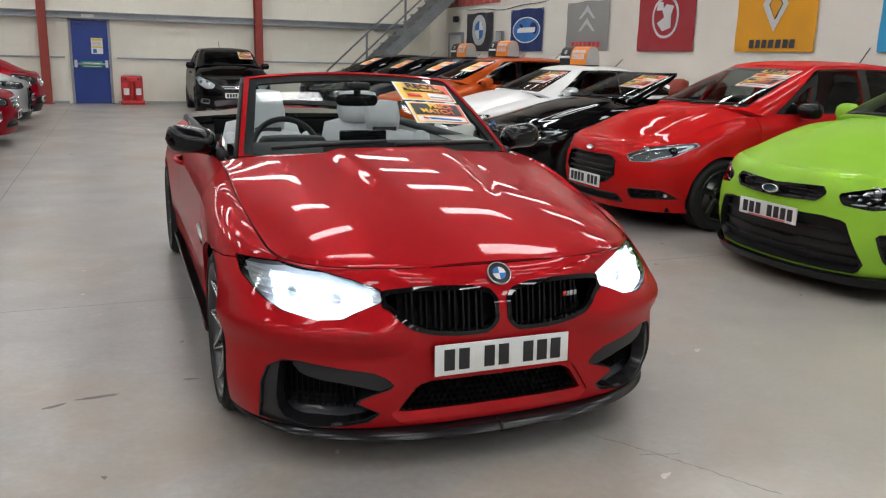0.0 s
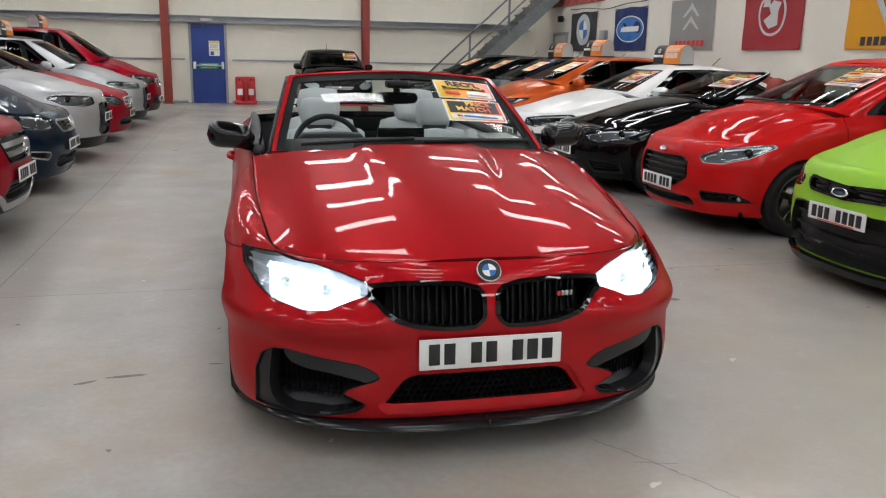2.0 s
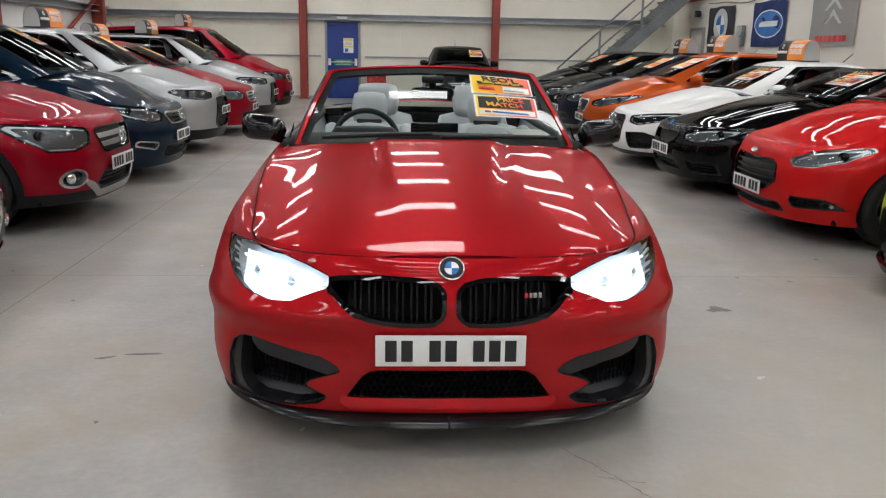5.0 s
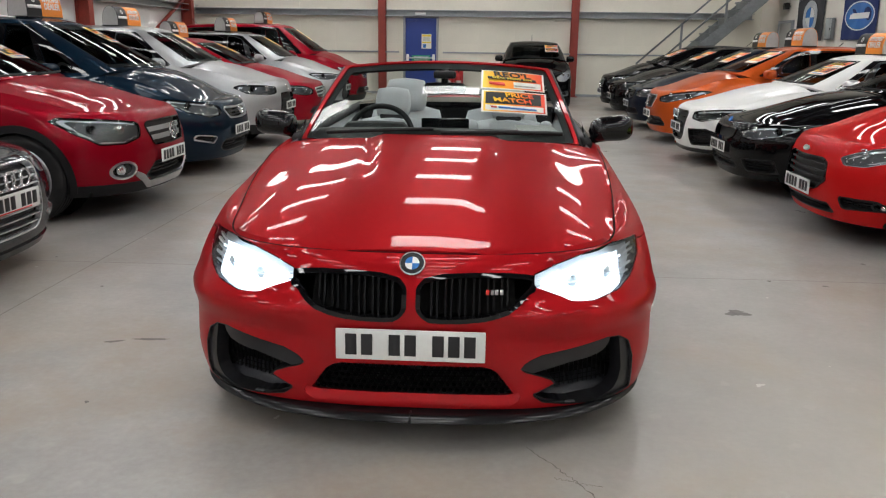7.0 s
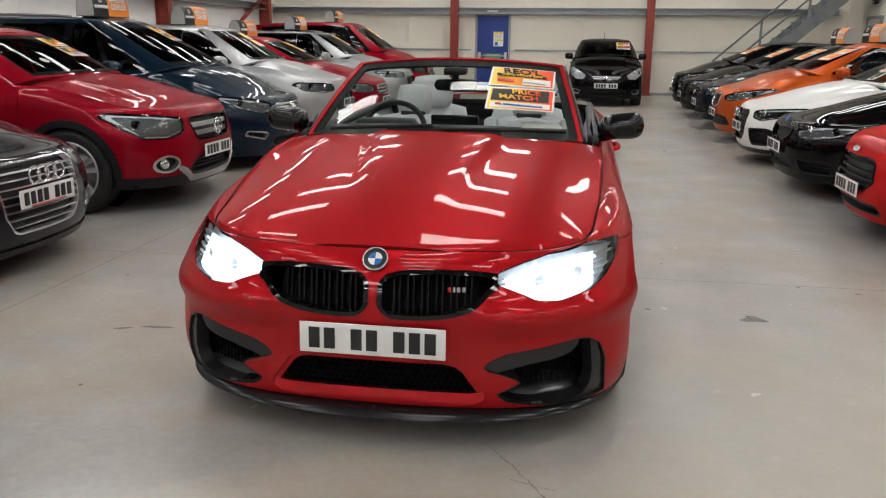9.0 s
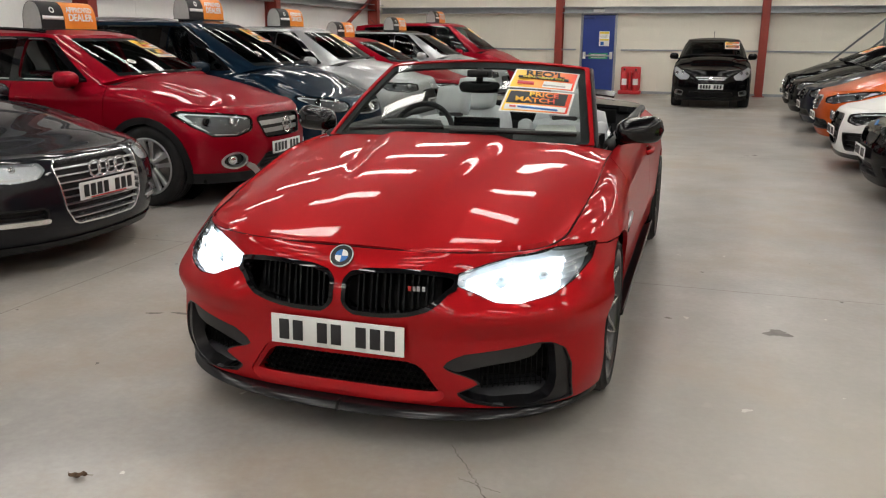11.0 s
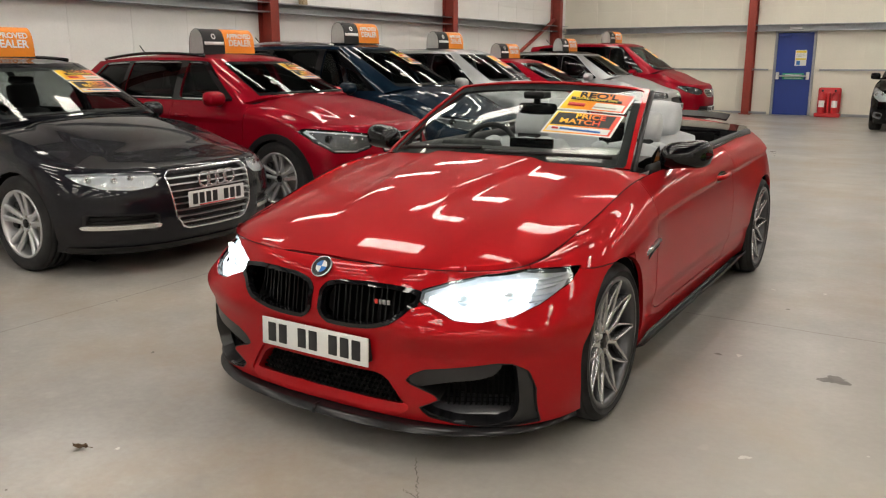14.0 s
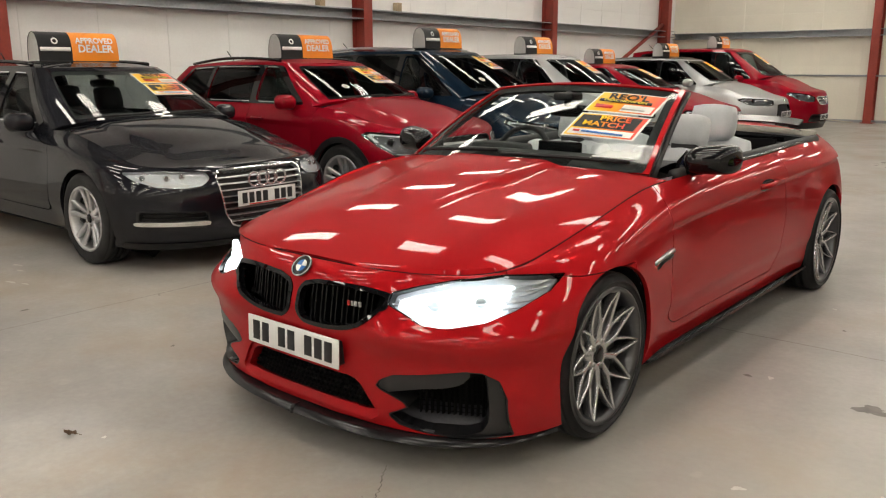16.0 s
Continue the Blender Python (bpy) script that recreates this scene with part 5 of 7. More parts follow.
    inner = dict(f=0.10, d=0.62, n=2.5, r=4.6, w=keyed(0.80), z=keyed(0.145))

    def lip(s, t):
        a, b = outline(base, abs(s)), outline(inner, abs(s))
        up = 0.020 * smooth(0.0, 0.12, t) - 0.004 * t
        x, y, z = (a[0] + (b[0] - a[0]) * t, a[1] + (b[1] - a[1]) * t, a[2] + up + 0.010 * t)
        return (-x if s < 0 else x), y, z
    spl = grid(lip, steps(-0.345, 0.345, 90), steps(0, 1, 8))
    part("front_splitter", rim(spl, 0.014), CARBON, fb, "dark carbon front splitter")
    part("splitter_fin", prism([(-0.005, 0.118), (0.005, 0.118), (0.003, 0.150), (-0.003, 0.150)], -0.026, 0.02), CARBON, fb)

    # badge: dark ring with blue and white quarters
    tilt = Matrix.Translation((0, 0.058, 0.681)) @ Matrix.Rotation(radians(-42), 4, "X")
    bd = part("bonnet_badge", moved(lathe([(-0.004, 0.043), (0.004, 0.043), (0.005, 0.040), (0.003, 0.038), (0.003, 0.0)], 36, "z"), tilt @ Matrix.Rotation(radians(90), 4, "X")), INK, fb, "round badge with blue and white quarters")
    for i in range(4):
        a0 = i * math.pi / 2
        fan = [(0, 0, 0.0046)] + [(0.025 * math.cos(a0 + a), 0.025 * math.sin(a0 + a), 0.0046) for a in steps(0, math.pi / 2, 8)]
        part("badge_quarter", moved((fan, [tuple(range(10))]), tilt @ Matrix.Rotation(radians(90), 4, "X")), BLUE_PRINT if i % 2 else WHITE, bd, flat=True)
    part("badge_rim", moved(lathe([(0.003, 0.045), (0.006, 0.044), (0.006, 0.041), (0.003, 0.041)], 36, "z"), tilt @ Matrix.Rotation(radians(90), 4, "X")), SATIN, bd)
    part("plate_plinth", box(-0.25, 0.25, -0.004, 0.04, 0.36, 0.45, 0.004), BLACK, fb)
    plate_on(fb, Matrix.Translation((0, -0.004, 0.405)) @ Matrix.Rotation(radians(-2), 4, "X"), groups=(2, 2, 3))

    # screen: red frame, black border, glass
    def screen(u, v):
        bx, by, bz = 0.700 * u, 1.285 + 0.185 * u * u, 0.972 - 0.034 * u * u
        tx, ty, tz = 0.575 * u, 2.030 + 0.055 * u * u, 1.322 - 0.036 * u * u
        b = 0.014 * math.sin(math.pi * v)
        return bx + (tx - bx) * v, by + (ty - by) * v - b * 0.45, bz + (tz - bz) * v + b
    sc = grid(screen, steps(-1, 1, 48), steps(0, 1, 24))
    f_gl = lambda v: poly([(-0.952, 0.02), (0.952, 0.02), (0.938, 0.955), (-0.938, 0.955)], v[3], v[4], 0.02)
    gl, frame_ = clip(sc, f_gl)
    wf = part("screen_frame", rim(offset(frame_, 0.005), 0.030), REDPAINT, car, "body-coloured windscreen frame")
    pane = part("windscreen", gl, SCREEN, car, "clear windscreen")
    part("screen_border", offset(clip(gl, lambda v: poly([(-0.885, 0.045), (0.885, 0.045), (0.865, 0.855), (-0.865, 0.855)], v[3], v[4], 0.03))[1], -0.003), INK, pane, "black printed screen border")
    inner_f = part("inner_frame", rim(offset(frame_, -0.029), 0.016), DARKTRIM, wf)
    for sx in (-1, 1):
        part("pillar_seal", tube([tuple(Vector(screen(sx * 1.015, v)) + Vector((0, 0.02, -0.01))) for v in steps(0, 1, 10)], 0.013, 8), BLACK, wf)
    screen_sticker(pane, lambda x, v: tuple(Vector(screen(x / (0.70 - 0.125 * v), v)) + Vector((0, -0.001, 0.002))), 0.200, 0.540, 0.30, 0.87)
    # wipers
    for x0, x1 in ((-0.56, -0.02), (0.02, 0.62)):
        pts = [Vector(screen(x / 0.70, 0.035 + 0.035 * t)) + Vector((0, -0.018, 0.018)) for x, t in zip(steps(x0, x1, 8), steps(0, 1, 8))]
        part("wiper", tube([tuple(p) for p in pts], 0.010, 6), BLACK, car)
    # inner mirror
    mir = part("inner_mirror", puffed(box(-0.125, 0.125, 1.90, 1.945, 1.145, 1.215)), GLOSS, car)
    part("mirror_stem", tube([(0, 1.91, 1.205), (0, 1.93, 1.28)], 0.02, 8), BLACK, mir)
    part("sensor_housing", box(-0.06, 0.06, 1.86, 1.97, 1.235, 1.275, 0.012), BLACK, mir)

    # door mirrors in carbon
    for sx in (-1, 1):
        def shellm(a, t):
            # outward t, round a
            r = (1 - abs(2 * t - 1) ** 4.5) ** 0.5
            hgt, dep = 0.078 * r * (0.86 + 0.14 * t), 0.105 * r
            x = 0.772 + 0.240 * t
            cy = math.cos(a)
            sn = math.sin(a)
            return sx * x, 1.70 + 0.05 * t + dep * (-abs(cy) ** 0.8 if cy < 0 else cy * 0.45), 0.985 + 0.014 * t + hgt * math.copysign(abs(sn) ** 0.8, sn) * (0.82 if sn < 0 else 1.0)
        mm = grid(shellm, steps(0, 2 * math.pi, 28), steps(0.0, 1.0, 20))
        mirror_ob = part("door_mirror", mm if sx > 0 else flip(mm), GLOSS, car, "glossy dark carbon door mirror")
        part("mirror_glass", ([(sx * (0.90 + 0.083 * math.cos(a)), 1.768, 0.990 + 0.056 * math.sin(a)) for a in steps(0, 2 * math.pi, 24)][:-1], [tuple(range(24)) if sx < 0 else tuple(range(23, -1, -1))]), CHROME, mirror_ob, flat=True)
        part("mirror_foot", tube([(sx * 0.765, 1.70, 0.925), (sx * 0.82, 1.69, 0.945), (sx * 0.88, 1.69, 0.955)], 0.020, 8), GLOSS, mirror_ob)
        part("quarter_cap", ([(sx * 0.76, 1.60, 0.925), (sx * 0.765, 1.80, 0.93), (sx * 0.74, 1.77, 1.03), (sx * 0.735, 1.68, 0.985)], [(0, 1, 2, 3)]), GLOSS, mirror_ob, flat=True)

    # cabin
    part("cabin_floor", box(-0.72, 0.72, 1.35, 3.70, 0.30, 0.34), DARKTRIM, car)
    for sx in (-1, 1):
        card = grid(lambda y, z: (sx * (0.745 - 0.05 * smooth(0.9, 0.5, z) + 0.02 * math.sin(z * 14)), y, z), steps(1.45, 3.65, 12), steps(0.34, 0.925, 10))
        part("door_card", card if sx < 0 else flip(card), LEATHER, car, "pale grey leather door lining")
        part("card_top", tube([(sx * 0.755, y, 0.928 + 0.012 * (y - 1.7)) for y in steps(1.6, 3.7, 12)], 0.030, 8), DARKTRIM, car)
    dash = grid(lambda x, t: (x, 1.36 + 0.10 * (x / 0.7) ** 2 + 0.52 * t, 0.955 - 0.02 * (x / 0.7) ** 2 + 0.035 * math.sin(min(t * 1.25, 1) * math.pi * 0.8) - 0.30 * smooth(0.85, 1.0, t)), steps(-0.70, 0.70, 24), steps(0, 1, 20))
    dash_ob = part("dashboard", dash, DARKTRIM, car, "dark soft dashboard")
    part("instrument_hood", puffed(box(-0.56, -0.18, 1.74, 1.93, 0.90, 1.005)), DARKTRIM, dash_ob)
    part("display_screen", box(-0.12, 0.14, 1.82, 1.845, 0.940, 1.025, 0.008), GLOSS, dash_ob)
    # added white sheet that imitates a lamp's reflection in the windscreen
    part("dash_sheet", ([(0.40, 1.50, 1.000), (0.60, 1.55, 0.995), (0.57, 1.70, 1.010), (0.38, 1.67, 1.012)], [(0, 1, 2, 3)]), PAPER, dash_ob, "white sheet standing in for a windscreen reflection", flat=True)
    # steering wheel
    turn = Matrix.Translation((-0.37, 2.02, 0.90)) @ Matrix.Rotation(radians(66), 4, "X")
    ring = [tuple(turn @ Vector((0.182 * math.cos(a), 0.182 * math.sin(a), 0))) for a in steps(0, 2 * math.pi, 36)]
    wheel = part("steering_wheel", tube(ring, 0.016, 10, caps=False), DARKTRIM, car, "dark leather steering wheel")
    part("wheel_hub", moved(puffed(box(-0.085, 0.085, -0.07, 0.06, -0.03, 0.02)), turn), DARKTRIM, wheel)
    for a in (0.15, math.pi - 0.15, -math.pi / 2):
        part("wheel_spoke", tube([tuple(turn @ Vector((r * math.cos(a), r * math.sin(a), -0.005))) for r in (0.05, 0.175)], 0.014, 6), SATIN, wheel)

    # seats
    def seat(cx, y0, wide, front_seat):
        st = part("seat_base", puffed(box(cx - wide, cx + wide, y0 - 0.28, y0 + 0.26, 0.42, 0.60)), LEATHER, car, "pale grey leather seat")
        ang = radians(-17)
        m = Matrix.Translation((cx, y0 + 0.25, 0.55)) @ Matrix.Rotation(ang, 4, "X")
        part("backrest", moved(puffed(box(-wide, wide, -0.09, 0.07, 0, 0.44)), m), LEATHER, st)
        for q in (-1, 1):
            part("side_bolster", moved(puffed(box(q * wide * 0.95 - 0.05, q * wide * 0.95 + 0.05, -0.16, 0.03, 0.03, 0.41)), m), LEATHER, st)
        part("centre_panel", moved(puffed(box(-wide * 0.6, wide * 0.6, -0.11, -0.05, 0.05, 0.41)), m), LEATHER, st)
        head = puffed(box(-0.118, 0.118, -0.10, 0.045, 0.405, 0.612))
        part("headrest", moved(head, m), LEATHER, st)
        if front_seat:
            part("headrest_slot", moved(box(-0.045, 0.045, -0.090, -0.07, 0.475, 0.497, 0.008), m), GLOSS, st)
            part("neck_panel", moved(puffed(box(-0.085, 0.085, -0.085, -0.02, 0.38, 0.47)), m), DARKTRIM, st)
    for cx in (-0.37, 0.37):
        seat(cx, 2.27, 0.245, True)
    bench = part("rear_bench", puffed(box(-0.62, 0.62, 2.80, 3.12, 0.42, 0.58)), LEATHER, car, "pale grey leather rear bench")
    for cx in (-0.33, 0.33):
        part("rear_backrest", moved(puffed(box(-0.28, 0.28, -0.07, 0.07, 0, 0.53)), Matrix.Translation((cx, 2.98, 0.50)) @ Matrix.Rotation(radians(-14), 4, "X")), LEATHER, bench)
        part("rear_headrest", moved(puffed(box(-0.15, 0.15, -0.08, 0.06, 0.46, 0.705)), Matrix.Translation((cx, 2.95, 0.50)) @ Matrix.Rotation(radians(-14), 4, "X")), LEATHER, bench)
    part("centre_console", box(-0.11, 0.11, 1.9, 3.0, 0.34, 0.62, 0.03), DARKTRIM, car)
    part("rear_bulkhead", box(-0.72, 0.72, 3.56, 3.62, 0.34, 0.93, 0.02), DARKTRIM, car)

    # roof cover behind the cabin, boot lid and lip
    deck = grid(red_top, steps(-0.995, 0.995, 40), steps(3.52, 4.49, 30))
    cover, lid = clip(deck, lambda v: v[1] - 3.92 - 0.06 * (v[0] / 0.7) ** 2)
    part("roof_cover", rim(offset(cover, 0.012), 0.04), GLOSS, car, "dark roof cover panel")
    boot = part("boot_lid", rim(lid, 0.03), REDPAINT, car)
    lipm = grid(lambda x, t: (x, 4.34 - 0.30 * (x / 0.7) ** 2 + 0.12 * t, top_edge(RED, 4.3)[1] + 0.055 * (1 - (x / 0.72) ** 4) + 0.035 * t), steps(-0.50, 0.50, 24), steps(0, 1, 5))
    part("boot_spoiler", rim(lipm, 0.012), CARBON, boot, "dark carbon boot spoiler")
    part("rear_valance", box(-0.75, 0.75, 4.30, 4.46, 0.26, 0.50, 0.03), BLACK, car)
    part("wind_deflector", box(-0.60, 0.60, 3.44, 3.455, 0.86, 0.96, 0.005), CAVITY, car)

    for y0 in (0.79, 3.602):
        for sx in (-1, 1):
            turn = pose(sx * (0.782 if y0 < 1 else 0.79), y0, 0.325) @ (Matrix() if sx > 0 else Matrix.Rotation(math.pi, 4, "Z"))
            make_wheel(car, "wheel", turn, 0.326, 0.248 if y0 < 1 else 0.265, 0.266, "star", GREYRIM)
    return car


build_red_car()

# ---------------------------------------------------------------- the other cars
def car_levels(c):
    L, W = c["long"], c["wide"]
    nose, cowl, belt, tail, yc = c["nose"], c["cowl"], c["belt"], c["tail"], c["yc"]
    hip = c.get("hip", 0.0)
    sill = c.get("sill", 0.0)
    wz = lambda k: [(0, W * k * 0.97), (0.85, W * k), (1.5, W * (k - 0.015)), (L - 1.4, W * (k - 0.010)), (L - 0.8, W * k), (L, W * k * 0.93)]
    low, top = 0.17 + sill, nose
    mid = lambda f: low + (top - low) * f
    side = lambda f: 0.24 + sill + (cowl - 0.24 - sill) * f
    n, d = c.get("square", 2.6), c.get("corner", 0.72)
    return make_levels([
        ([(0, low), (0.6, low), (1.2, 0.21 + sill), (L - 1, 0.22 + sill), (L, 0.30 + sill)], 0.07, d, n, wz(0.95), L - 0.06),
        ([(0, mid(0.22)), (1.2, side(0.18)), (L, side(0.26))], 0.012, d, n, wz(0.985), L - 0.02),
        ([(0, mid(0.46)), (1.2, side(0.38)), (L, side(0.44))], 0.0, d, n, wz(1.0), L),
        ([(0, mid(0.66)), (1.2, side(0.56)), (L, side(0.62))], 0.012, d, n, wz(1.0), L - 0.01),
        ([(0, mid(0.84)), (0.5, mid(0.88)), (1.2, side(0.76)), (L - 1, side(0.80)), (L, side(0.80))], 0.040, d + 0.05, n, wz(0.985), L - 0.03),
        ([(0, nose - 0.035), (0.4, nose - 0.02), (yc, cowl - 0.075), (L * 0.6, belt - 0.06), (L, tail - 0.07)], 0.075, d + 0.05, n, wz(0.945), L - 0.06),
        ([(0.1, nose - 0.01), (0.38, nose), (yc * 0.7, nose + (cowl - nose) * 0.66), (yc, cowl), (L * 0.5, (cowl + belt) / 2), (L * 0.75, belt), (L, tail)], 0.13, 0.46, n,
         [(0, W * 0.80), (yc * 0.6, W * 0.83), (yc, W * 0.855), (yc + 0.5, W * 0.895), (L - 1.2, W * 0.885), (L, W * 0.78)], L - 0.10),
    ])


def build_car(name, label, c, coat, place, fine=1.0):
    """A parked car from its main measures: shell, bonnet, glasshouse, lamps, grille, wheels and cabin."""
    car = thing(name, label, "car", "parked cars", place)
    lv = car_levels(c)
    L, W, yc = c["long"], c["wide"], c["yc"]
    wr = c.get("wheel", 0.33)
    wf, wb = c.get("wf", 0.86), c.get("wf", 0.86) + c["base"]
    def flank(s, v):
        x, y, z = body_point(lv, s, v)
        return creased(x, y, z, c["belt"] - 0.17 + 0.02 * (y - 1.2), wf + 0.3, L - 0.3, 0.014), y, z
    shell = grid(flank, steps(-1, 1, int(170 * fine)), steps(0, 1, int(38 * fine)))
    ra = wr + c.get("gap", 0.03)
    arch = lambda v, y0, r: (v[1] - y0) ** 2 + (v[2] - wr) ** 2 - r * r if abs(v[0]) > 0.5 else 1.0
    shell = clip(shell, lambda v: min(arch(v, wf, ra), arch(v, wb, ra)))[1]
    front = lambda v: v[1] < 1.3
    cut = {}
    for key in ("lamp", "grille", "lower", "fog", "lower2"):
        pts = c.get(key)
        if not pts:
            continue
        # shapes that cross the middle run on past it
        pts = [(x if x > 0.001 else -0.2, z) for x, z in pts]
        fld = lambda v, pts=pts, key=key: poly(pts, abs(v[0]), v[2], 0.006) if front(v) else 1.0
        piece, shell = clip(shell, fld)
        cut[key] = (piece, fld)
    # doors
    y0, y1 = yc + 0.10, yc + c.get("door", 1.05)
    doors = []
    spans = [(y0, y1)] + ([(y1 + 0.012, y1 + 0.92)] if c.get("doors", 4) == 4 else [])
    if fine >= 0.8:
        for a, b in spans:
            pts = [(a, 2.0), (a - 0.01, 0.62), (a + 0.04, 0.33 + c.get("sill", 0)), (min(b, wb - ra * 0.35) - 0.04, 0.33 + c.get("sill", 0)), (b, 0.68), (b, 2.0)]
            fld = lambda v, pts=pts: poly(pts, v[1], v[2]) if abs(v[0]) > 0.5 else 1.0
            d, shell = clip(shell, lambda v: fld(v) + 0.003)
            shell = clip(shell, lambda v: fld(v) - 0.003)[1]
            doors.append((d, a, b))
    body = None
    if c.get("skirt"):
        skirt, shell = clip(shell, lambda v: v[2] - c["skirt"])
        body = part("body_shell", rim(shell, 0.02), coat, car)
        part("lower_cladding", rim(offset(skirt, 0.004), 0.02), BLACK, body, "black plastic lower cladding")
    else:
        pieces = islands(shell)
        body = part("body_shell", rim(pieces[0], 0.02), coat, car)
        for pc in pieces[1:]:
            if len(pc[1]) > 3:
                part("bumper_piece", rim(pc, 0.02), coat, body)
    for d, a, b in doors:
        for sx in (-1, 1):
            half = clip(d, lambda v: -sx * v[0])[0]
            dd = part("door", rim(half, 0.015), coat, car)
            zz = c["belt"] - 0.13
            # the handle sits on the door's skin
            near = min(half[0], key=lambda v: abs(v[1] - (b - 0.17)) + abs(v[2] - zz))
            hx = abs(near[0])
            part("door_handle", tube([(sx * (hx - 0.004), b - 0.27, zz), (sx * (hx + 0.026), b - 0.24, zz), (sx * (hx + 0.028), b - 0.12, zz + 0.004), (sx * (hx - 0.006), b - 0.09, zz + 0.004)], 0.013, 8), c.get("handle", coat), dd)
    liner = grid(lambda s, v: body_point(lv, s, v), steps(-1, 1, 70), steps(0, 1, 10))
    liner = clip(liner, lambda v: min(arch(v, wf, ra + 0.03), arch(v, wb, ra + 0.03)))[1]
    part("inner_liner", offset(clip(liner, lambda v: v[1] - 0.75)[1], -0.035), CAVITY, car)
    part("underbody", box(-W * 0.86, W * 0.86, 0.35, L - 0.3, 0.17 + c.get("sill", 0), 0.25 + c.get("sill", 0), 0.02), CAVITY, car)
    for yy in (wf, wb):
        for sx in (-1, 1):
            well = grid(lambda a, x: (sx * x, yy + (ra + 0.008) * math.cos(a), wr + (ra + 0.008) * math.sin(a)), steps(-0.3, math.pi + 0.3, 22), steps(W * 0.5, W * 0.955, 3))
            wall = ([(sx * W * 0.52, yy + (ra + 0.01) * math.cos(a), wr + (ra + 0.01) * math.sin(a)) for a in steps(0, 2 * math.pi, 22)], [tuple(range(23))])
            part("wheel_well", join(well, wall), CAVITY, car)
            make_wheel(car, "wheel", pose(sx * (W - 0.125), yy, wr) @ (Matrix() if sx > 0 else Matrix.Rotation(math.pi, 4, "Z")), wr, 0.225, wr * c.get("bead", 0.70), c.get("style", "5"), c.get("alloy", SILVERRIM))
            if c.get("clad"):
                ring = clip(grid(lambda s, v: body_point(lv, s, v), steps(-1, 1, int(170 * fine)), steps(0, 1, int(30 * fine))), lambda v: max(arch(v, yy, ra + 0.055), -sx * v[0]))[0]
                ring = clip(ring, lambda v: arch(v, yy, ra - 0.002))[1]
                if ring[1]:
                    part("arch_cladding", rim(offset(ring, 0.008), 0.02), BLACK, body)

    # bonnet
    def top(u, y):
        xe, ze = top_edge(lv, y)
        cr = c.get("crown", 0.055) * smooth(0.13, 0.5, y) + 0.01 * smooth(0.13, 0.3, y)
        z = ze + cr * (1 - abs(u) ** 2.2)
        z += 0.012 * smooth(0.3, 0.7, y) * smooth(0.70, 0.60, abs(u))
        return u * xe, y, z
    hood = grid(top, steps(-0.994, 0.994, int(40 * fine)), [0.135 + (yc + 0.02 - 0.135) * t ** 1.2 for t in steps(0, 1, int(44 * fine))])
    bonnet = part("bonnet", rim(hood, 0.02), coat, car)
    part("scuttle", offset(grid(top, steps(-1, 1, 16), steps(0.3, yc + 0.35, 10)), -0.03), CAVITY, car)

    # glasshouse
    zr, ry0, ry1, rw, rear = c["roof"], c["ry0"], c["ry1"], c["rw"], c["rear"]
    base_w = lambda y: top_edge(lv, min(max(y, 0.4), L - 0.7))[0] - 0.004
    base = dict(f=yc - 0.06, d=0.30, n=2.5, r=rear, dr=0.30, nr=3.0, w=base_w, z=lambda y: top_edge(lv, min(max(y, 0.4), L - 0.7))[1] - 0.006)
    topl = dict(f=ry0, d=0.22, n=2.7, r=ry1, dr=0.25, nr=3.0, w=keyed([(ry0, rw * 0.985), ((ry0 + ry1) / 2, rw), (ry1, rw * 0.93)]),
                z=keyed([(ry0, zr - 0.055), (ry0 + 0.5, zr - 0.035), ((ry0 + ry1) / 2, zr - 0.035), (ry1, zr - 0.085 - c.get("drop", 0.0))]))
    base["z"] = (lambda f0: lambda y: f0(y) + (c.get("crown", 0.055) + 0.02) * smooth(yc + 0.24, yc - 0.06, y))(base["z"])

    def house(u, v):
        a, b = outline(base, abs(u)), outline(topl, abs(u))
        bulge = math.sin(math.pi * v) * c.get("bulge", 0.025)
        x = a[0] + (b[0] - a[0]) * v + bulge * min(1.0, a[0] / (W * 0.7))
        y = a[1] + (b[1] - a[1]) * v
        z = a[2] + (b[2] - a[2]) * v + bulge * 0.5 * (1 - min(1, abs(u) / 0.3))
        return (-x if u < 0 else x), y, z

    def screen_at(x, v):
        lo, hi = 0.0, 0.4
        for _ in range(24):
            mid = (lo + hi) / 2
            if house(mid, v)[0] < abs(x):
                lo = mid
            else:
                hi = mid
        return house(math.copysign(lo, x), v)
    gh = grid(house, steps(-1, 1, int(130 * fine)), steps(0, 1, int(16 * fine)))
    open_top = c.get("open", False)
    us = c.get("ua", 0.235)
    f_ws = lambda v: poly([(-us, 0.05), (us, 0.05), (us * 0.985, 0.93), (-us * 0.985, 0.93)], v[3], v[4])
    ws, gh = clip(gh, f_ws)
    pane = part("windscreen", ws, SCREEN if c.get("clear") else TINT, car, "raked windscreen")
    part("screen_border", offset(clip(ws, lambda v: poly([(-us * 0.955, 0.115), (us * 0.955, 0.115), (us * 0.94, 0.85), (-us * 0.94, 0.85)], v[3], v[4], 0.0))[1], -0.002), INK, pane)
    if open_top:
        gh = clip(gh, lambda v: abs(v[3]) - 0.29)[0]
        part("screen_frame", rim(gh, 0.04), coat, car)
        part("rear_deck", rim(offset(grid(top, steps(-1, 1, 16), steps(yc + 1.9, L - 0.12, 16)), 0.0), 0.03), coat, car)
    else:
        yb = yc + c.get("door", 1.05) - 0.02
        yend = c.get("yend", rear - 0.42)
        panes = []
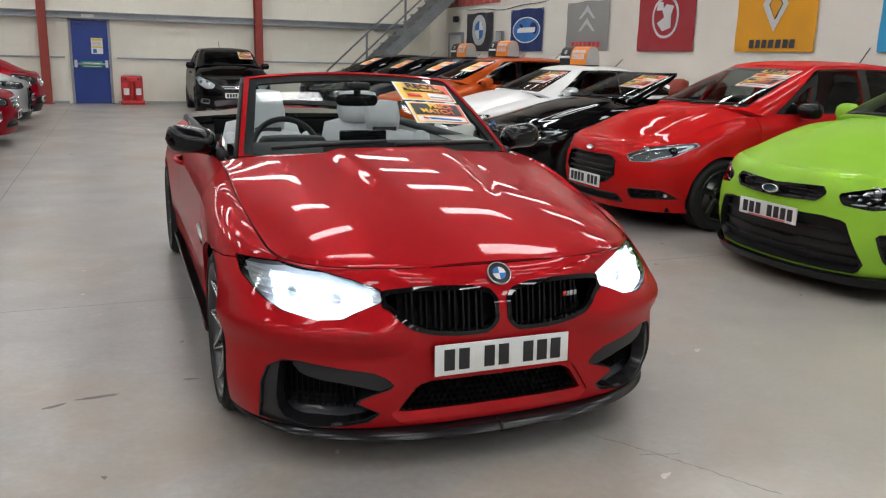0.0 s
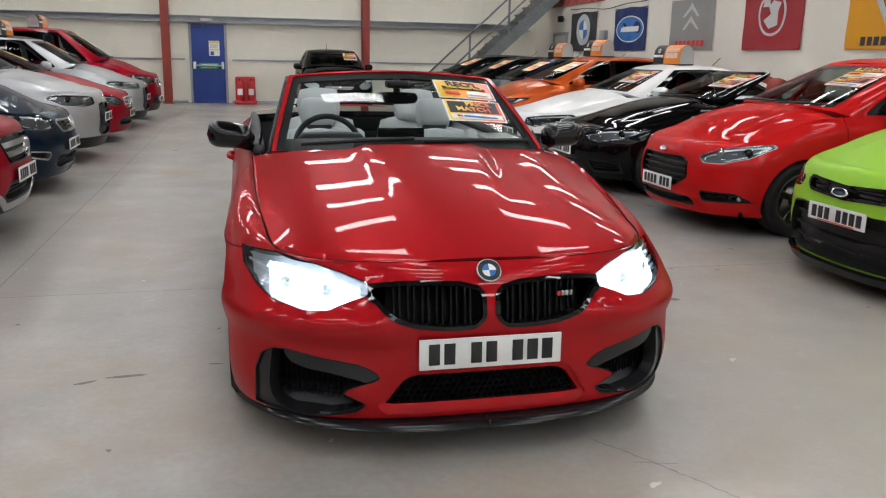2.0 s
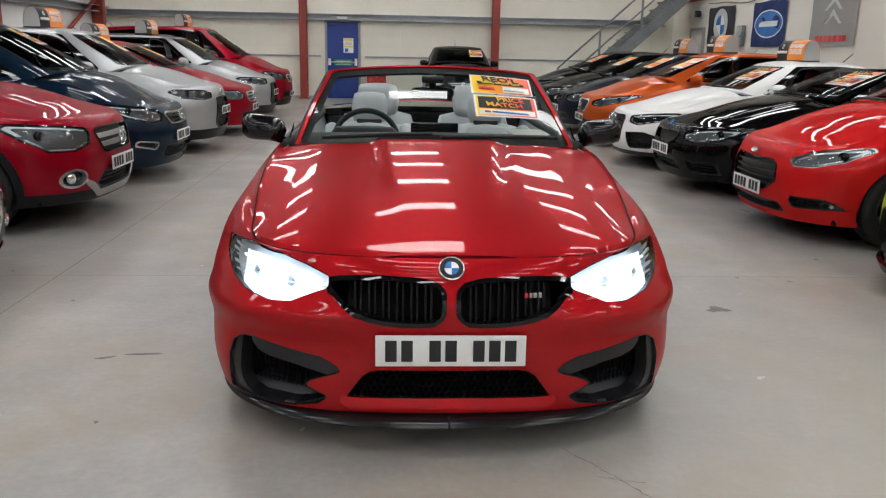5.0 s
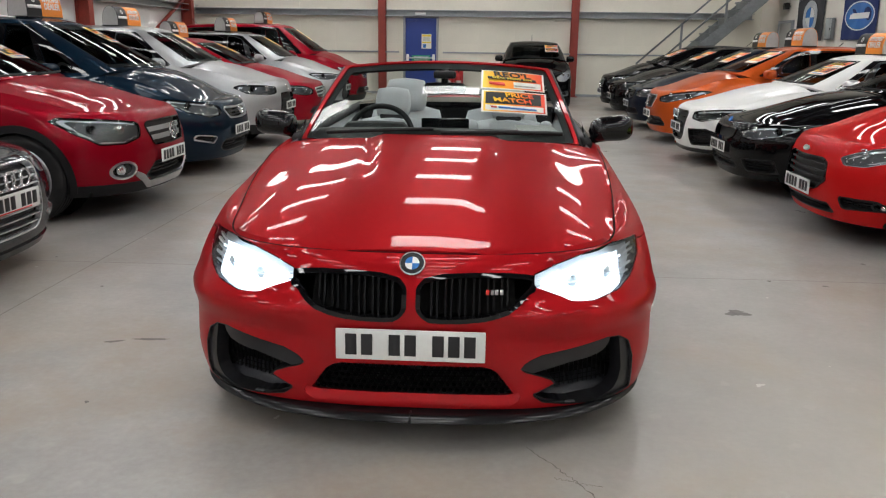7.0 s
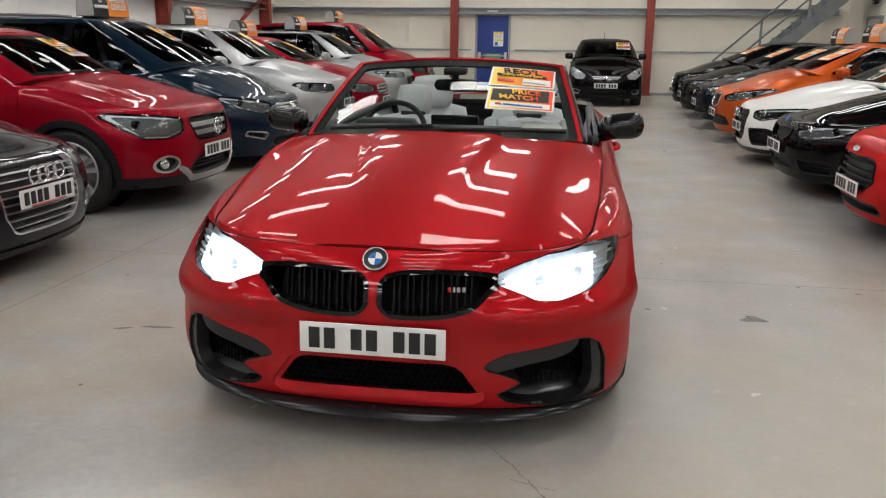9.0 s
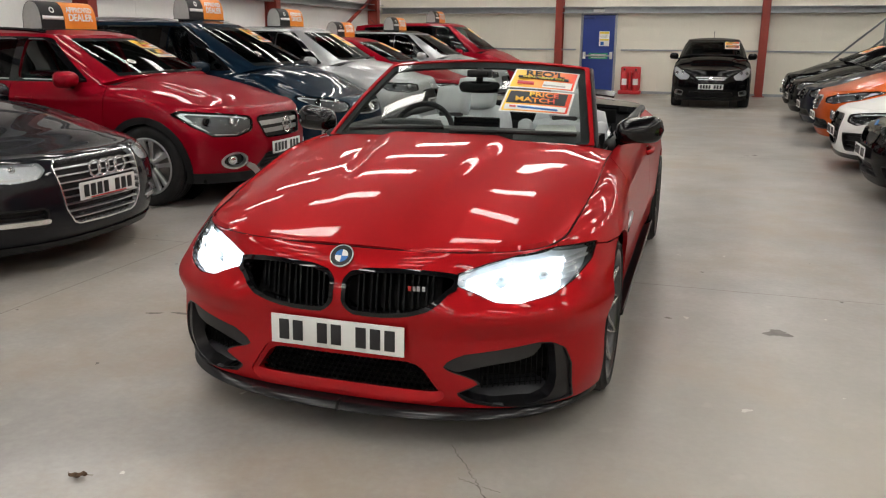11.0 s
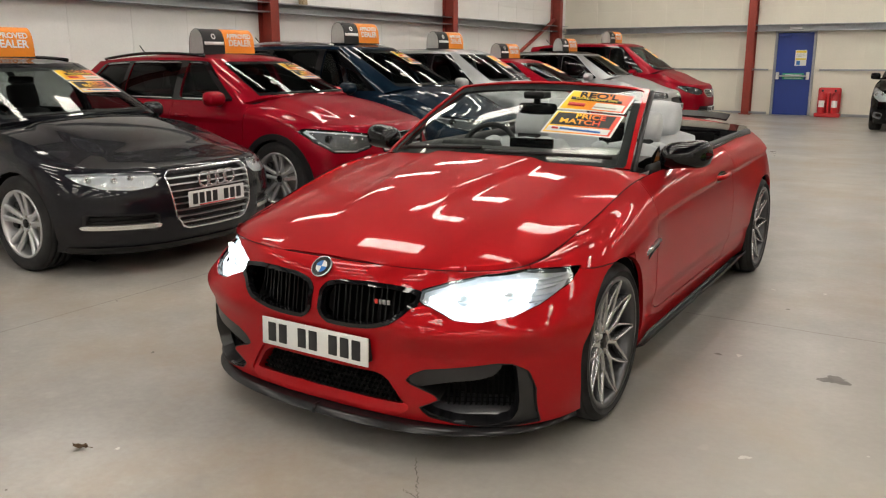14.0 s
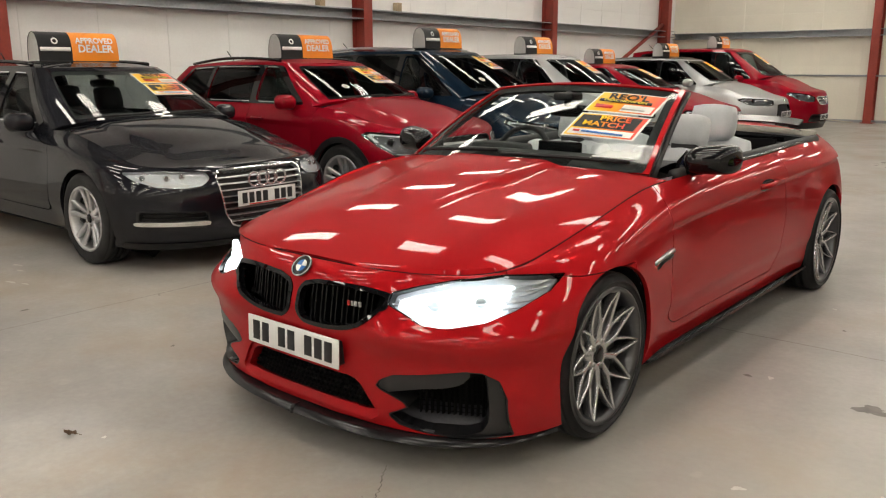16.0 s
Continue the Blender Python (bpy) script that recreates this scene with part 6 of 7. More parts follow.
        # the side panes lean with the front pillar and the tail
        def side_f(v, a, b, lean_a, lean_b):
            return max(a + lean_a * v[4] - v[1], v[1] - b - lean_b * v[4], 0.085 - v[4], v[4] - 0.90) if abs(v[0]) > 0.3 else 1.0
        la = (ry0 - yc) * 0.86
        lb = (ry1 - rear) * 0.9
        tri = c.get("quarter", 0.0)
        specs = [(yc + 0.34, yb - 0.045, la, 0.03, TINT)]
        if tri:
            specs = [(yc + 0.32, yc + 0.32 + tri, la, la * 0.35, TINT), (yc + 0.38 + tri, yb - 0.045, la * 0.35, 0.03, TINT)]
        y_c2 = c.get("y2", yb + 0.86)
        specs.append((yb + 0.045, y_c2 - 0.03, 0.03, 0.02 if y_c2 < yend - 0.3 else lb * 0.6, c.get("back_glass", PRIVACY)))
        if y_c2 < yend - 0.3:
            specs.append((y_c2 + 0.03, yend, 0.02, lb, c.get("back_glass", PRIVACY)))
        for a, b, l1, l2, m in specs:
            w, gh = clip(gh, lambda v: side_f(v, a, b, l1, l2))
            panes.append((w, m))
        rw_, gh = clip(gh, lambda v: max(0.80 - abs(v[3]) + 0.05, 0.12 - v[4], v[4] - 0.90))
        pillars = part("glasshouse_frame", rim(gh, 0.03), coat, car)
        for w, m in panes:
            for sx in (-1, 1):
                for half in islands(clip(w, lambda v: -sx * v[0])[0]):
                    pn = part("side_window", offset(half, -0.006), m, car)
                    if c.get("trim_line"):
                        part("window_trim", rim(offset(clip(half, lambda v: v[4] - 0.105)[0], 0.004), 0.008), c["trim_line"], pn)
                        part("window_trim", rim(offset(clip(half, lambda v: 0.882 - v[4])[0], 0.004), 0.008), c["trim_line"], pn)
        if rw_[1]:
            part("rear_window", offset(rw_, -0.006), PRIVACY, car)
        # black covers round and between the side panes
        for sx in (-1, 1):
            bp = clip(gh, lambda v: max(yc + 0.25 + la * v[4] - v[1], v[1] - yend - 0.05 - lb * v[4], 0.05 - v[4], v[4] - 0.93, 0.3 - sx * v[0]))[0]
            if bp[1]:
                part("window_surround", rim(offset(bp, 0.003), 0.006), GLOSS, pillars, "black window surround")

        def roof(u, y):
            lo, hi = 0.0, 1.0
            for _ in range(30):
                mid = (lo + hi) / 2
                if outline(topl, mid)[1] < y:
                    lo = mid
                else:
                    hi = mid
            p = outline(topl, lo)
            return p[0] * u, y, p[2] + 0.038 * (1 - abs(u) ** 2.4) * min(1, smooth(ry0 - 0.02, ry0 + 0.25, y) + 0.2) * smooth(ry1 + 0.02, ry1 - 0.3, y)
        rf = grid(roof, steps(-1, 1, int(24 * fine)), [ry0 + 0.001 + (ry1 - 0.002 - ry0) * t for t in (0.5 - 0.5 * math.cos(math.pi * k / 40) for k in range(41))])
        roof_ob = part("roof", rim(rf, 0.02), c.get("roof_paint", coat), car)
        if c.get("rails"):
            for sx in (-1, 1):
                part("roof_rail", tube([(sx * (topl["w"](y) - 0.045), y, topl["z"](y) + 0.022 + 0.022 * math.sin(math.pi * (y - ry0 - 0.25) / (ry1 - ry0 - 0.45))) for y in steps(ry0 + 0.25, ry1 - 0.2, 16)], 0.016, 8), c["rails"], roof_ob)
        part("aerial", tube([(0.0, ry1 - 0.30, zr - 0.01), (0.0, ry1 - 0.18, zr + 0.10 + c.get("mast", 0))], 0.006, 6), BLACK, roof_ob)
    for x0, x1 in ((-0.55, 0.02), (0.02, 0.58)):
        pts = [tuple(Vector(screen_at(x, 0.03 + 0.04 * t)) + Vector((0, -0.014, 0.014))) for x, t in zip(steps(x0, x1, 7), steps(0, 1, 7))]
        part("wiper", tube(pts, 0.009, 6), BLACK, car)
    if c.get("sticker", True):
        sa = c.get("sticker_at", (0.16, 0.50, 0.42, 0.88))
        screen_sticker(pane, lambda x, v: tuple(Vector(screen_at(x, v)) + Vector((0, -0.001, 0.002))), *sa, detail=fine >= 0.8)

    if c.get("disc"):
        dx, dv = c["disc"]
        p0, p1, p2 = (Vector(screen_at(dx, dv)), Vector(screen_at(dx + 0.1, dv)), Vector(screen_at(dx, dv + 0.1)))
        ex, ez = (p1 - p0).normalized(), (p2 - p0).normalized()
        en = ex.cross(ez).normalized()
        fr = Matrix.Translation(p0 + en * 0.003) @ Matrix((ex, en.cross(ex), en)).transposed().to_4x4()
        dob = part("permit_disc", moved(lathe([(0, 0.042), (0.001, 0.042), (0.001, 0.0)], 24, "z"), fr), SEALANT, pane, "small round permit disc")
        part("disc_ring", moved(lathe([(0.001, 0.040), (0.002, 0.040), (0.002, 0.030), (0.001, 0.030)], 24, "z"), fr), PAPER, dob)
    # front: grille, lower openings, lamps
    if "grille" in cut:
        k, fld = cut["grille"]
        ring = clip(k, lambda v: fld(v) + c.get("ring", 0.018))[1]
        g = part("grille", offset(k, -0.045), MESHY, car, c.get("grille_label", "dark front grille"))
        part("grille_frame", rim(offset(ring, 0.008), 0.04), c.get("ring_mat", GLOSS), g)
        zs = [p[1] for p in c["grille"]]
        n = c.get("slats", 5)
        for i in range(n):
            zc = min(zs) + (max(zs) - min(zs)) * (i + 1) / (n + 1)
            t = c.get("slat_high", 0.008)
            sl = slab(k, zc, t)
            if sl[1]:
                part("grille_slat", rim(offset(sl, c.get("slat_in", -0.012)), 0.03), c.get("slat_mat", BLACK), g)
    for key in ("lower", "lower2"):
        if key in cut:
            k, fld = cut[key]
            apart = min(p[0] for p in c[key]) > 0.02
            for h in [clip(k, lambda v: -sx * v[0])[0] for sx in (-1, 1)] if apart else [k]:
                g = part("lower_intake", offset(h, -0.06), MESHY, car, "dark lower air intake")
                part("intake_edge", rim(clip(h, lambda v: fld(v) + 0.012)[1], 0.06), c.get(key + "_edge", BLACK), g)
                zs = [p[1] for p in c[key]]
                for i in range(3):
                    zc = min(zs) + (max(zs) - min(zs)) * (i + 1) / 4
                    sl = slab(h, zc, 0.006)
                    for pc in islands(sl):
                        part("intake_slat", rim(offset(pc, -0.035), 0.02), BLACK, g)
    if "lamp" in cut:
        k, fld = cut["lamp"]
        for sx in (-1, 1):
            h = clip(k, lambda v: -sx * v[0])[0]
            h = islands(h)[0]
            lamp = part("headlamp", rim(offset(h, -0.001), 0.015), LENS, car, "clear headlamp with a bright reflector")
            part("lamp_bowl", offset(h, -0.026), c.get("bowl", BOWL), lamp)
            part("lamp_frame", rim(offset(clip(h, lambda v: fld(v) + c.get("lamp_edge", 0.008))[1], -0.004), 0.045), c.get("lamp_trim", GLOSS), lamp)
            cx = sum(v[0] for v in h[0]) / len(h[0])
            cz = sum(v[2] for v in h[0]) / len(h[0])
            wx = max(abs(v[0]) for v in h[0]) - min(abs(v[0]) for v in h[0])
            for q, r in c.get("eyes", ((-0.24, 0.040), (0.16, 0.036))):
                x = cx + sx * q * wx
                near = min(h[0], key=lambda v: (v[0] - x) ** 2 + (v[2] - cz) ** 2)
                eye = lathe([(-0.03, r), (0.0, r), (0.004, r * 0.85), (-0.012, r * 0.8), (-0.004, r * 0.6), (0.008, 0.0)], 20)
                m = Matrix.Translation((near[0], near[1] + 0.018, near[2])) @ Matrix.Rotation(sx * 0.35, 4, "Z")
                part("reflector", moved(([(p[1], -p[0], p[2]) for p in eye[0]], eye[1]), m), CHROME if q < 0 or c.get("bowl") is REFLECT else GLOSS, lamp)
            brow = clip(h, lambda v: abs(fld(v) + 0.020) - 0.0075 if v[2] > cz else 1.0)[0]
            if brow[1]:
                part("lamp_brow", offset(brow, -0.014), REFLECT, lamp)
            strip = clip(h, lambda v: abs(fld(v) + 0.022) - 0.006 if v[2] < cz else 1.0)[0]
            if strip[1]:
                part("light_strip", offset(strip, -0.020), WHITE, lamp)
    if "fog" in cut:
        k, fld = cut["fog"]
        fr_ = c.get("fog_r", 0.042)
        for sx in (-1, 1):
            h = clip(k, lambda v: -sx * v[0])[0]
            fg = part("fog_lamp", offset(h, -0.035), c.get("fog_mat", GLOSS), car, "round fog lamp")
            part("fog_ring", rim(offset(clip(h, lambda v: fld(v) + min(0.022, fr_ * 0.4))[1], 0.006), 0.04), c.get("fog_ring", BLACK), fg)
            cx, cz = sum(v[0] for v in h[0]) / len(h[0]), sum(v[2] for v in h[0]) / len(h[0])
            cy = sum(v[1] for v in h[0]) / len(h[0])
            eye = lathe([(-0.01, fr_), (0.010, fr_ * 0.95), (0.016, fr_ * 0.5), (0.018, 0.0)], 20)
            part("fog_lens", moved(([(p[1], -p[0], p[2]) for p in eye[0]], eye[1]), Matrix.Translation((cx, cy + 0.02, cz)) @ Matrix.Rotation(sx * 0.4, 4, "Z")), CHROME, fg)
    for extra in c.get("extras", ()):
        pts, out, m, nm = extra
        pts = [(x if x > 0.001 else -0.2, z) for x, z in pts]
        whole = clip(grid(lambda s, v: body_point(lv, s, v), steps(-0.4, 0.4, int(130 * fine)), steps(0, 0.95, int(40 * fine))), lambda v: poly(pts, abs(v[0]), v[2], 0.003))[0]
        for k in [whole] if pts[0][0] < 0 else [clip(whole, lambda v: -sx * v[0])[0] for sx in (-1, 1)]:
            part(nm, rim(offset(k, out), 0.03), m, body)
    pz = c.get("plate_z", 0.42)
    py = min((v[1] for v in liner[0] if abs(v[2] - pz) < 0.08), default=0.0)
    plate_on(body, Matrix.Translation((c.get("plate_x", 0.0), py - c.get("plate_out", 0.018), pz)), groups=c.get("groups", (4, 3)), border=c.get("plate_band"))
    bz = c.get("badge_z", c["nose"] - 0.08)
    if c.get("badge") == "star":
        y = c.get("badge_y", -0.02)
        b = part("badge_ring", moved(lathe([(-0.006, 0.075), (0.006, 0.075), (0.006, 0.063), (-0.006, 0.063)], 32), Matrix.Translation((0, y, bz)) @ Matrix.Rotation(radians(90), 4, "Z")), CHROME, body, "chrome ring badge")
        for k in range(3):
            a = math.pi / 2 + k * 2 * math.pi / 3
            part("badge_arm", tube([(0, y - 0.004, bz), (0.066 * math.cos(a), y, bz + 0.066 * math.sin(a))], 0.007, 6), CHROME, b)
    elif c.get("badge") == "rings":
        y = c.get("badge_y", -0.02)
        for k in range(4):
            part("badge_ring", moved(lathe([(-0.005, 0.056), (0.005, 0.055), (0.005, 0.044), (-0.005, 0.043)], 28), Matrix.Translation(((k - 1.5) * 0.076, y - 0.003 * (k % 2), bz)) @ Matrix.Rotation(radians(90), 4, "Z")), CHROME, body, "chrome ring badge")
    elif c.get("badge"):
        y = c.get("badge_y", 0.03)
        disc = lathe([(-0.006, 1.0), (0.004, 1.0), (0.006, 0.88), (0.004, 0.84), (0.006, 0.0)], 28)
        rx, rz = c["badge"]
        part("badge", moved(([(p[1] * rx, -p[0], p[2] * rz) for p in disc[0]], disc[1]), Matrix.Translation((0, y, bz)) @ Matrix.Rotation(radians(-25), 4, "X")), c.get("badge_mat", CHROME), body, "small oval badge")
        if c.get("badge_rim"):
            hoop = lathe([(-0.006, 1.10), (0.008, 1.08), (0.008, 0.95), (-0.006, 0.95)], 28)
            part("badge_rim", moved(([(p[1] * rx, -p[0], p[2] * rz) for p in hoop[0]], hoop[1]), Matrix.Translation((0, y, bz)) @ Matrix.Rotation(radians(-25), 4, "X")), CHROME, body)

    # mirrors
    my, mz = yc + c.get("mirror_y", 0.42), c["belt"] + c.get("mirror_up", 0.045)
    for sx in (-1, 1):
        def cup(a, t):
            r = (1 - abs(2 * t - 1) ** 4.5) ** 0.5
            cyy = math.cos(a)
            return sx * (W * 0.90 + 0.205 * t), my + 0.03 * t + 0.095 * r * (cyy if cyy < 0 else cyy * 0.5), mz + 0.072 * r * math.copysign(abs(math.sin(a)) ** 0.75, math.sin(a))
        mm = grid(cup, steps(0, 2 * math.pi, 20), steps(0, 1, 12))
        mo = part("door_mirror", mm if sx > 0 else flip(mm), c.get("mirror", coat), car)
        part("mirror_foot", tube([(sx * W * 0.84, my + 0.02, mz - 0.06), (sx * (W * 0.90 + 0.05), my + 0.01, mz - 0.055), (sx * (W * 0.90 + 0.10), my, mz - 0.05)], 0.020, 8), BLACK, mo)
        part("mirror_glass", ([(sx * (W * 0.90 + 0.105 + 0.078 * math.cos(a)), my + 0.065, mz + 0.05 * math.sin(a)) for a in steps(0, 2 * math.pi, 20)][:-1], [tuple(range(20)) if sx < 0 else tuple(range(19, -1, -1))]), CHROME, mo, flat=True)

    # cabin
    part("cabin_floor", box(-W * 0.78, W * 0.78, yc - 0.1, rear - 0.15, 0.34, 0.38), DARKTRIM, car)
    part("dashboard", puffed(box(-W * 0.78, W * 0.78, yc + 0.02, yc + 0.62, c["cowl"] - 0.30, c["cowl"] + 0.02)), DARKTRIM, car)
    seats = [(x, yc + 1.08) for x in (-0.36, 0.36)] + ([(x, yc + 1.90) for x in (-0.36, 0.36)] if not open_top else [])
    hz = c["belt"]
    for x, y in seats:
        m = Matrix.Translation((x, y + 0.22, 0.50)) @ Matrix.Rotation(radians(-16), 4, "X")
        k = hz - 0.50
        st = part("seat", puffed(box(x - 0.25, x + 0.25, y - 0.25, y + 0.25, 0.40, 0.58)), c.get("seat", CLOTH), car)
        part("backrest", moved(puffed(box(-0.25, 0.25, -0.08, 0.08, 0, k + 0.10)), m), c.get("seat", CLOTH), st)
        part("headrest", moved(puffed(box(-0.14, 0.14, -0.07, 0.06, k + 0.06, k + 0.31)), m), c.get("seat", CLOTH), st)
    turn = Matrix.Translation((-0.36, yc + 0.72, c["cowl"] - 0.06)) @ Matrix.Rotation(radians(66), 4, "X")
    part("steering_wheel", tube([tuple(turn @ Vector((0.18 * math.cos(a), 0.18 * math.sin(a), 0))) for a in steps(0, 2 * math.pi, 24)], 0.016, 8, caps=False), DARKTRIM, car)
    if not open_top:
        part("inner_mirror", puffed(box(-0.12, 0.12, ry0 + 0.10, ry0 + 0.14, zr - 0.22, zr - 0.15)), BLACK, car)
    if c.get("paper"):
        part("dash_sheet", ([(-0.5, yc + 0.12, c["cowl"] + 0.015), (-0.25, yc + 0.08, c["cowl"] + 0.018), (-0.22, yc + 0.30, c["cowl"] + 0.03), (-0.46, yc + 0.33, c["cowl"] + 0.03)], [(0, 1, 2, 3)]), PAPER, car, flat=True)
    return car


ROOF_SIGN = []


def sign_on(place, c, dy=0.32, turn=0.0):
    """A roof sign on a car at place, across its roof."""
    m = place @ Matrix.Translation((c.get("sign_x", 0.0), c["ry0"] + dy, c["roof"] - 0.006)) @ Matrix.Rotation(turn, 4, "Z")
    if not ROOF_SIGN:
        ROOF_SIGN.append(make_roof_sign())
        ROOF_SIGN[0].matrix_world = m
    else:
        copy_thing(ROOF_SIGN[0], m)


NAVY = paint("navy_metallic_paint", (0.005, 0.015, 0.030), 0.3, 0.30, 0.12, 0.5)
GREY = paint("dark_grey_metallic_paint", (0.011, 0.0115, 0.0155), 0.35, 0.36, 0.12, 0.75)
CRIMSON = paint("crimson_metallic_paint", (0.27, 0.003, 0.013), 0.3, 0.34, 0.12, 0.38)
SILVER = paint("silver_metallic_paint", (0.42, 0.43, 0.44), 0.7, 0.34)
BLACKP = paint("black_paint", (0.003, 0.003, 0.0035), 0.0, 0.30, 0.1, 0.5)
WHITEP = paint("white_paint", (0.78, 0.78, 0.77), 0.0, 0.35, 0.02)
LIME = paint("bright_green_paint", (0.30, 0.56, 0.045), 0.1, 0.32, 0.06, 0.36)
FLAME = paint("bright_red_paint", (0.52, 0.012, 0.012), 0.05, 0.34, 0.06, 0.34)
AMBER = paint("burnt_orange_metallic_paint", (0.50, 0.085, 0.012), 0.4, 0.30)
DEEPBLUE = paint("dark_blue_paint", (0.007, 0.011, 0.022), 0.3, 0.30)
SAND = surface("satin_grey_trim", (0.42, 0.42, 0.42), 0.35, 0.8, grain=(40, 0.05))

ESTATE = dict(long=4.93, wide=0.935, nose=0.735, cowl=0.945, belt=0.955, tail=0.98, yc=1.36, base=2.91, wf=0.93, wheel=0.335, roof=1.46, ry0=2.12, ry1=4.45, rw=0.585, rear=4.86, doors=4, door=1.18, y2=3.40 + 0.05, yend=4.5,
              grille=[(0, 0.698), (0.345, 0.698), (0.372, 0.660), (0.340, 0.40), (0.275, 0.300), (0, 0.290)], slats=8, slat_mat=SATIN, slat_high=0.0042, slat_in=-0.004, ring_mat=CHROME, ring=0.009,
              lamp=[(0.420, 0.655), (0.470, 0.612), (0.60, 0.600), (0.74, 0.614), (0.825, 0.655), (0.845, 0.700), (0.70, 0.706), (0.43, 0.692)],
              lower=[(0.46, 0.43), (0.84, 0.445), (0.84, 0.36), (0.46, 0.315)], extras=[([(0.45, 0.362), (0.85, 0.368), (0.85, 0.346), (0.45, 0.338)], 0.010, CHROME, "bumper_strip"), ([(0.0, 0.205), (0.86, 0.215), (0.86, 0.175), (0.0, 0.165)], 0.012, GLOSS, "bumper_lip")],
              badge="rings", badge_z=0.628, badge_y=-0.022, plate_z=0.498, groups=(4, 3), plate_band=RED_PRINT, style="twin", alloy=SILVERRIM, rails=GLOSS, trim_line=CHROME, back_glass=TINT, sticker_at=(0.13, 0.55, 0.40, 0.86), clear=True, bowl=REFLECT, lamp_trim=SATIN, lamp_edge=0.005, eyes=((-0.20, 0.020), (0.05, 0.020), (0.28, 0.020)))
CROSS = dict(disc=(-0.30, 0.33), long=4.42, wide=0.90, nose=0.865, cowl=1.03, belt=1.03, tail=1.05, yc=1.18, base=2.70, wf=0.86, wheel=0.35, roof=1.50, ry0=1.88, ry1=3.95, rw=0.565, rear=4.30, sill=0.04, gap=0.02, clad=True, doors=4, door=1.12,
             grille=[(0, 0.775), (0.345, 0.765), (0.368, 0.730), (0.30, 0.580), (0, 0.565)], slats=2, slat_mat=SATIN, slat_high=0.020, ring_mat=GLOSS, ring=0.012,
             lamp=[(0.425, 0.735), (0.45, 0.660), (0.60, 0.615), (0.76, 0.620), (0.835, 0.700), (0.865, 0.800), (0.84, 0.828), (0.62, 0.800), (0.44, 0.772)],
             skirt=0.30, fog=[(0.62 + 0.095 * math.cos(a), 0.405 + 0.068 * math.sin(a)) for a in [i * math.pi / 10 for i in range(20)]], fog_ring=SATIN, lower=[(0, 0.44), (0.30, 0.44), (0.42, 0.33), (0.30, 0.30), (0, 0.30)],
             extras=[([(0.0, 0.285), (0.36, 0.285), (0.45, 0.355), (0.52, 0.385), (0.53, 0.355), (0.44, 0.295), (0.36, 0.235), (0.0, 0.235)], 0.014, SAND, "skid_trim")],
             badge="star", badge_z=0.672, badge_y=-0.03, plate_z=0.480, groups=(4, 3), style="twin", rails=GLOSS, trim_line=SATIN, sticker_at=(0.16, 0.54, 0.40, 0.86), paper=True)
MPV = dict(disc=(-0.32, 0.30), long=4.66, wide=0.94, nose=0.80, cowl=1.05, belt=1.06, tail=1.10, yc=1.05, base=2.76, wf=0.95, wheel=0.33, roof=1.645, ry0=1.95, ry1=4.25, rw=0.60, rear=4.60, doors=4, door=1.25, quarter=0.36, mirror_y=0.62,
           grille=[(0, 0.70), (0.36, 0.72), (0.38, 0.69), (0.29, 0.60), (0, 0.575)], slats=3, slat_mat=GLOSS, ring_mat=SATIN, ring=0.014,
           lamp=[(0.43, 0.70), (0.46, 0.645), (0.62, 0.63), (0.80, 0.69), (0.87, 0.79), (0.84, 0.82), (0.60, 0.77), (0.44, 0.73)],
           lower=[(0, 0.375), (0.44, 0.375), (0.50, 0.29), (0.40, 0.25), (0, 0.25)], lower2=[(0.56, 0.42), (0.78, 0.45), (0.80, 0.40), (0.60, 0.35)], lower2_edge=SATIN, badge=(0.055, 0.055), badge_z=0.665, badge_y=-0.005, plate_z=0.465, style="5", rails=SATIN, sticker_at=(0.18, 0.52, 0.55, 0.90))
SUV = dict(skirt=0.33, long=4.30, wide=0.885, nose=0.90, cowl=1.06, belt=1.07, tail=1.10, yc=1.10, base=2.67, wf=0.86, wheel=0.34, roof=1.60, ry0=1.80, ry1=3.95, rw=0.575, rear=4.22, sill=0.03, doors=4, door=1.12,
           grille=[(0, 0.74), (0.30, 0.73), (0.40, 0.40), (0.28, 0.33), (0, 0.33)], slats=3, slat_mat=BLACK, ring_mat=GLOSS,
           lamp=[(0.40, 0.81), (0.41, 0.74), (0.60, 0.715), (0.80, 0.74), (0.845, 0.82), (0.80, 0.85), (0.55, 0.835)], badge=(0.05, 0.05), badge_z=0.79, badge_y=0.02, plate_z=0.56, style="5")
HATCH = dict(long=4.30, wide=0.89, nose=0.78, cowl=0.98, belt=0.99, tail=1.02, yc=1.22, base=2.70, wf=0.88, wheel=0.33, roof=1.46, ry0=1.98, ry1=3.85, rw=0.57, rear=4.18, doors=4, door=1.12,
             grille=[(0, 0.70), (0.36, 0.68), (0.33, 0.54), (0, 0.52)], slats=2, slat_mat=SATIN, slat_high=0.012, ring_mat=CHROME,
             lamp=[(0.42, 0.66), (0.48, 0.59), (0.66, 0.575), (0.82, 0.61), (0.85, 0.70), (0.82, 0.735), (0.60, 0.72)], lower=[(0, 0.38), (0.50, 0.38), (0.56, 0.28), (0, 0.26)],
             badge="star", badge_z=0.61, badge_y=-0.02, plate_z=0.44, style="5")
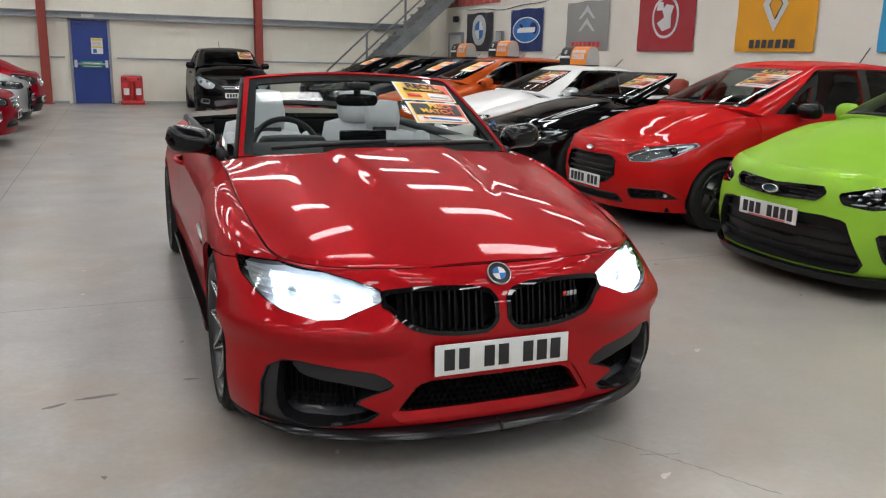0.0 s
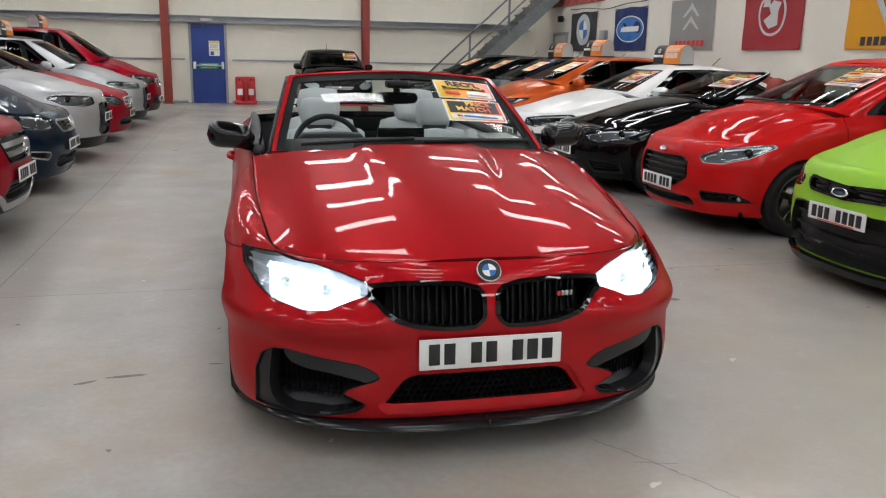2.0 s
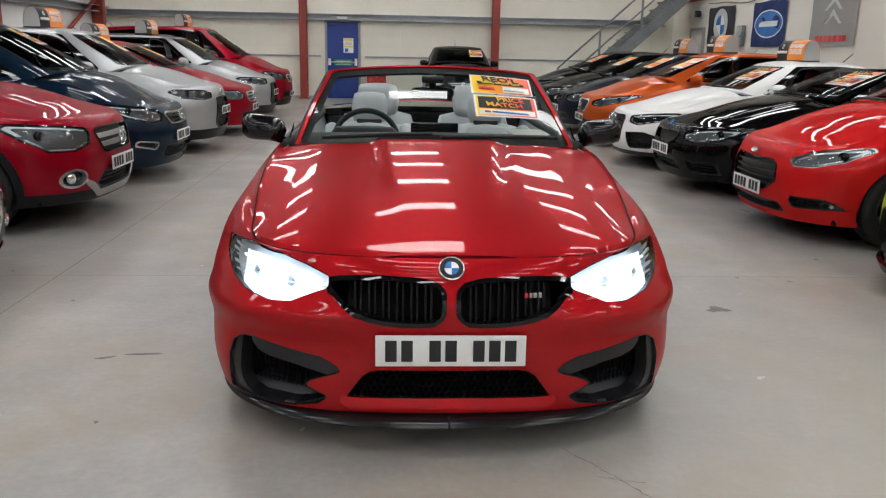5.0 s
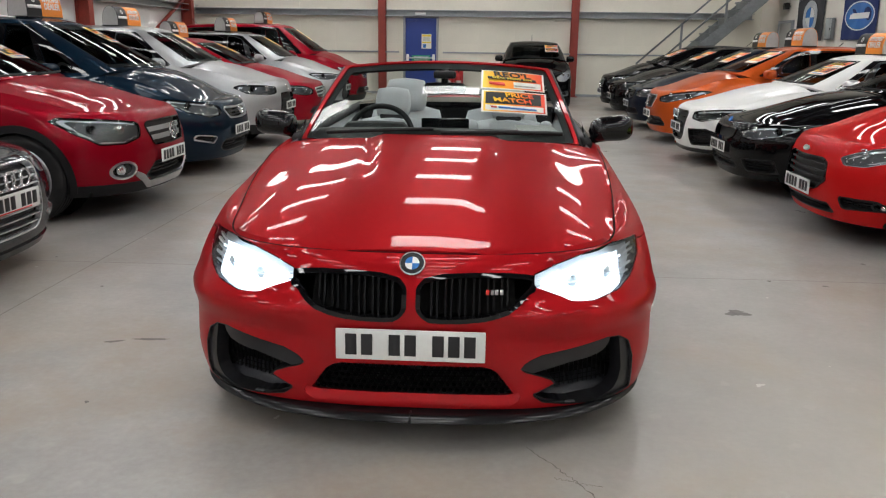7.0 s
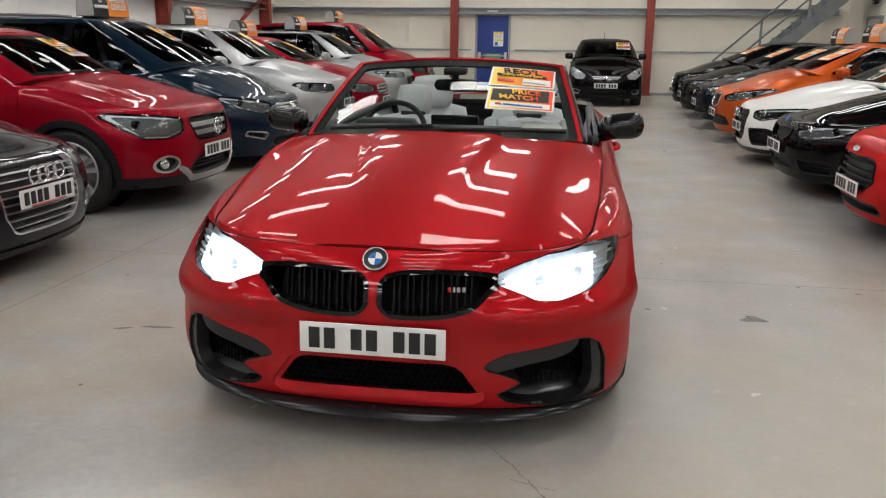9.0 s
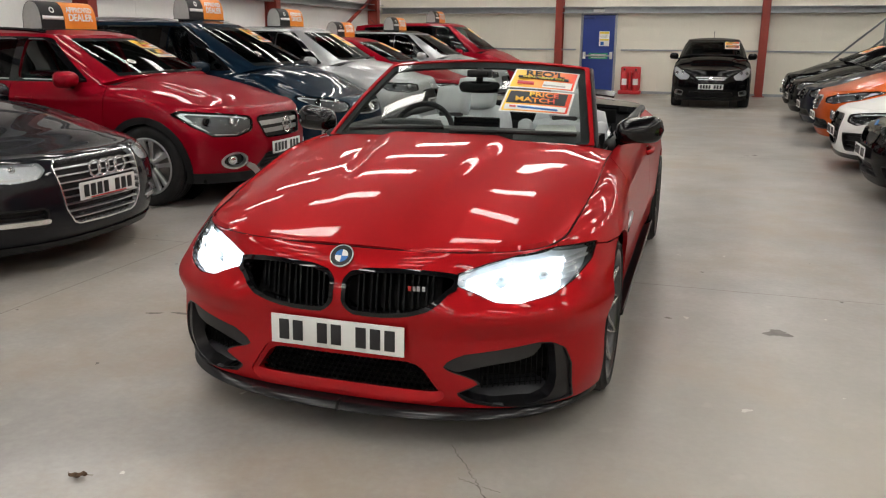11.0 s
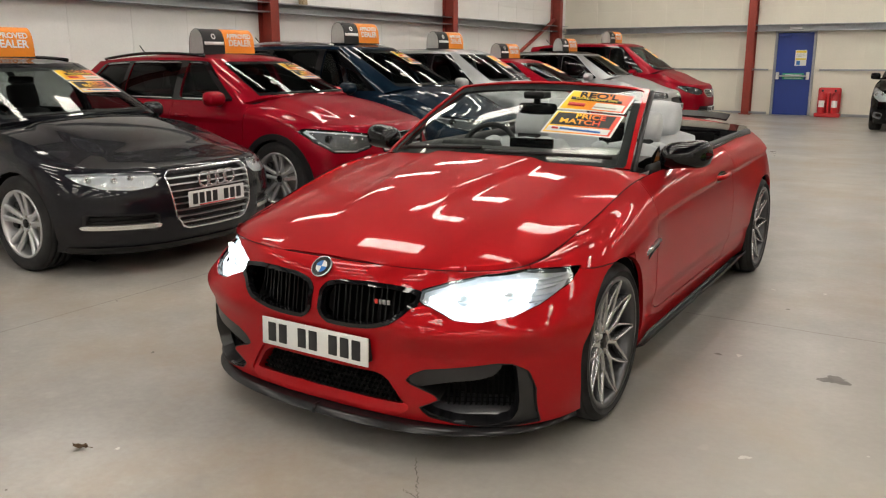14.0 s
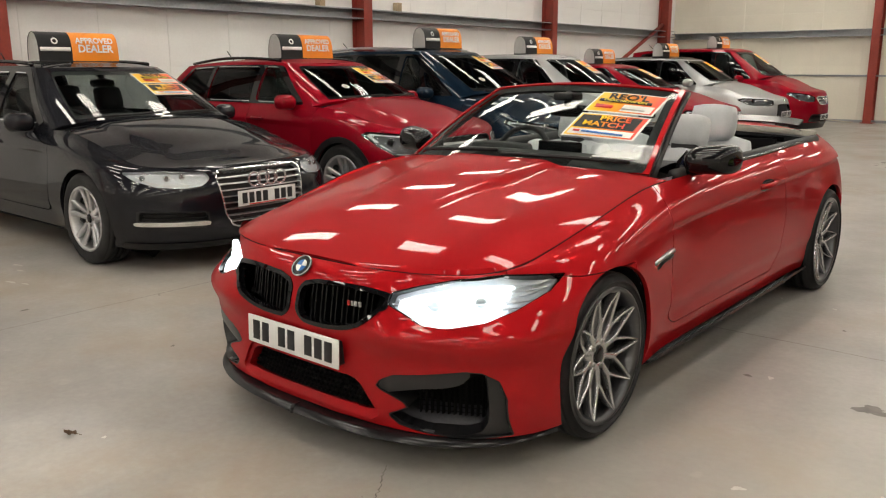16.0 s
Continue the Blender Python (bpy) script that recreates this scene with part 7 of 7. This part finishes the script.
VAN = dict(skirt=0.30, long=4.40, wide=0.92, nose=0.93, cowl=1.14, belt=1.12, tail=1.16, yc=0.98, base=2.78, wf=0.90, wheel=0.33, roof=1.80, ry0=1.72, ry1=4.15, rw=0.66, rear=4.35, doors=4, door=1.15, quarter=0.26, mirror_y=0.50,
           grille=[(0, 0.80), (0.36, 0.82), (0.38, 0.77), (0.28, 0.66), (0, 0.64)], slats=2, slat_mat=CHROME, ring_mat=CHROME,
           lamp=[(0.42, 0.80), (0.46, 0.72), (0.64, 0.71), (0.80, 0.77), (0.86, 0.87), (0.82, 0.90), (0.58, 0.85)], lower=[(0, 0.46), (0.55, 0.46), (0.60, 0.32), (0, 0.30)], badge=(0.05, 0.05), badge_z=0.745, badge_y=-0.005, plate_z=0.40, style="5", alloy=SILVERRIM)
SPORT = dict(sill=-0.045, long=4.40, wide=0.922, nose=0.79, cowl=1.00, belt=1.02, tail=1.06, yc=1.18, base=2.64, wf=0.90, wheel=0.335, roof=1.50, ry0=1.98, ry1=3.80, rw=0.57, rear=4.25, doors=2, door=1.45, y2=3.45,
             grille=[(0, 0.655), (0.36, 0.69), (0.39, 0.655), (0.34, 0.605), (0, 0.575)], slats=3, slat_mat=GLOSS, ring_mat=GLOSS,
             lamp=[(0.47, 0.660), (0.50, 0.605), (0.66, 0.590), (0.83, 0.630), (0.885, 0.74), (0.86, 0.775), (0.66, 0.72)], bowl=GLOSS,
             lower=[(0, 0.50), (0.40, 0.515), (0.54, 0.50), (0.64, 0.25), (0.60, 0.185), (0, 0.175)], lower2=[(0.70, 0.44), (0.86, 0.46), (0.87, 0.30), (0.74, 0.26)],
             extras=[([(0, 0.165), (0.62, 0.175), (0.92, 0.195), (0.92, 0.130), (0, 0.115)], 0.045, GLOSS, "front_splitter")],
             badge=(0.062, 0.026), badge_z=0.632, badge_y=-0.014, badge_mat=NAVY, badge_rim=True, plate_z=0.482, groups=(3, 4), plate_band=RED_PRINT, style="7", alloy=BLACKRIM, sticker_at=(0.16, 0.5, 0.45, 0.88))
SUPERMINI = dict(long=3.98, wide=0.865, nose=0.765, cowl=0.985, belt=1.00, tail=1.05, yc=1.12, base=2.49, wf=0.84, wheel=0.315, roof=1.475, ry0=1.92, ry1=3.45, rw=0.56, rear=3.86, doors=2, door=1.40, y2=3.1,
                 grille=[(0, 0.605), (0.30, 0.62), (0.37, 0.590), (0.39, 0.46), (0.28, 0.385), (0, 0.365)], slats=4, slat_mat=MESHY, ring_mat=GLOSS, ring=0.012,
                 lamp=[(0.47, 0.645), (0.52, 0.600), (0.66, 0.606), (0.775, 0.660), (0.815, 0.745), (0.795, 0.766), (0.64, 0.728)],
                 lower=[(0, 0.295), (0.42, 0.295), (0.46, 0.23), (0, 0.215)], lower2=[(0.52, 0.365), (0.74, 0.365), (0.80, 0.30), (0.54, 0.28)], badge=(0.052, 0.022), badge_z=0.665, badge_y=0.02, badge_mat=SATIN,
                 plate_z=0.385, groups=(4, 3), style="5", alloy=BLACKRIM, mirror=GLOSS, sticker_at=(0.14, 0.52, 0.46, 0.88), seat=CLOTH, mast=0.05, clear=True, quarter=0.30, mirror_y=0.56, bowl=BOWL, lamp_trim=SATIN, lamp_edge=0.005, fog=[(0.745 + 0.028 * math.cos(a), 0.325 + 0.028 * math.sin(a)) for a in [i * math.pi / 8 for i in range(16)]], fog_r=0.024)
ROADSTER = dict(long=4.64, wide=0.915, nose=0.715, cowl=0.945, belt=0.95, tail=0.99, yc=1.42, base=2.81, wf=0.80, wheel=0.33, roof=1.36, ry0=2.08, ry1=3.6, rw=0.56, rear=4.1, doors=2, door=1.45, open=True,
                grille=[(0.03, 0.635), (0.03, 0.52), (0.22, 0.52), (0.33, 0.56), (0.36, 0.635), (0.20, 0.645)], slats=0, ring_mat=GLOSS,
                lamp=[(0.42, 0.63), (0.45, 0.575), (0.62, 0.55), (0.80, 0.60), (0.85, 0.66), (0.84, 0.70), (0.66, 0.69)], lower=[(0, 0.36), (0.36, 0.36), (0.44, 0.25), (0, 0.24)], lower2=[(0.52, 0.36), (0.80, 0.37), (0.80, 0.25), (0.56, 0.24)],
                badge=(0.036, 0.036), badge_z=0.70, badge_y=0.09, badge_mat=BLUE_PRINT, plate_z=0.44, style="5", seat=TAN, sticker_at=(0.14, 0.52, 0.40, 0.88), handle=SATIN)
COUPE = dict(long=4.18, wide=0.92, nose=0.72, cowl=0.93, belt=0.96, tail=0.97, yc=1.32, base=2.47, wf=0.88, wheel=0.33, roof=1.36, ry0=1.98, ry1=3.30, rw=0.56, rear=4.0, doors=2, door=1.35, y2=3.0, drop=0.04, corner=0.8,
             grille=[(0, 0.64), (0.30, 0.645), (0.33, 0.60), (0.29, 0.36), (0.20, 0.29), (0, 0.285)], slats=4, slat_mat=GLOSS, ring_mat=GLOSS,
             lamp=[(0.43, 0.645), (0.45, 0.575), (0.62, 0.545), (0.80, 0.60), (0.865, 0.69), (0.84, 0.71), (0.62, 0.68)], bowl=GLOSS, lower=[(0.42, 0.44), (0.70, 0.46), (0.80, 0.42), (0.74, 0.27), (0.46, 0.25)],
             extras=[([(0, 0.20), (0.90, 0.215), (0.90, 0.18), (0, 0.165)], 0.02, GLOSS, "front_splitter")], badge="rings", badge_z=0.60, badge_y=-0.02, plate_z=0.44, style="5", alloy=BLACKRIM, mirror=SATIN, sticker_at=(0.10, 0.48, 0.36, 0.86), seat=TAN)
SMALL = dict(long=3.98, wide=0.865, nose=0.80, cowl=1.00, belt=1.01, tail=1.08, yc=1.10, base=2.52, wf=0.83, wheel=0.315, roof=1.455, ry0=1.85, ry1=3.50, rw=0.56, rear=3.88, doors=4, door=1.08,
             grille=[(0, 0.70), (0.30, 0.715), (0.33, 0.68), (0.24, 0.53), (0, 0.50)], slats=3, slat_mat=BLACK, ring_mat=CHROME,
             lamp=[(0.40, 0.685), (0.44, 0.635), (0.62, 0.625), (0.80, 0.69), (0.845, 0.79), (0.82, 0.81), (0.60, 0.745)], lower=[(0, 0.40), (0.52, 0.40), (0.60, 0.28), (0, 0.25)], badge=(0.045, 0.035), badge_z=0.62, badge_y=-0.01, plate_z=0.43, style="5", sticker_at=(0.10, 0.48, 0.40, 0.86))
SALOON = dict(HATCH, roof=1.43, nose=0.74, cowl=0.95, belt=0.96, badge=(0.04, 0.04), slat_mat=GLOSS, ring_mat=GLOSS)
SWIFT = dict(long=3.85, wide=0.847, nose=0.84, cowl=1.04, belt=1.05, tail=1.09, yc=0.98, base=2.43, wf=0.80, wheel=0.31, roof=1.51, ry0=1.68, ry1=3.40, rw=0.575, rear=3.75, doors=2, door=1.30, y2=2.9,
             grille=[(0, 0.70), (0.33, 0.71), (0.36, 0.675), (0.27, 0.60), (0, 0.585)], slats=2, slat_mat=SATIN, ring_mat=GLOSS,
             lamp=[(0.46, 0.70), (0.50, 0.62), (0.66, 0.615), (0.78, 0.70), (0.815, 0.84), (0.76, 0.875), (0.56, 0.76)], lower=[(0, 0.37), (0.44, 0.37), (0.52, 0.25), (0, 0.235)], lower2=[(0.58, 0.37), (0.74, 0.39), (0.76, 0.29), (0.60, 0.27)], lower2_edge=SATIN,
             badge=(0.045, 0.045), badge_z=0.65, badge_y=-0.01, plate_z=0.47, style="5", alloy=BLACKRIM, mirror=BLACKP, bowl=REFLECT, lamp_trim=SATIN, lamp_edge=0.005, sticker_at=(0.24, 0.56, 0.42, 0.88), mast=0.06, crown=0.06)

LEFT_ROW = [(ESTATE, GREY, 1.83, "estate_car", "dark grey estate car with a wide chrome-framed grille", 1.0, 0.58, -2.49),
            (CROSS, CRIMSON, 4.27, "crossover_car", "crimson compact crossover with black arches and roof sign", 1.0, 0.52, -2.50),
            (MPV, NAVY, 6.56, "people_carrier", "navy blue people carrier with swept-back lamps", 0.9, 0.32, -2.58),
            (SUV, SILVER, 8.97, "crossover_car", "silver crossover with a dark upright grille", 0.7, 0.55, -2.60),
            (HATCH, CRIMSON, 11.35, "hatchback_car", "crimson hatchback with a chrome-edged grille", 0.7, 0.55, -2.60),
            (dict(SUV, roof_paint=BLACKP, roof=1.60, nose=0.86), SILVER, 13.75, "crossover_car", "silver crossover with a black roof", 0.7, 0.60, -2.6),
            (VAN, CRIMSON, 16.2, "tall_car", "tall crimson van-based car near the back wall", 0.7, 0.60, -2.6)]
for c, coat, y, nm, label, fine, dy, x in LEFT_ROW:
    place = pose(x, y, 0, 0, 0, 90)
    build_car(nm, label, c, coat, place, fine)
    sign_on(place, c, dy)
RIGHT_ROW = [(SPORT, LIME, 1.74, "hot_hatchback", "bright green hot hatchback with a black splitter", 1.0, None, 2.80),
             (SUPERMINI, FLAME, 3.97, "small_hatchback", "bright red three-door hatchback with black wheels", 1.0, None, 2.74),
             (ROADSTER, BLACKP, 6.07, "convertible_car", "black open convertible with tan seats", 0.9, None, 2.66),
             (COUPE, WHITEP, 8.1, "coupe_car", "white two-door coupe with a dark splitter", 0.9, 0.40, 2.66),
             (SMALL, AMBER, 10.35, "small_hatchback", "burnt orange small hatchback with roof sign", 0.7, 0.35, 2.70),
             (SALOON, DEEPBLUE, 12.4, "hatchback_car", "dark blue hatchback with roof sign", 0.7, 0.35, 2.70),
             (SALOON, BLACKP, 14.6, "hatchback_car", "black hatchback parked in a row", 0.7, None, 2.70),
             (SMALL, BLACKP, 16.6, "small_hatchback", "black small hatchback near the staircase", 0.7, None, 2.75)]
for c, coat, y, nm, label, fine, dy, x in RIGHT_ROW:
    place = pose(x, y, 0, 0, 0, -90)
    build_car(nm, label, c, coat, place, fine)
    if dy is not None:
        sign_on(place, c, dy)
build_car("small_hatchback", "black small hatchback standing alone by the back wall", SWIFT, BLACKP, pose(1.29, 16.45, 0), 0.8)

# ---------------------------------------------------------------- small things and marks
def blotch(name, x, y, rx, ry, material, label, seed, turn=0.0, high=0.0012, parent=None):
    """A thin uneven patch on the floor."""
    rnd = random.Random(seed)
    n = 26
    wob = [1 + 0.35 * math.sin(3 * k * 2 * math.pi / n + seed) * rnd.random() + rnd.uniform(-0.16, 0.16) for k in range(n)]
    pts = [(rx * w * math.cos(2 * math.pi * k / n), ry * w * math.sin(2 * math.pi * k / n), high) for k, w in enumerate(wob)]
    mesh = moved(([(0, 0, high)] + pts, [(0, 1 + k, 1 + (k + 1) % n) for k in range(n)]), pose(x, y, 0, 0, 0, turn))
    return part(name, mesh, material, floor, label, flat=True)


OIL = surface("old_oil_mark", (0.150, 0.140, 0.125), 0.5, grain=(25, 0.2), stain=(9, 0.2))
SCUFF = surface("rubber_scuff", (0.15, 0.135, 0.118), 0.6, grain=(30, 0.3))
CHIP = surface("bare_chip", (0.58, 0.56, 0.52), 0.7, grain=(30, 0.1))
blotch("floor_stain", 1.642, 1.71, 0.060, 0.050, OIL, "small dark oil mark on the floor", 3)
blotch("floor_scuff", -1.37, 1.015, 0.085, 0.014, SCUFF, "dark rubber scuff on the floor", 5, 3)
blotch("floor_scuff", -1.53, 0.97, 0.050, 0.012, SCUFF, "dark rubber scuff on the floor", 7, 22)
blotch("floor_scuff", -0.99, 1.10, 0.030, 0.008, SCUFF, "dark rubber scuff on the floor", 8, -8)
blotch("floor_stain", 0.55, -0.62, 0.05, 0.010, OIL, "small dark mark on the floor", 11, -35)
blotch("floor_stain", 0.32, -0.50, 0.10, 0.006, OIL, "small dark mark on the floor", 13, -30)
rnd = random.Random(21)
for k in range(46):
    x, y = rnd.uniform(-3.0, 3.0), rnd.uniform(-1.6, 3.4)
    pale = rnd.random() < 0.55
    s = rnd.uniform(0.004, 0.013)
    blotch("floor_chip" if pale else "floor_speck", x, y, s * rnd.uniform(1, 2.4), s, CHIP if pale else SCUFF, "", 30 + k, rnd.uniform(0, 180), 0.0014)
for x, y, s in ((-3.79, 0.56, 0.05), (-3.60, 0.50, 0.04), (-3.32, 0.32, 0.05), (-3.2, 0.36, 0.03)):
    blotch("floor_chip", x, y, s, s * 0.3, CHIP, "", int(90 + 10 * abs(x)), 12, 0.0014)

# hairline cracks in the floor paint
CRACKS = [(0.42, 0.06, 0.58, -0.17, 0.0022), (0.58, -0.17, 0.80, -0.55, 0.0026), (0.66, -0.20, 0.50, -0.15, 0.0016)]
rnd = random.Random(8)
for ax, ay, bx, by, w in CRACKS:
    line = [(ax + (bx - ax) * t + rnd.uniform(-0.006, 0.006), ay + (by - ay) * t + rnd.uniform(-0.006, 0.006), w * rnd.uniform(0.3, 1.3)) for t in steps(0, 1, 26)]
    off = Vector((ay - by, bx - ax)).normalized()
    verts = [(x - off.x * h, y - off.y * h, 0.0013) for x, y, h in line] + [(x + off.x * h, y + off.y * h, 0.0013) for x, y, h in line]
    part("floor_crack", (verts, [(i, i + 27, i + 28, i + 1) for i in range(26)]), SCUFF, floor, "hairline crack in the floor paint", flat=True)

# a dry leaf
leaf = thing("dry_leaf", "curled brown dry leaf on the floor", "leaf", place=pose(-0.706, -0.55, 0.002, 0, 0, 28))
blade = grid(lambda u, v: (0.030 * u, 0.012 * v * (1 - u * u) ** 0.6 + 0.003 * math.sin(5 * u), 0.005 + 0.010 * v * v + 0.006 * u * u + 0.003 * math.sin(7 * u + 4 * v)), steps(-1, 1, 10), steps(-1, 1, 6))
part("leaf_blade", rim(blade, 0.001), surface("dry_leaf_brown", (0.10, 0.055, 0.025), 0.8, grain=(90, 0.3)), leaf)
part("leaf_stem", tube([(0.028, 0, 0.010), (0.046, 0.005, 0.004)], 0.0012, 5), bpy.data.materials["dry_leaf_brown"], leaf)

# broom lying along the wall, behind the last car
broom = thing("floor_broom", "wide yellow floor broom with a pale wooden handle", "broom", place=pose(-4.35, Y1 - 0.55, 0, 0, 0, 0))
part("broom_head", box(-0.10, 0.10, -0.25, 0.25, 0.06, 0.15, 0.02), surface("yellow_plastic", (0.62, 0.36, 0.03), 0.5, grain=(30, 0.06)), broom, "yellow plastic broom head")
part("bristles", box(-0.08, 0.08, -0.24, 0.24, 0.0, 0.07, 0.004), surface("dark_bristle", (0.10, 0.07, 0.04), 0.9, grain=(150, 0.4), bump=(200, 0.6)), broom)
part("broom_handle", tube([(0.0, 0.0, 0.14), (0.55, -0.05, 0.09), (1.25, -0.10, 0.03)], 0.016, 10), surface("pale_handle", (0.52, 0.48, 0.40), 0.6, grain=(30, 0.1)), broom)

# cable and flood lamp on the east wall
cable = [(X1 - 0.03, y, 2.70 - 0.10 * math.sin((y - 13.9) / 4.6 * math.pi) + 0.02 * math.sin(y * 3)) for y in steps(13.9, 18.5, 30)]
tagged(part("wall_cable", tube([(X1 - 0.03, 13.88, 3.1)] + cable, 0.010, 6), BLACK), label="black cable sagging along the wall", category="cable")
flood = thing("flood_lamp", "small black wall flood lamp above the office door", "lamp", place=pose(X1 - 0.02, 18.95, 2.36, 0, 0, -90))
part("lamp_body", box(-0.11, 0.11, -0.16, -0.06, 0.0, 0.16, 0.015), BLACK, flood)
part("lamp_glass", box(-0.09, 0.09, -0.166, -0.158, 0.02, 0.14, 0.003), GLOSS, flood)
part("wall_bracket", box(-0.02, 0.02, -0.06, 0.0, 0.05, 0.10, 0.005), STAIR, flood)

# timber blocks resting on the west rail
for y in (7.5, 9.35):
    blk = thing("timber_block", "pale timber offcut resting on the wall rail", "block", place=pose(X0 + 0.13, y, 2.39, 0, 0, 8))
    part("block", box(-0.05, 0.05, -0.07, 0.07, 0.0, 0.15, 0.004), surface("pale_timber", (0.42, 0.32, 0.20), 0.7, grain=(40, 0.2)) if y < 8 else bpy.data.materials["pale_timber"], blk)

# ---------------------------------------------------------------- wall sheets, last
wall_panels(bpy.data.objects["wall_north"], 15.9, 0.0, pose(X0, Y1, 0), NORTH)
wall_panels(bpy.data.objects["wall_west"], 28.0, 0.0, pose(X0, -7.5, 0, 0, 0, 90), CREAM)
